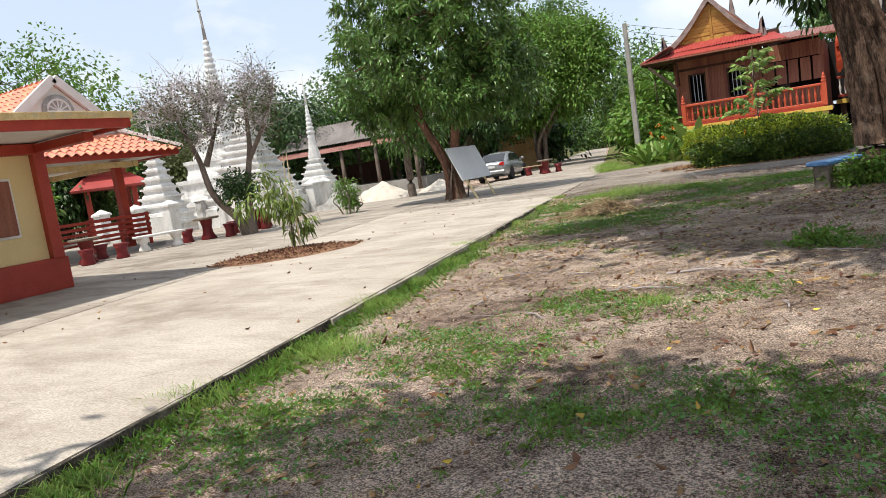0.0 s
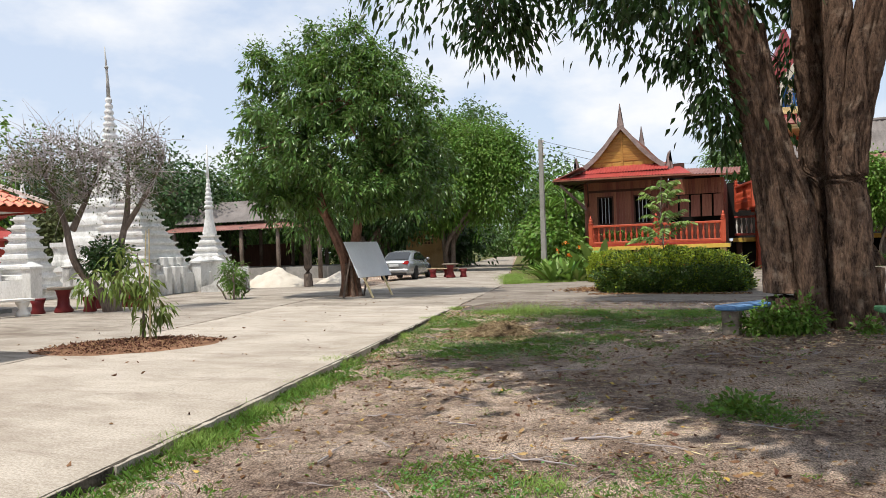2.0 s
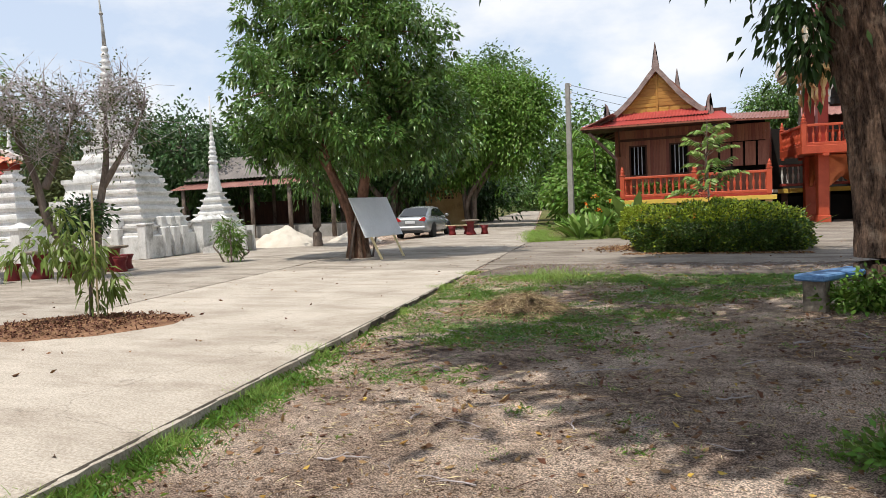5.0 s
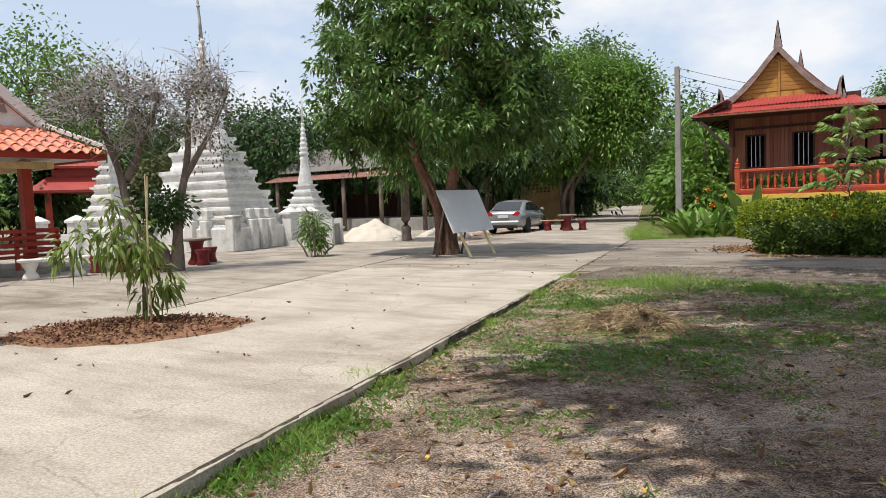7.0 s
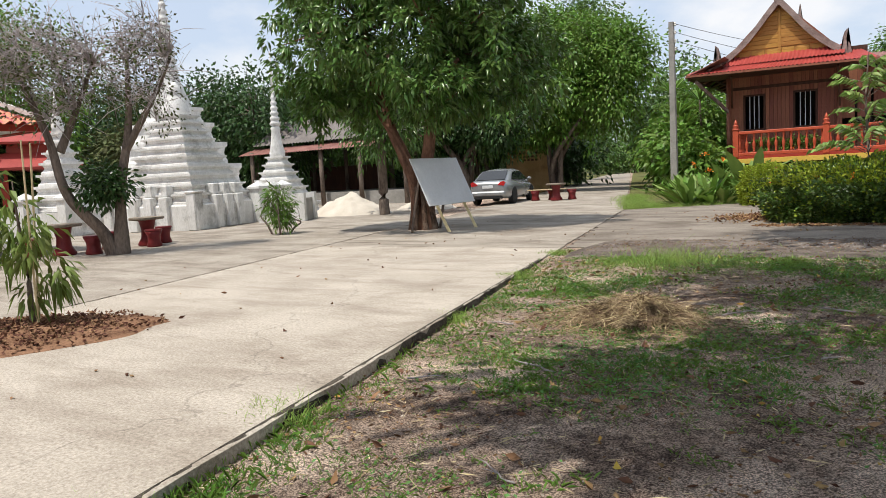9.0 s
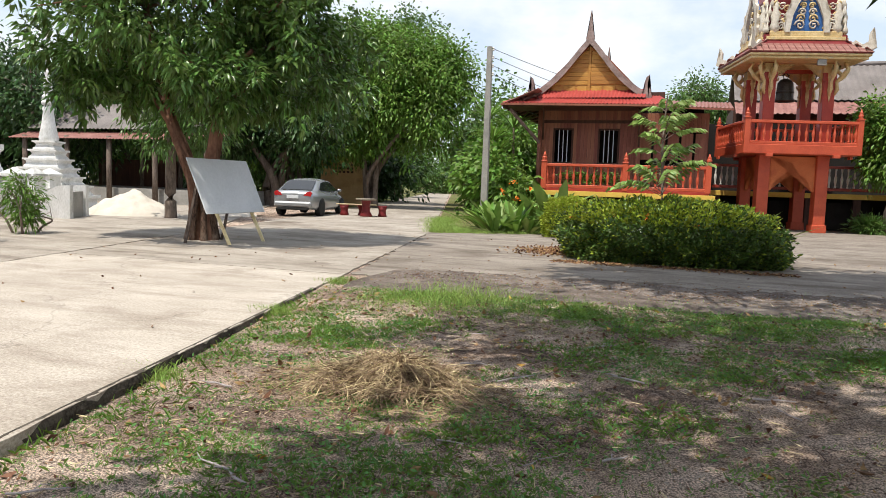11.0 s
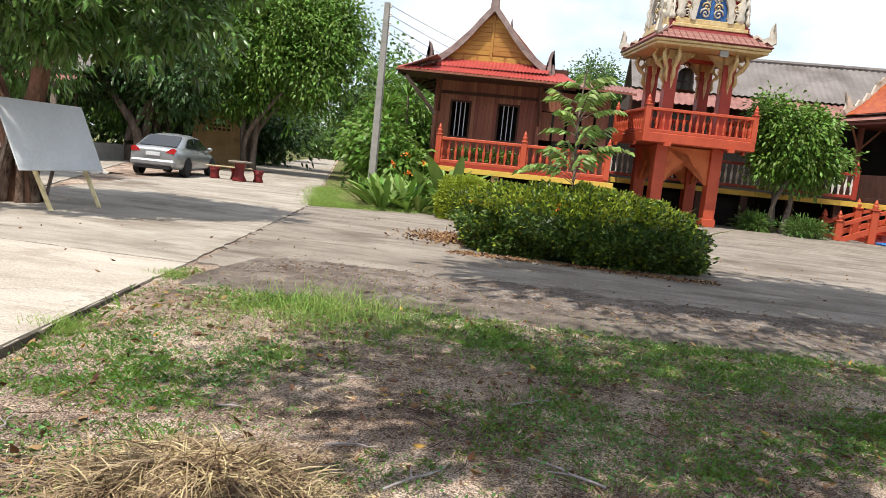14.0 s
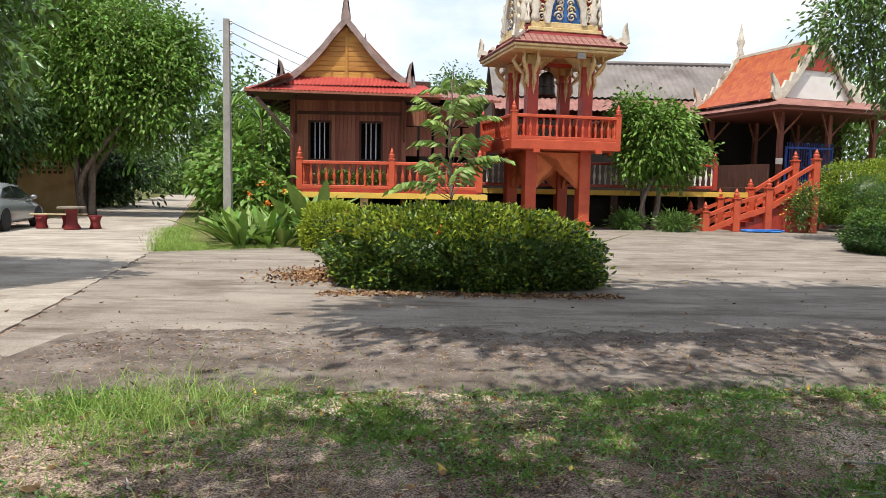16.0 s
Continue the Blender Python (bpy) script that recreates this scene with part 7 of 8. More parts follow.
for k, (x, y) in enumerate(((-3.1, 25.3), (-2.2, 25.4), (-1.5, 25.5), (-1.1, 25.2), (-3.4, 25.0))):
    broad_plant("spider_lily", "variegated strap-leaved lily behind the hedge", (x, y, 0.0), 30, 1.5, 0.10, "leaf_lily", 240 + k, 0.95)
for k, (x, y, z) in enumerate(((-10.4, 39.6, 3.4), (-9.6, 40.2, 4.0), (-10.9, 40.6, 4.4), (-10.0, 39.0, 2.8))):
    d = broad_plant("dracaena", "tall spiky dracaena with arching narrow leaves", (x, y, 0), 46, 1.15, 0.09, "leaf_bright", 250 + k, 0.8, 0.1)
    d.children[0].matrix_basis = pose(0, 0, z)
    trunk("stem", [(0, 0, -0.05), (0.05, 0, z * 0.5), (0, 0, z)], [0.06, 0.05, 0.04], "bark_grey", d, 7, 0.1, k)
for k, (x, y, h, r) in enumerate(((-9.6, 36.8, 2.3, 1.0), (-10.5, 38.6, 2.8, 1.1), (-8.7, 36.0, 1.7, 0.8))):
    yard_tree("broadleaf_shrub", "tall shrub with large pale green leaves by the pole", (x, y, 0), [(0, 0, h * 0.75, r, r, h * 0.35), (0.3, 0, h * 0.45, r * 0.9, r * 0.9, h * 0.3)], 230, 11, 0.2, "leaf_bright", 260 + k, 3, long=(0.2, 0.32), wide=0.17, r=0.04)
for k, (x, y, h) in enumerate(((-7.7, 32.0, 1.55), (-7.2, 32.4, 1.35), (-8.1, 32.2, 1.2), (-7.5, 31.7, 1.0))):
    hel = thing("orange_bloom", "stalk topped with vivid orange flower bracts", "flower", (x, y, 0))
    part("stalk", rod((0, 0, 0), (0.03, 0, h), 0.012, 0.008, 5), "leaf_bright", hel)
    rng = np.random.default_rng(k)
    fb = np.array((0.03, 0, h)) + rng.normal(size=(14, 3)) * 0.05
    leaf_mesh("bracts", fb, rng.normal(size=fb.shape), 0.09, 0.05, "flower", hel, 0.0, rng=rng)
for k in range(6):
    pot = thing("potted_plant", "small leafy potted plant behind the balustrade", "potted plant", (-6.7 + 0.38 * k, 36.45, 1.3))
    part("pot", lathe([(0.09, 0), (0.13, 0.22), (0.14, 0.25)], 10), "ochre_wall", pot)
    b, w, c, rng = crown_points([(0, 0, 0.5, 0.16, 0.14, 0.22)], 16, 10, 0.06, 270 + k, 0.0, 0.2)
    leaf_mesh("foliage", b, w, 0.12, 0.06, "leaf_bright", pot, 0.1, rng=rng)

# ---- yard grass, litter and twigs ----
def on_soil(xy):
    return np.array([soil_height(float(x), float(y)) for x, y in xy])


def in_yard(xy):
    x, y = xy[:, 0], xy[:, 1]
    return (x > -3.45 - 0.2067 * y + 0.02) & (y < 18.25 + 0.04 * (x + 4))


PATCHES = [(-4.9, 17.1, 1.5, 0.7, 1.0), (-5.8, 14.3, 0.8, 0.9, 0.8), (-4.1, 11.6, 1.3, 0.8, 0.8), (-4.3, 12.0, 0.9, 0.6, 0.7), (-2.6, 16.7, 1.6, 0.6, 0.9), (-1.3, 17.3, 1.5, 0.6, 1.0), (1.5, 17.6, 2.2, 0.7, 1.0), (5, 17.8, 3, 0.8, 0.9), (-5.3, 14.0, 0.7, 0.6, 0.8), (-2.5, 14.8, 0.9, 0.7, 0.8), (-0.6, 15.4, 1.4, 0.6, 0.7), (1.6, 16.2, 1.6, 0.7, 0.8), (-5.6, 15.2, 0.9, 0.8, 0.8), (-2.8, 4.5, 1.0, 0.6, 0.7), (-3.0, 2.9, 0.7, 0.6, 0.9), (-0.4, 3.7, 0.9, 0.5, 0.8), (-1.6, 3.4, 0.9, 0.4, 0.8), (0.6, 3.0, 1.2, 0.6, 0.9), (-0.4, 8.4, 0.5, 0.4, 0.7), (-2.0, 5.8, 0.8, 0.5, 0.6), (-1.2, 6.2, 0.5, 0.4, 0.5), (-3.8, 12.9, 1.8, 0.9, 0.5), (-1.0, 1.4, 1.5, 0.8, 0.7), (0.5, 15.9, 1.2, 0.6, 0.5), (-4.3, 9.5, 0.6, 0.4, 0.5)]


def patchiness(xy):
    x, y = xy[:, 0], xy[:, 1]
    g = np.zeros(len(x))
    for cx, cy, rx, ry, k in PATCHES:
        g = np.maximum(g, k * np.exp(-(((x - cx) / rx) ** 2 + ((y - cy) / ry) ** 2) ** 1.4))
    edge = x - (-3.45 - 0.2067 * y)
    g = np.maximum(g, 0.95 * np.exp(-((edge - 0.12) / 0.28) ** 2) * np.clip((10.8 - y) / 2.5, 0.22, 1))
    n = np.array([noise.noise((a * 1.9, b * 1.9, 4)) + 0.6 * noise.noise((a * 5.5, b * 5.5, 9)) for a, b in zip(x, y)])
    return np.clip(g * (0.75 + 0.9 * n) + 0.16 * np.clip(n - 0.12, 0, 1), 0, 1)


rng = np.random.default_rng(77)
n = 125000
xy = np.stack([rng.uniform(-7.2, 9, n), rng.uniform(0.3, 18.9, n)], 1)
xy = xy[in_yard(xy)]
dens = patchiness(xy)
tuft = xy[rng.random(len(xy)) < dens]
k = 13
bx = np.repeat(tuft, k, 0) + rng.normal(size=(len(tuft) * k, 2)) * 0.035
bx = bx[in_yard(bx + np.array((-0.05, 0)))]
base = np.column_stack([bx, on_soil(bx) - 0.01])
way = rng.normal(size=base.shape) * 0.55 + np.array((0, 0, 0.75))
hgt = rng.uniform(0.03, 0.085, len(base)) * (1 + 0.35 * np.sin(bx[:, 0] * 3.1) * np.sin(bx[:, 1] * 2.7))
tagged(leaf_mesh("grass", base, way, hgt, 0.0052, "grass", None, 0.3, 0, rng=rng), "patchy green grass growing through sandy soil", "grass", kind="stuff")
# creeping broad-leaved cover in the same patches
n = 190000
xy = np.stack([rng.uniform(-7.2, 7, n), rng.uniform(0.5, 18.7, n)], 1)
xy = xy[in_yard(xy)]
xy = xy[rng.random(len(xy)) < np.clip(patchiness(xy) * 1.9 - 0.1, 0, 1)]
base = np.column_stack([xy, on_soil(xy) + rng.uniform(0, 0.03, len(xy))])
way = rng.normal(size=base.shape) * np.array((1, 1, 0.45)) + np.array((0, 0, 0.25))
tagged(leaf_mesh("ground_cover", base, way, rng.uniform(0.018, 0.045, len(xy)), 0.018, "weed", None, 0.1, 0, rng=rng), "low creeping green weeds over the soil", "weeds", kind="stuff")
# taller tufts: a seeding clump by the drive and the fringe along the slab edge
tall_at = [(-5.0, 17.0, 0.75, 520, 0.30), (-4.4, 16.9, 1.3, 900, 0.15), (-5.6, 16.6, 0.7, 400, 0.13), (-2.2, 17.1, 1.5, 800, 0.10), (0.6, 17.4, 1.8, 800, 0.10), (-3.9, 4.4, 0.35, 700, 0.16), (-4.6, 6.0, 0.3, 700, 0.16), (-5.2, 8.5, 0.28, 600, 0.15), (-5.6, 9.9, 0.25, 500, 0.16), (-6.1, 12.8, 0.2, 420, 0.14), (-6.6, 15.3, 0.22, 420, 0.15), (-4.2, 3.2, 0.3, 600, 0.16), (-4.9, 7.2, 0.25, 500, 0.15), (-3.7, 1.9, 0.3, 500, 0.15), (-9.05, 28.5, 0.35, 900, 0.3), (-9.4, 29.6, 0.4, 900, 0.3), (-9.9, 31.2, 0.5, 1000, 0.3), (-10.5, 33.2, 0.6, 1000, 0.3), (-11.1, 35.2, 0.6, 1000, 0.3), (-8.6, 28.7, 0.35, 700, 0.28), (-8.0, 29.2, 0.6, 900, 0.2), (-7.2, 29.7, 0.6, 900, 0.2), (-6.4, 30.2, 0.5, 600, 0.2), (-8.9, 29.6, 0.5, 700, 0.25), (-0.55, 8.4, 0.12, 160, 0.14), (-1.6, 5.9, 0.2, 260, 0.1), (-7.0, 17.6, 0.2, 200, 0.12), (-6.3, 18.5, 0.5, 260, 0.07), (-3.6, 18.8, 0.6, 260, 0.06), (-1.0, 18.7, 0.6, 240, 0.06), (1.6, 19.2, 0.5, 220, 0.07)]
for cx, cy, r, count, h in tall_at:
    count = int(count * 1.4)
    p = rng.normal(size=(count, 2)) * r * 0.5 + np.array((cx, cy))
    base = np.column_stack([p, on_soil(p) - 0.01])
    way = rng.normal(size=base.shape) * 0.42 + np.array((0, 0, 1.0))
    tagged(arc_mesh("grass_tuft", base, way, rng.uniform(0.5, 1.25, count) * h, 0.0058, "grass_light", 0.3, rng, 0.3), "taller unmown green grass tuft", "grass", kind="stuff")
# ragged fringe along the slab edge
n = 16000
y = rng.uniform(-1, 16.8, n)
y = y[rng.random(n) < np.clip((10.6 - y) / 2.0, 0.10, 1) * (0.55 + 0.45 * np.sin(y * 2.3) * np.sin(y * 5.1 + 1))]
p = np.column_stack([-3.45 - 0.2067 * y + 0.03 + np.abs(rng.normal(size=len(y))) * 0.2, y])
base = np.column_stack([p, on_soil(p) - 0.01])
way = rng.normal(size=base.shape) * 0.42 + np.array((-0.1, 0, 1.0))
tagged(leaf_mesh("edge_grass", base, way, rng.uniform(0.06, 0.17, len(p)), 0.006, "grass", None, 0.35, 0, rng=rng), "ragged grass fringe along the concrete edge", "grass", kind="stuff")
# crumbs, straw and stray weeds on the washed soil along the drive
n = 16000
p = np.stack([rng.uniform(-6.6, 8, n), 18.1 + np.abs(rng.normal(size=n)) * 0.9], 1)
p[:, 1] += 0.045 * p[:, 0]
base = np.column_stack([p, np.full(n, 0.014)])
ways = np.column_stack([rng.normal(size=(n, 2)), rng.normal(size=n) * 0.15])
tagged(leaf_mesh("drive_crumbs", base[::2], ways[::2], rng.uniform(0.012, 0.05, n)[::2], 0.014, "litter", None, -0.05, 0, rng=rng), "crumbs of dead leaf over the drive's edge", "litter", kind="stuff")
tagged(leaf_mesh("drive_straw", base[1::2], ways[1::2], rng.uniform(0.02, 0.10, n)[1::2], 0.005, "twig", None, 0.0, 0, rng=rng), "dark straw and twig shreds over the drive's edge", "litter", kind="stuff")
# dark crumbs of leaf and bark
n = 60000
p = np.stack([rng.uniform(-7, 7, n), rng.uniform(1.0, 18.3, n)], 1)
dn = np.array([0.3 + 1.2 * noise.noise((a * 0.7, b * 0.7, 22)) for a, b in p])
p = p[in_yard(p) & (rng.random(n) < dn * np.clip((p[:, 1] - 4) / 4, 0.2, 1))]
base = np.column_stack([p, on_soil(p) + 0.006])
tagged(leaf_mesh("bark_crumbs", base, np.column_stack([rng.normal(size=(len(p), 2)), rng.normal(size=len(p)) * 0.25]), rng.uniform(0.012, 0.05, len(p)), 0.016, "litter", None, -0.05, 0, rng=rng), "crumbs of dead leaf and bark in the soil", "litter", kind="stuff")
# dead leaves, straw shreds and fine litter on the soil
n = 9500
p = np.stack([rng.uniform(-7, 8, n), rng.uniform(0.5, 18.4, n)], 1)
p = p[in_yard(p)]
base = np.column_stack([p, on_soil(p) + 0.012])
flat = np.column_stack([rng.normal(size=(len(p), 2)), rng.normal(size=len(p)) * 0.22])
size = 0.02 + 0.075 * rng.random(len(p)) ** 2
pick = rng.random(len(p)) < 0.93
tagged(leaf_mesh("leaf_litter", base[pick], flat[pick], size[pick], size[pick] * 0.5, "litter", None, -0.1, 0.25, rng=rng), "dry brown leaves scattered on soil", "leaves", kind="stuff")
tagged(leaf_mesh("yellow_leaves", base[~pick], flat[~pick], size[~pick], size[~pick] * 0.5, "litter_yellow", None, -0.1, 0.25, rng=rng), "fallen yellow leaves on soil", "leaves", kind="stuff")
n = 60000
p = np.stack([rng.uniform(-7, 7, n), rng.uniform(1.5, 18.3, n)], 1)
dn = np.array([0.25 + 0.9 * max(0, noise.noise((a * 0.8, b * 0.8, 12))) for a, b in p])
p = p[in_yard(p) & (rng.random(n) < dn * np.clip((p[:, 1] - 5) / 3, 0.12, 1))]
base = np.column_stack([p, on_soil(p) + 0.008])
flat = np.column_stack([rng.normal(size=(len(p), 2)), rng.normal(size=len(p)) * 0.12])
tagged(leaf_mesh("straw_litter", base, flat, rng.uniform(0.02, 0.13, len(p)), 0.008, "straw", None, 0.0, 0, rng=rng), "fine dry straw and twig shreds on soil", "litter", kind="stuff")
# dark fallen twigs and stalk shreds
n = 11000
p = np.stack([rng.uniform(-6.5, 5, n), 5.0 + 13.0 * rng.random(n)], 1)
dn = np.array([0.35 + 1.2 * noise.noise((a * 0.9, b * 0.9, 31)) for a, b in p])
p = p[in_yard(p) & (rng.random(n) < dn)]
base = np.column_stack([p, on_soil(p) + 0.008])
for k, paint in enumerate(("wood_dark", "litter_straw")):
    q = base[k::2]
    tagged(arc_mesh("twig_litter", q, np.column_stack([rng.normal(size=(len(q), 2)), np.full(len(q), 0.03)]), 0.05 + 0.22 * rng.random(len(q)) ** 2, 0.006, paint, 0.0, rng, 0.3), "thin dark fallen twigs strewn over the soil", "twigs", kind="stuff")
# pebbles
n = 42000
p = np.stack([rng.uniform(-6.5, 5, n), 2.5 + 15.5 * rng.random(n) ** 1.3], 1)
p = p[in_yard(p)]
base = np.column_stack([p, on_soil(p) + 0.004])
tagged(leaf_mesh("gravel", base, rng.normal(size=base.shape) * np.array((1, 1, 0.2)), 0.007 + 0.016 * rng.random(len(p)) ** 2, 0.011, "gravel", None, -0.1, 0.4, rng=rng), "pale gravel chips in the soil", "gravel", kind="stuff")
# bits of leaf blown over the concrete
n = 300
p = np.stack([rng.uniform(-13, 6, n), rng.uniform(4, 27, n)], 1)
p = p[(p[:, 0] < -3.7 - 0.2067 * p[:, 1]) | (p[:, 1] > 19)]
base = np.column_stack([p, np.full(len(p), 0.008)])
tagged(leaf_mesh("blown_leaves", base, np.column_stack([rng.normal(size=(len(p), 2)), np.full(len(p), 0.1)]), rng.uniform(0.03, 0.09, len(p)), 0.035, "litter", None, -0.15, 0.25, rng=rng), "stray dry leaves on concrete", "leaves", kind="stuff")

# ---- board on its easel ----
# the sheet stands on its lower corner at (-11.49, 20.8, 0.65), runs along the yard and leans back to the tree
board = thing("notice_board", "blank white sheet board leaning on rough wooden legs", "board", (-11.49, 20.8, 0), 87.4)
lean = pose(0, 0, 0.646, -24.5, 0, 0)
panel = part("panel", B((0, 2.0, -0.012, 0.012, 0, 1.24), bevel=0.005), "board", board)
panel.matrix_basis = lean
for z in (0.08, 1.1):
    rail = part("batten", B((0.02, 1.98, 0.013, 0.05, z, z + 0.06), bevel=0.005), "bark_grey", board)
    rail.matrix_basis = lean
for x in (0.35, 1.55):
    part("leg", bar((x + 0.14, -0.2, -0.01), (x, 0.44, 1.45), 0.05, 0.06), "straw", board, "rough pale timber leg")
    part("back_leg", bar((x - 0.1, 0.75, -0.01), (x - 0.02, 0.46, 1.45), 0.045, 0.05), "bark_grey", board)


# ---- parked car ----
def car():
    c = thing("silver_car", "parked silver saloon car with tinted windows", "car", (-16.75, 34.9, 0), 10)
    # stations along the car: y, half width, sill, belt, belt half width
    st = [(-2.24, 0.62, 0.42, 0.80, 0.60), (-2.2, 0.74, 0.34, 0.92, 0.70), (-2.0, 0.83, 0.27, 0.98, 0.76), (-1.5, 0.87, 0.24, 0.99, 0.80), (-0.8, 0.88, 0.22, 0.95, 0.82), (0.2, 0.88, 0.22, 0.92, 0.82), (1.0, 0.87, 0.22, 0.88, 0.80), (1.6, 0.86, 0.24, 0.80, 0.74), (2.0, 0.80, 0.28, 0.70, 0.64), (2.24, 0.60, 0.40, 0.58, 0.46)]
    bm = bmesh.new()
    rings = []
    for y, hw, z0, z1, bw in st:
        zm = (z0 + z1) / 2
        prof = [(-hw * 0.9, z0), (-hw, z0 + 0.12), (-hw * 1.0, zm + 0.08), (-bw, z1 - 0.03), (-bw * 0.8, z1), (0, z1 + 0.015), (bw * 0.8, z1), (bw, z1 - 0.03), (hw, zm + 0.08), (hw, z0 + 0.12), (hw * 0.9, z0)]
        rings.append([bm.verts.new((x, y, z)) for x, z in prof])
    for a, b in zip(rings, rings[1:]):
        for k in range(len(a)):
            j = (k + 1) % len(a)
            bm.faces.new((a[k], a[j], b[j], b[k]))
    bm.faces.new(rings[0])
    bm.faces.new(rings[-1][::-1])
    body = part("body", bm, "car_paint", c, smooth=True)
    # cabin
    bm = bmesh.new()
    cab = [(-1.85, 0.70, 0.97, 0.99), (-1.05, 0.66, 1.36, 1.39), (-0.3, 0.64, 1.43, 1.46), (0.35, 0.62, 1.38, 1.41), (1.15, 0.66, 0.88, 0.9)]
    rr = []
    for y, hw, z, zc in cab:
        low_z = 0.9 if y > -1 else 0.95
        rr.append([bm.verts.new(p) for p in ((-0.80, y * 0.98, low_z - 0.03), (-hw, y, z - 0.04), (-hw * 0.8, y, z), (0, y, zc), (hw * 0.8, y, z), (hw, y, z - 0.04), (0.80, y * 0.98, low_z - 0.03))])
    for a, b in zip(rr, rr[1:]):
        for k in range(6):
            bm.faces.new((a[k], a[k + 1], b[k + 1], b[k]))
    part("cabin", bm, "car_paint", c, smooth=True)
    for sx in (-1, 1):
        for pts in ([(-1.45, 1.0), (-0.98, 1.28), (-0.42, 1.34), (-0.42, 0.97)], [(-0.36, 0.97), (-0.36, 1.34), (0.28, 1.30), (0.92, 0.95)]):
            g = bmesh.new()
            quad = [g.verts.new((sx * (0.815 - 0.40 * max(0, z - 0.95)), y, z)) for y, z in pts]
            quad2 = [g.verts.new((sx * (0.80 - 0.40 * max(0, z - 0.95)), y, z)) for y, z in pts]
            g.faces.new(quad)
            g.faces.new(quad2[::-1])
            for k in range(len(quad)):
                j = (k + 1) % len(quad)
                g.faces.new((quad[k], quad2[k], quad2[j], quad[j]))
            part("side_window", g, "car_glass", c)
        part("mirror", lathe([(0.02, -0.06), (0.09, -0.03), (0.1, 0.04), (0.03, 0.08)], 8, at=(sx * 0.95, 0.72, 0.98)), "car_paint", c, smooth=True)
        lamp = plate([(sx * 0.42, 0.80), (sx * 0.70, 0.77), (sx * 0.74, 0.90), (sx * 0.66, 0.96), (sx * 0.5, 0.90)], 0.12, "y", -2.25)
        part("tail_lamp", lamp, "lamp_red", c)
        for y in (-1.33, 1.33):
            w = part("wheel", lathe([(0.2, 0), (0.29, 0.0), (0.315, 0.04), (0.315, 0.17), (0.29, 0.21), (0.2, 0.21)], 24), "rubber", c, smooth=True)
            w.matrix_basis = pose(sx * 0.68 + (0 if sx > 0 else 0), y, 0.315, 0, 90 * sx, 0)
            part("rim", lathe([(0.2, 0.05), (0.205, 0.195), (0.19, 0.2), (0.17, 0.17), (0.05, 0.18), (0.03, 0.19)], 20), "alloy", w, smooth=True)
            part("arch_shadow", lathe([(0.355, 0), (0.355, 0.2)], 24), "rubber", c).matrix_basis = pose(sx * 0.685, y, 0.34, 0, 90 * sx, 0)
    rear = bmesh.new()
    v = [rear.verts.new(p) for p in ((-0.62, -1.83, 1.0), (0.62, -1.83, 1.0), (0.54, -1.12, 1.355), (-0.54, -1.12, 1.355))]
    v2 = [rear.verts.new((p.co.x, p.co.y - 0.012, p.co.z + 0.02)) for p in v]
    rear.faces.new(v)
    rear.faces.new(v2[::-1])
    for k in range(4):
        rear.faces.new((v[k], v2[k], v2[(k + 1) % 4], v[(k + 1) % 4]))
    part("rear_window", rear, "car_glass", c)
    front = bmesh.new()
    v = [front.verts.new(p) for p in ((-0.66, 1.12, 0.93), (0.66, 1.12, 0.93), (0.54, 0.42, 1.38), (-0.54, 0.42, 1.38))]
    front.faces.new(v)
    part("windscreen", front, "car_glass", c)
    part("bumper", B((-0.74, 0.74, -2.30, -2.05, 0.34, 0.56), bevel=0.06), "car_paint", c)
    part("diffuser", B((-0.6, 0.6, -2.28, -2.1, 0.24, 0.34), bevel=0.02), "rubber", c)
    part("number_plate", B((-0.23, 0.23, -2.275, -2.24, 0.68, 0.80), bevel=0.005), "plate", c)
    return c


car()


# ---- stone tables and stools ----
def table(at, turn=0, r=0.42, h=0.72, paint="maroon", top="stone"):
    t = thing("garden_table", "round cast-stone garden table on a maroon pedestal", "table", at, turn, "stone garden sets")
    part("top", lathe([(r - 0.03, h - 0.07), (r, h - 0.05), (r, h - 0.01), (r - 0.02, h)], 18), top, t)
    part("pedestal", lathe([(0.24, 0), (0.26, 0.05), (0.17, 0.2), (0.15, 0.4), (0.2, h - 0.1), (0.24, h - 0.07)], 12), paint, t, smooth=True)
    return t


def stool(at, turn=0, paint="maroon"):
    t = thing("garden_stool", "squat maroon cast-stone stool", "stool", at, turn, "stone garden sets")
    part("drum", lathe([(0.17, 0), (0.19, 0.03), (0.15, 0.14), (0.15, 0.26), (0.2, 0.38)], 12), paint, t, smooth=True)
    part("seat", lathe([(0.2, 0.38), (0.21, 0.4), (0.2, 0.43)], 14), paint, t)
    return t


first_table, first_stool = table((-14.35, 35.0, 0)), stool((-15.45, 35.3, 0))
for x, y in ((-18.5, 16.1), (-18.2, 18.1), (-18.9, 12.1)):
    copy_thing(first_table, pose(x, y, 0, 0, 0, 20))
for x, y in ((-13.85, 35.5), (-14.85, 35.75), (-18.9, 15.6), (-17.75, 16.35), (-17.7, 17.9), (-18.45, 18.75), (-18.3, 11.7), (-18.2, 12.7), (-19.6, 13.0), (-18.6, 17.3)):
    copy_thing(first_stool, pose(x, y, 0, 0, 0, 10 * x))
plank_seat = thing("plank_bench", "weathered plank lying across stools by the lane", "bench", (-14.9, 35.45, 0.432), 12)
part("plank", B((-0.9, 0.75, -0.13, 0.13, 0, 0.04), bevel=0.008), "straw", plank_seat)
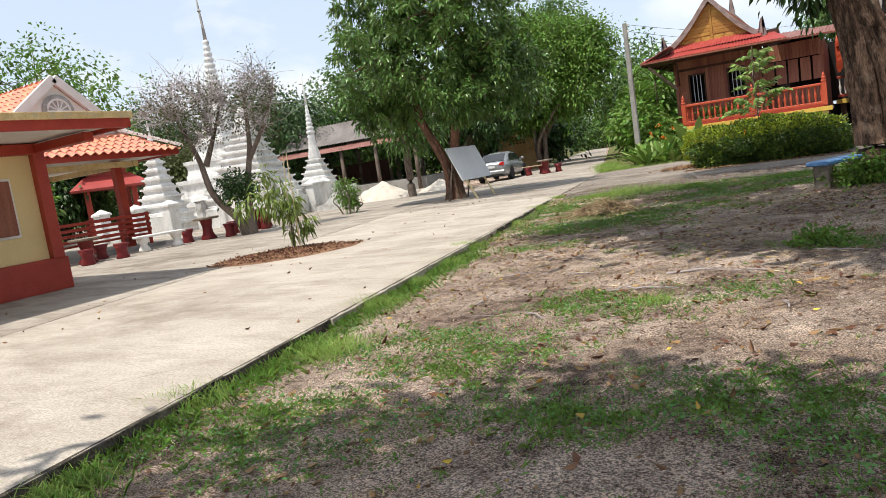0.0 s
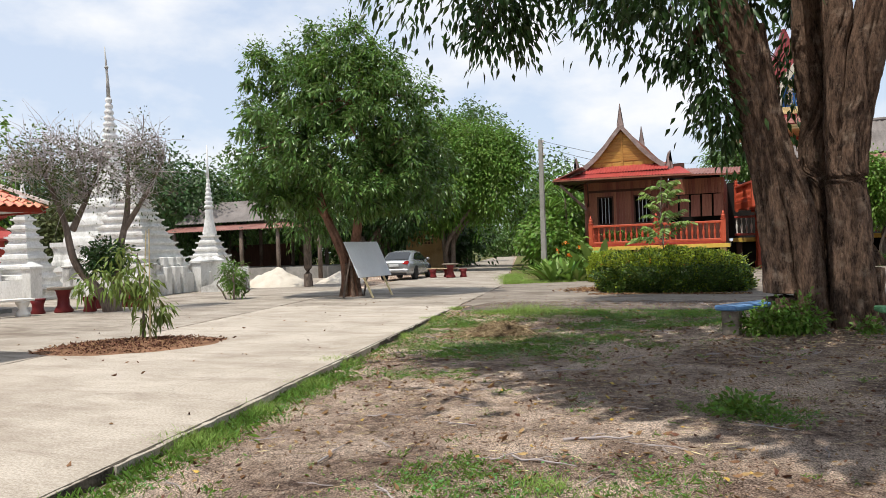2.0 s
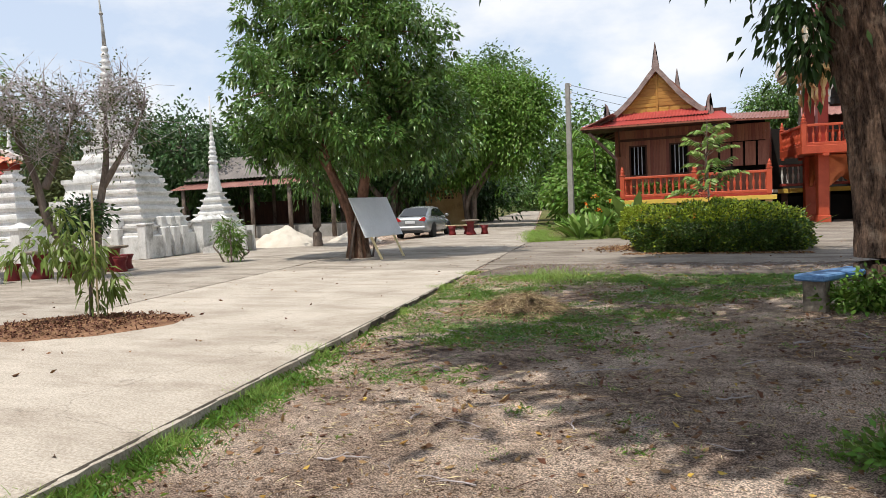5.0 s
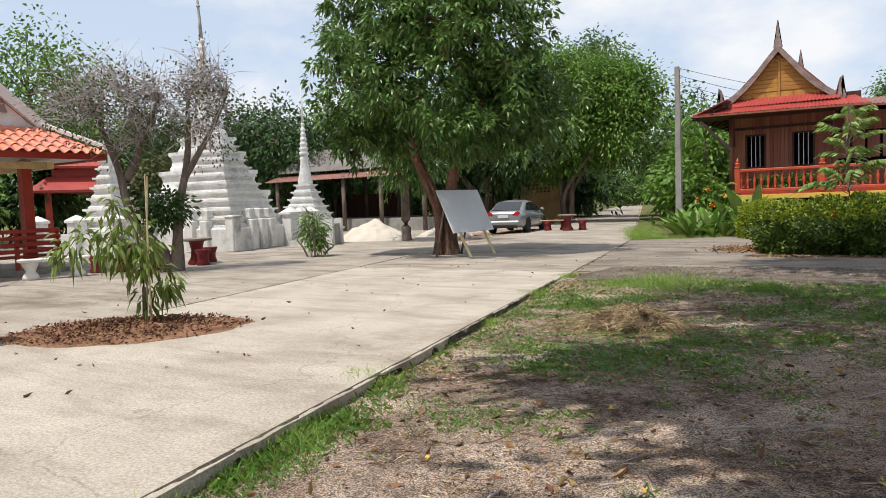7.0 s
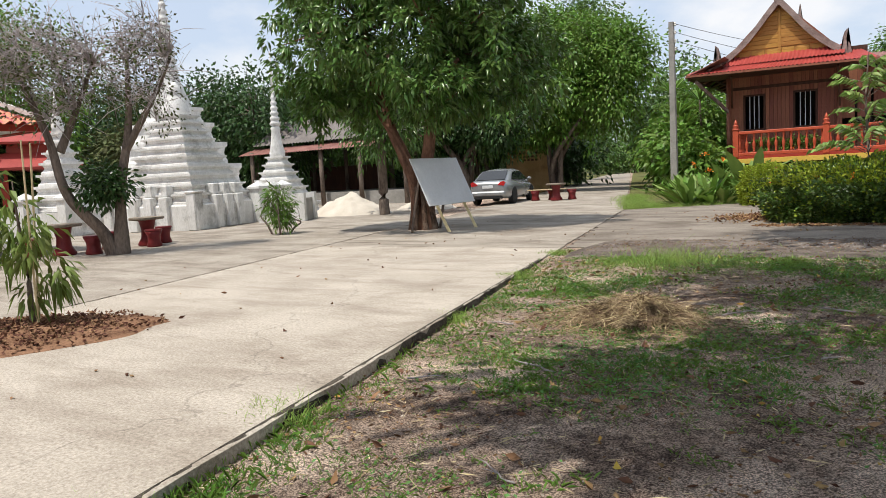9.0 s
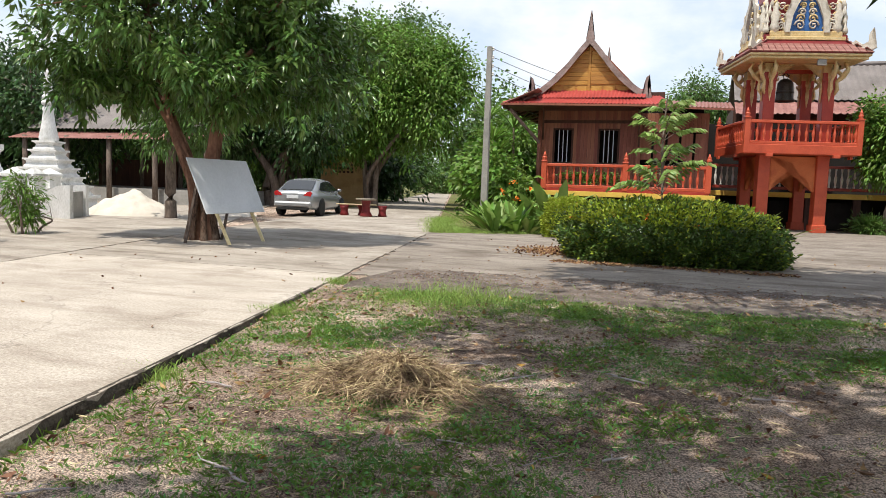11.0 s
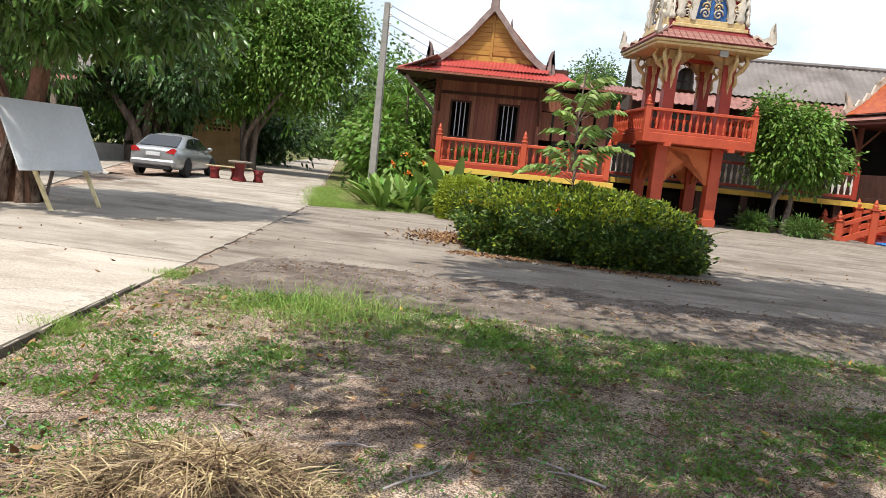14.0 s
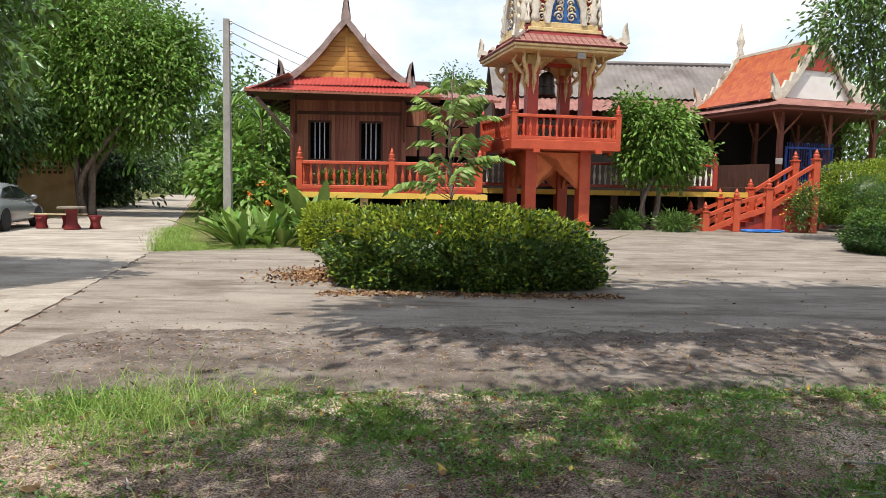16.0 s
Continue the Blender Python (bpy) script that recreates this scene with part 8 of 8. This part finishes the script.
pale = thing("pale_bench", "pale concrete bench with pierced round legs", "bench", (-18.7, 14.4, 0), 70)
part("seat", B((-0.75, 0.75, -0.2, 0.2, 0.42, 0.49), bevel=0.015), "off_white", pale)
for x in (-0.5, 0.5):
    part("leg", lathe([(0.2, 0), (0.17, 0.1), (0.1, 0.2), (0.17, 0.34), (0.2, 0.42)], 10, at=(x, 0, 0)), "off_white", pale, smooth=True)


# ---- benches round the old tree ----
def slab_bench(at, turn, paint, label, length=1.3):
    b = thing("slab_bench", label, "bench", at, turn, "benches round the old tree")
    part("seat", B((-length / 2, length / 2, -0.19, 0.19, 0.40, 0.48), bevel=0.02), paint, b)
    for x in (-length / 2 + 0.18, length / 2 - 0.18):
        part("leg", plate([(-0.14, 0), (0.14, 0), (0.1, 0.2), (0.15, 0.4), (-0.15, 0.4), (-0.1, 0.2)], 0.09, "x", x - 0.045), "stone", b)


slab_bench((-0.42, 14.0, -0.06), 58, "bench_blue", "faded blue concrete slab bench beside the old tree")
slab_bench((1.95, 13.35, -0.05), 8, "bench_green", "faded green concrete slab bench beside the old tree", 1.4)
slab_bench((2.3, 14.9, -0.03), 4, "bench_green", "faded green concrete slab bench beside the old tree", 1.4)
weeds = thing("tree_weeds", "leafy weeds round the foot of the old tree", "weeds", (0.0, 13.55, -0.04))
b, w, c, rng = crown_points([(0, 0, 0.2, 0.42, 0.22, 0.26), (0.35, 0, 0.25, 0.3, 0.2, 0.3), (-0.3, 0.05, 0.12, 0.3, 0.2, 0.14), (1.15, 0.1, 0.1, 0.2, 0.15, 0.14)], 150, 11, 0.07, 401, 0.1, 0.2)
leaf_mesh("leaves", b, w, 0.1, 0.05, "leaf_bright", weeds, 0.2, rng=rng)
weeds2 = thing("ground_weeds", "low leafy weed patch on bare soil", "weeds", (-0.45, 8.3, -0.07))
b, w, c, rng = crown_points([(0, 0, 0.03, 0.26, 0.22, 0.06)], 45, 8, 0.05, 402, -0.2, 0.1)
leaf_mesh("leaves", b, w, 0.08, 0.035, "leaf_bright", weeds2, 0.2, rng=rng)

# ---- mulch bed, sand heaps, hay ----
def heap(name, label, category, at, radius, height, material, seed, turn=0, rough=0.12):
    bm = bmesh.new()
    bmesh.ops.create_grid(bm, x_segments=40, y_segments=40, size=1.05)
    for v in bm.verts:
        r = math.hypot(v.co.x, v.co.y)
        edge = 1 + 0.16 * noise.noise((v.co.x * 2 + seed, v.co.y * 2, 0))
        q = max(0.0, 1 - r / edge)
        z = height * (q ** 0.85) * (1 + rough * 2 * noise.noise((v.co.x * 3, v.co.y * 3, seed))) + rough * height * 0.6 * noise.noise((v.co.x * 9, v.co.y * 9, seed)) * min(1, q * 6)
        v.co = Vector((v.co.x * radius[0], v.co.y * radius[1], z if q > 0 else -0.03))
    ob = part(name, bm, material, None, label, True)
    ob.matrix_basis = pose(*at, 0, 0, turn)
    return tagged(ob, label, category)


heap("sand_heap", "pale heap of building sand on the paving", "sand", (-20.6, 29.0, 0), (1.75, 1.4), 0.85, "sand", 3)
heap("sand_heap", "small grey-white gravel heap behind a tree", "sand", (-18.6, 31.5, 0), (1.3, 1.1), 0.55, "sand", 8)
heap("mulch_bed", "reddish leaf mulch bed round a sapling", "mulch", (-9.95, 10.5, -0.004), (1.5, 1.1), 0.09, "mulch", 5, 35, 0.3)
rng = np.random.default_rng(19)
n = 3000
p = rng.normal(size=(n, 2)) * 0.5
p = p[(p ** 2).sum(1) < 1.1]
ca, sa = math.cos(radians(35)), math.sin(radians(35))
q = np.stack([p[:, 0] * 1.45 * ca - p[:, 1] * 1.05 * sa - 9.95, p[:, 0] * 1.45 * sa + p[:, 1] * 1.05 * ca + 10.5], 1)
rr = np.sqrt((p ** 2).sum(1))
base = np.column_stack([q, 0.02 + 0.09 * np.clip(1 - rr, 0, 1)])
tagged(leaf_mesh("mulch_leaves", base, np.column_stack([rng.normal(size=(len(q), 2)), rng.normal(size=len(q)) * 0.3]), rng.uniform(0.03, 0.075, len(q)), 0.03, "mulch", None, -0.1, 0.25, rng=rng), "loose reddish dry leaves over the bed", "leaves", kind="stuff")
# mound core coloured dark for the shaded gaps between the stalks
heap("hay_mound", "low mound of raked dry grass", "hay", (-4.4, 13.25, -0.09), (0.46, 0.32), 0.13, "hay_core", 4, 10, 0.5)
for count, wide, long, lift, paint in ((1500, 0.50, (0.10, 0.28), 0.15, "hay"), (3000, 0.52, (0.10, 0.3), 0.16, "litter_straw"), (2200, 0.95, (0.06, 0.24), 0.0, "litter_straw"), (250, 0.5, (0.1, 0.26), 0.18, "straw")):
    ang, rr = rng.uniform(0, 2 * math.pi, count), rng.random(count) ** 0.55
    lump = np.array([noise.noise((math.cos(q) * r * 2.6, math.sin(q) * r * 2.6, 5)) for q, r in zip(ang, rr)])
    p = np.stack([rr * np.cos(ang) * wide, rr * np.sin(ang) * wide * 0.68], 1) * (1 + 0.35 * lump[:, None]) + np.array((-4.4, 13.25))
    p += rng.normal(size=p.shape) * 0.05
    base = np.column_stack([p, on_soil(p) + 0.01 + lift * np.clip(1.05 - rr, 0, 1) ** 0.7 * (1 + 0.9 * lump) + 0.05 * rng.random(count) * (lift > 0)])
    ways = np.column_stack([rng.normal(size=(count, 2)), rng.normal(size=count) * 0.22 * (lift > 0) + 0.16 * (lift > 0)])
    tagged(arc_mesh("hay_stalks", base, ways, rng.uniform(*long, count), 0.0068, paint, 0.35 if lift else 0.0, rng, 0.35), "tangled dry grass stalks over the mound", "hay", kind="stuff")
n = 1500
p = rng.normal(size=(n, 2)) * np.array((0.45, 0.5)) + np.array((-4.85, 24.3))
base = np.column_stack([p, np.full(n, 0.012) + 0.03 * rng.random(n)])
tagged(leaf_mesh("hedge_litter", base, np.column_stack([rng.normal(size=(n, 2)), rng.normal(size=n) * 0.3]), rng.uniform(0.04, 0.1, n), 0.045, "litter", None, -0.1, 0.25, rng=rng), "heap of dry leaves swept against the hedge", "leaves", kind="stuff")
p = np.stack([rng.uniform(-4.7, -0.4, 900), 22.3 + rng.normal(size=900) * 0.14], 1)
base = np.column_stack([p, np.full(900, 0.01)])
tagged(leaf_mesh("hedge_litter", base, np.column_stack([rng.normal(size=(900, 2)), rng.normal(size=900) * 0.2]), rng.uniform(0.03, 0.08, 900), 0.04, "litter", None, -0.1, 0.25, rng=rng), "dry leaves along the foot of the hedge", "leaves", kind="stuff")


# ---- fallen sticks ----
def stick(x, y, turn, length, seed, r=0.012):
    rnd_ = random.Random(seed)
    s = thing("fallen_stick", "dry crooked fallen stick on the soil", "stick", (x, y, soil_height(x, y) + 0.012), turn)
    pts = [(length * (i / 5 - 0.5), rnd_.uniform(-0.05, 0.05) * length, 0.012 * rnd_.random()) for i in range(6)]
    part("stem", tube(pts, [r, r, r * 0.9, r * 0.8, r * 0.6, r * 0.4], 6), "twig", s, smooth=True)
    part("side_twig", tube([pts[2], (pts[2][0] + 0.1 * length, pts[2][1] + 0.12 * length, 0.02), (pts[2][0] + 0.25 * length, pts[2][1] + 0.16 * length, 0.01)], [r * 0.6, r * 0.5, r * 0.3], 5), "twig", s, smooth=True)


stick(-1.5, 7.1, 25, 0.55, 1, 0.012)
stick(-1.75, 6.4, -8, 0.5, 2, 0.008)
stick(-3.55, 13.9, 55, 0.5, 3, 0.007)
rnd = random.Random(33)
for k in range(90):
    y = rnd.uniform(5.0, 16.5)
    stick(rnd.uniform(kerb_x(y) + 0.5, 2.5), y, rnd.uniform(0, 180), rnd.uniform(0.15, 0.5), 40 + k, rnd.uniform(0.003, 0.008))

# ---- distant red shrine behind the stupas ----
shrine = thing("red_shrine", "small red two-tiered shrine seen behind the stupas", "shrine", (-37.5, 26.0, 0), -30)
for x in (-1.8, 1.8):
    for y in (-1.2, 1.2):
        part("post", B((x - 0.15, x + 0.15, y - 0.15, y + 0.15, 0, 2.6)), "red", shrine)
part("lower_roof", lathe([(1, 2.6), (1.02, 2.72), (0.6, 3.4)], square=True), "tin_red", shrine).matrix_basis = Matrix.Diagonal((2.6, 2.0, 1, 1))
part("upper_wall", B((-1.4, 1.4, -1.0, 1.0, 3.3, 3.8)), "red", shrine)
part("upper_roof", lathe([(1, 3.8), (1.02, 3.9), (0.3, 4.7)], square=True), "tin_red", shrine).matrix_basis = Matrix.Diagonal((2.0, 1.5, 1, 1))
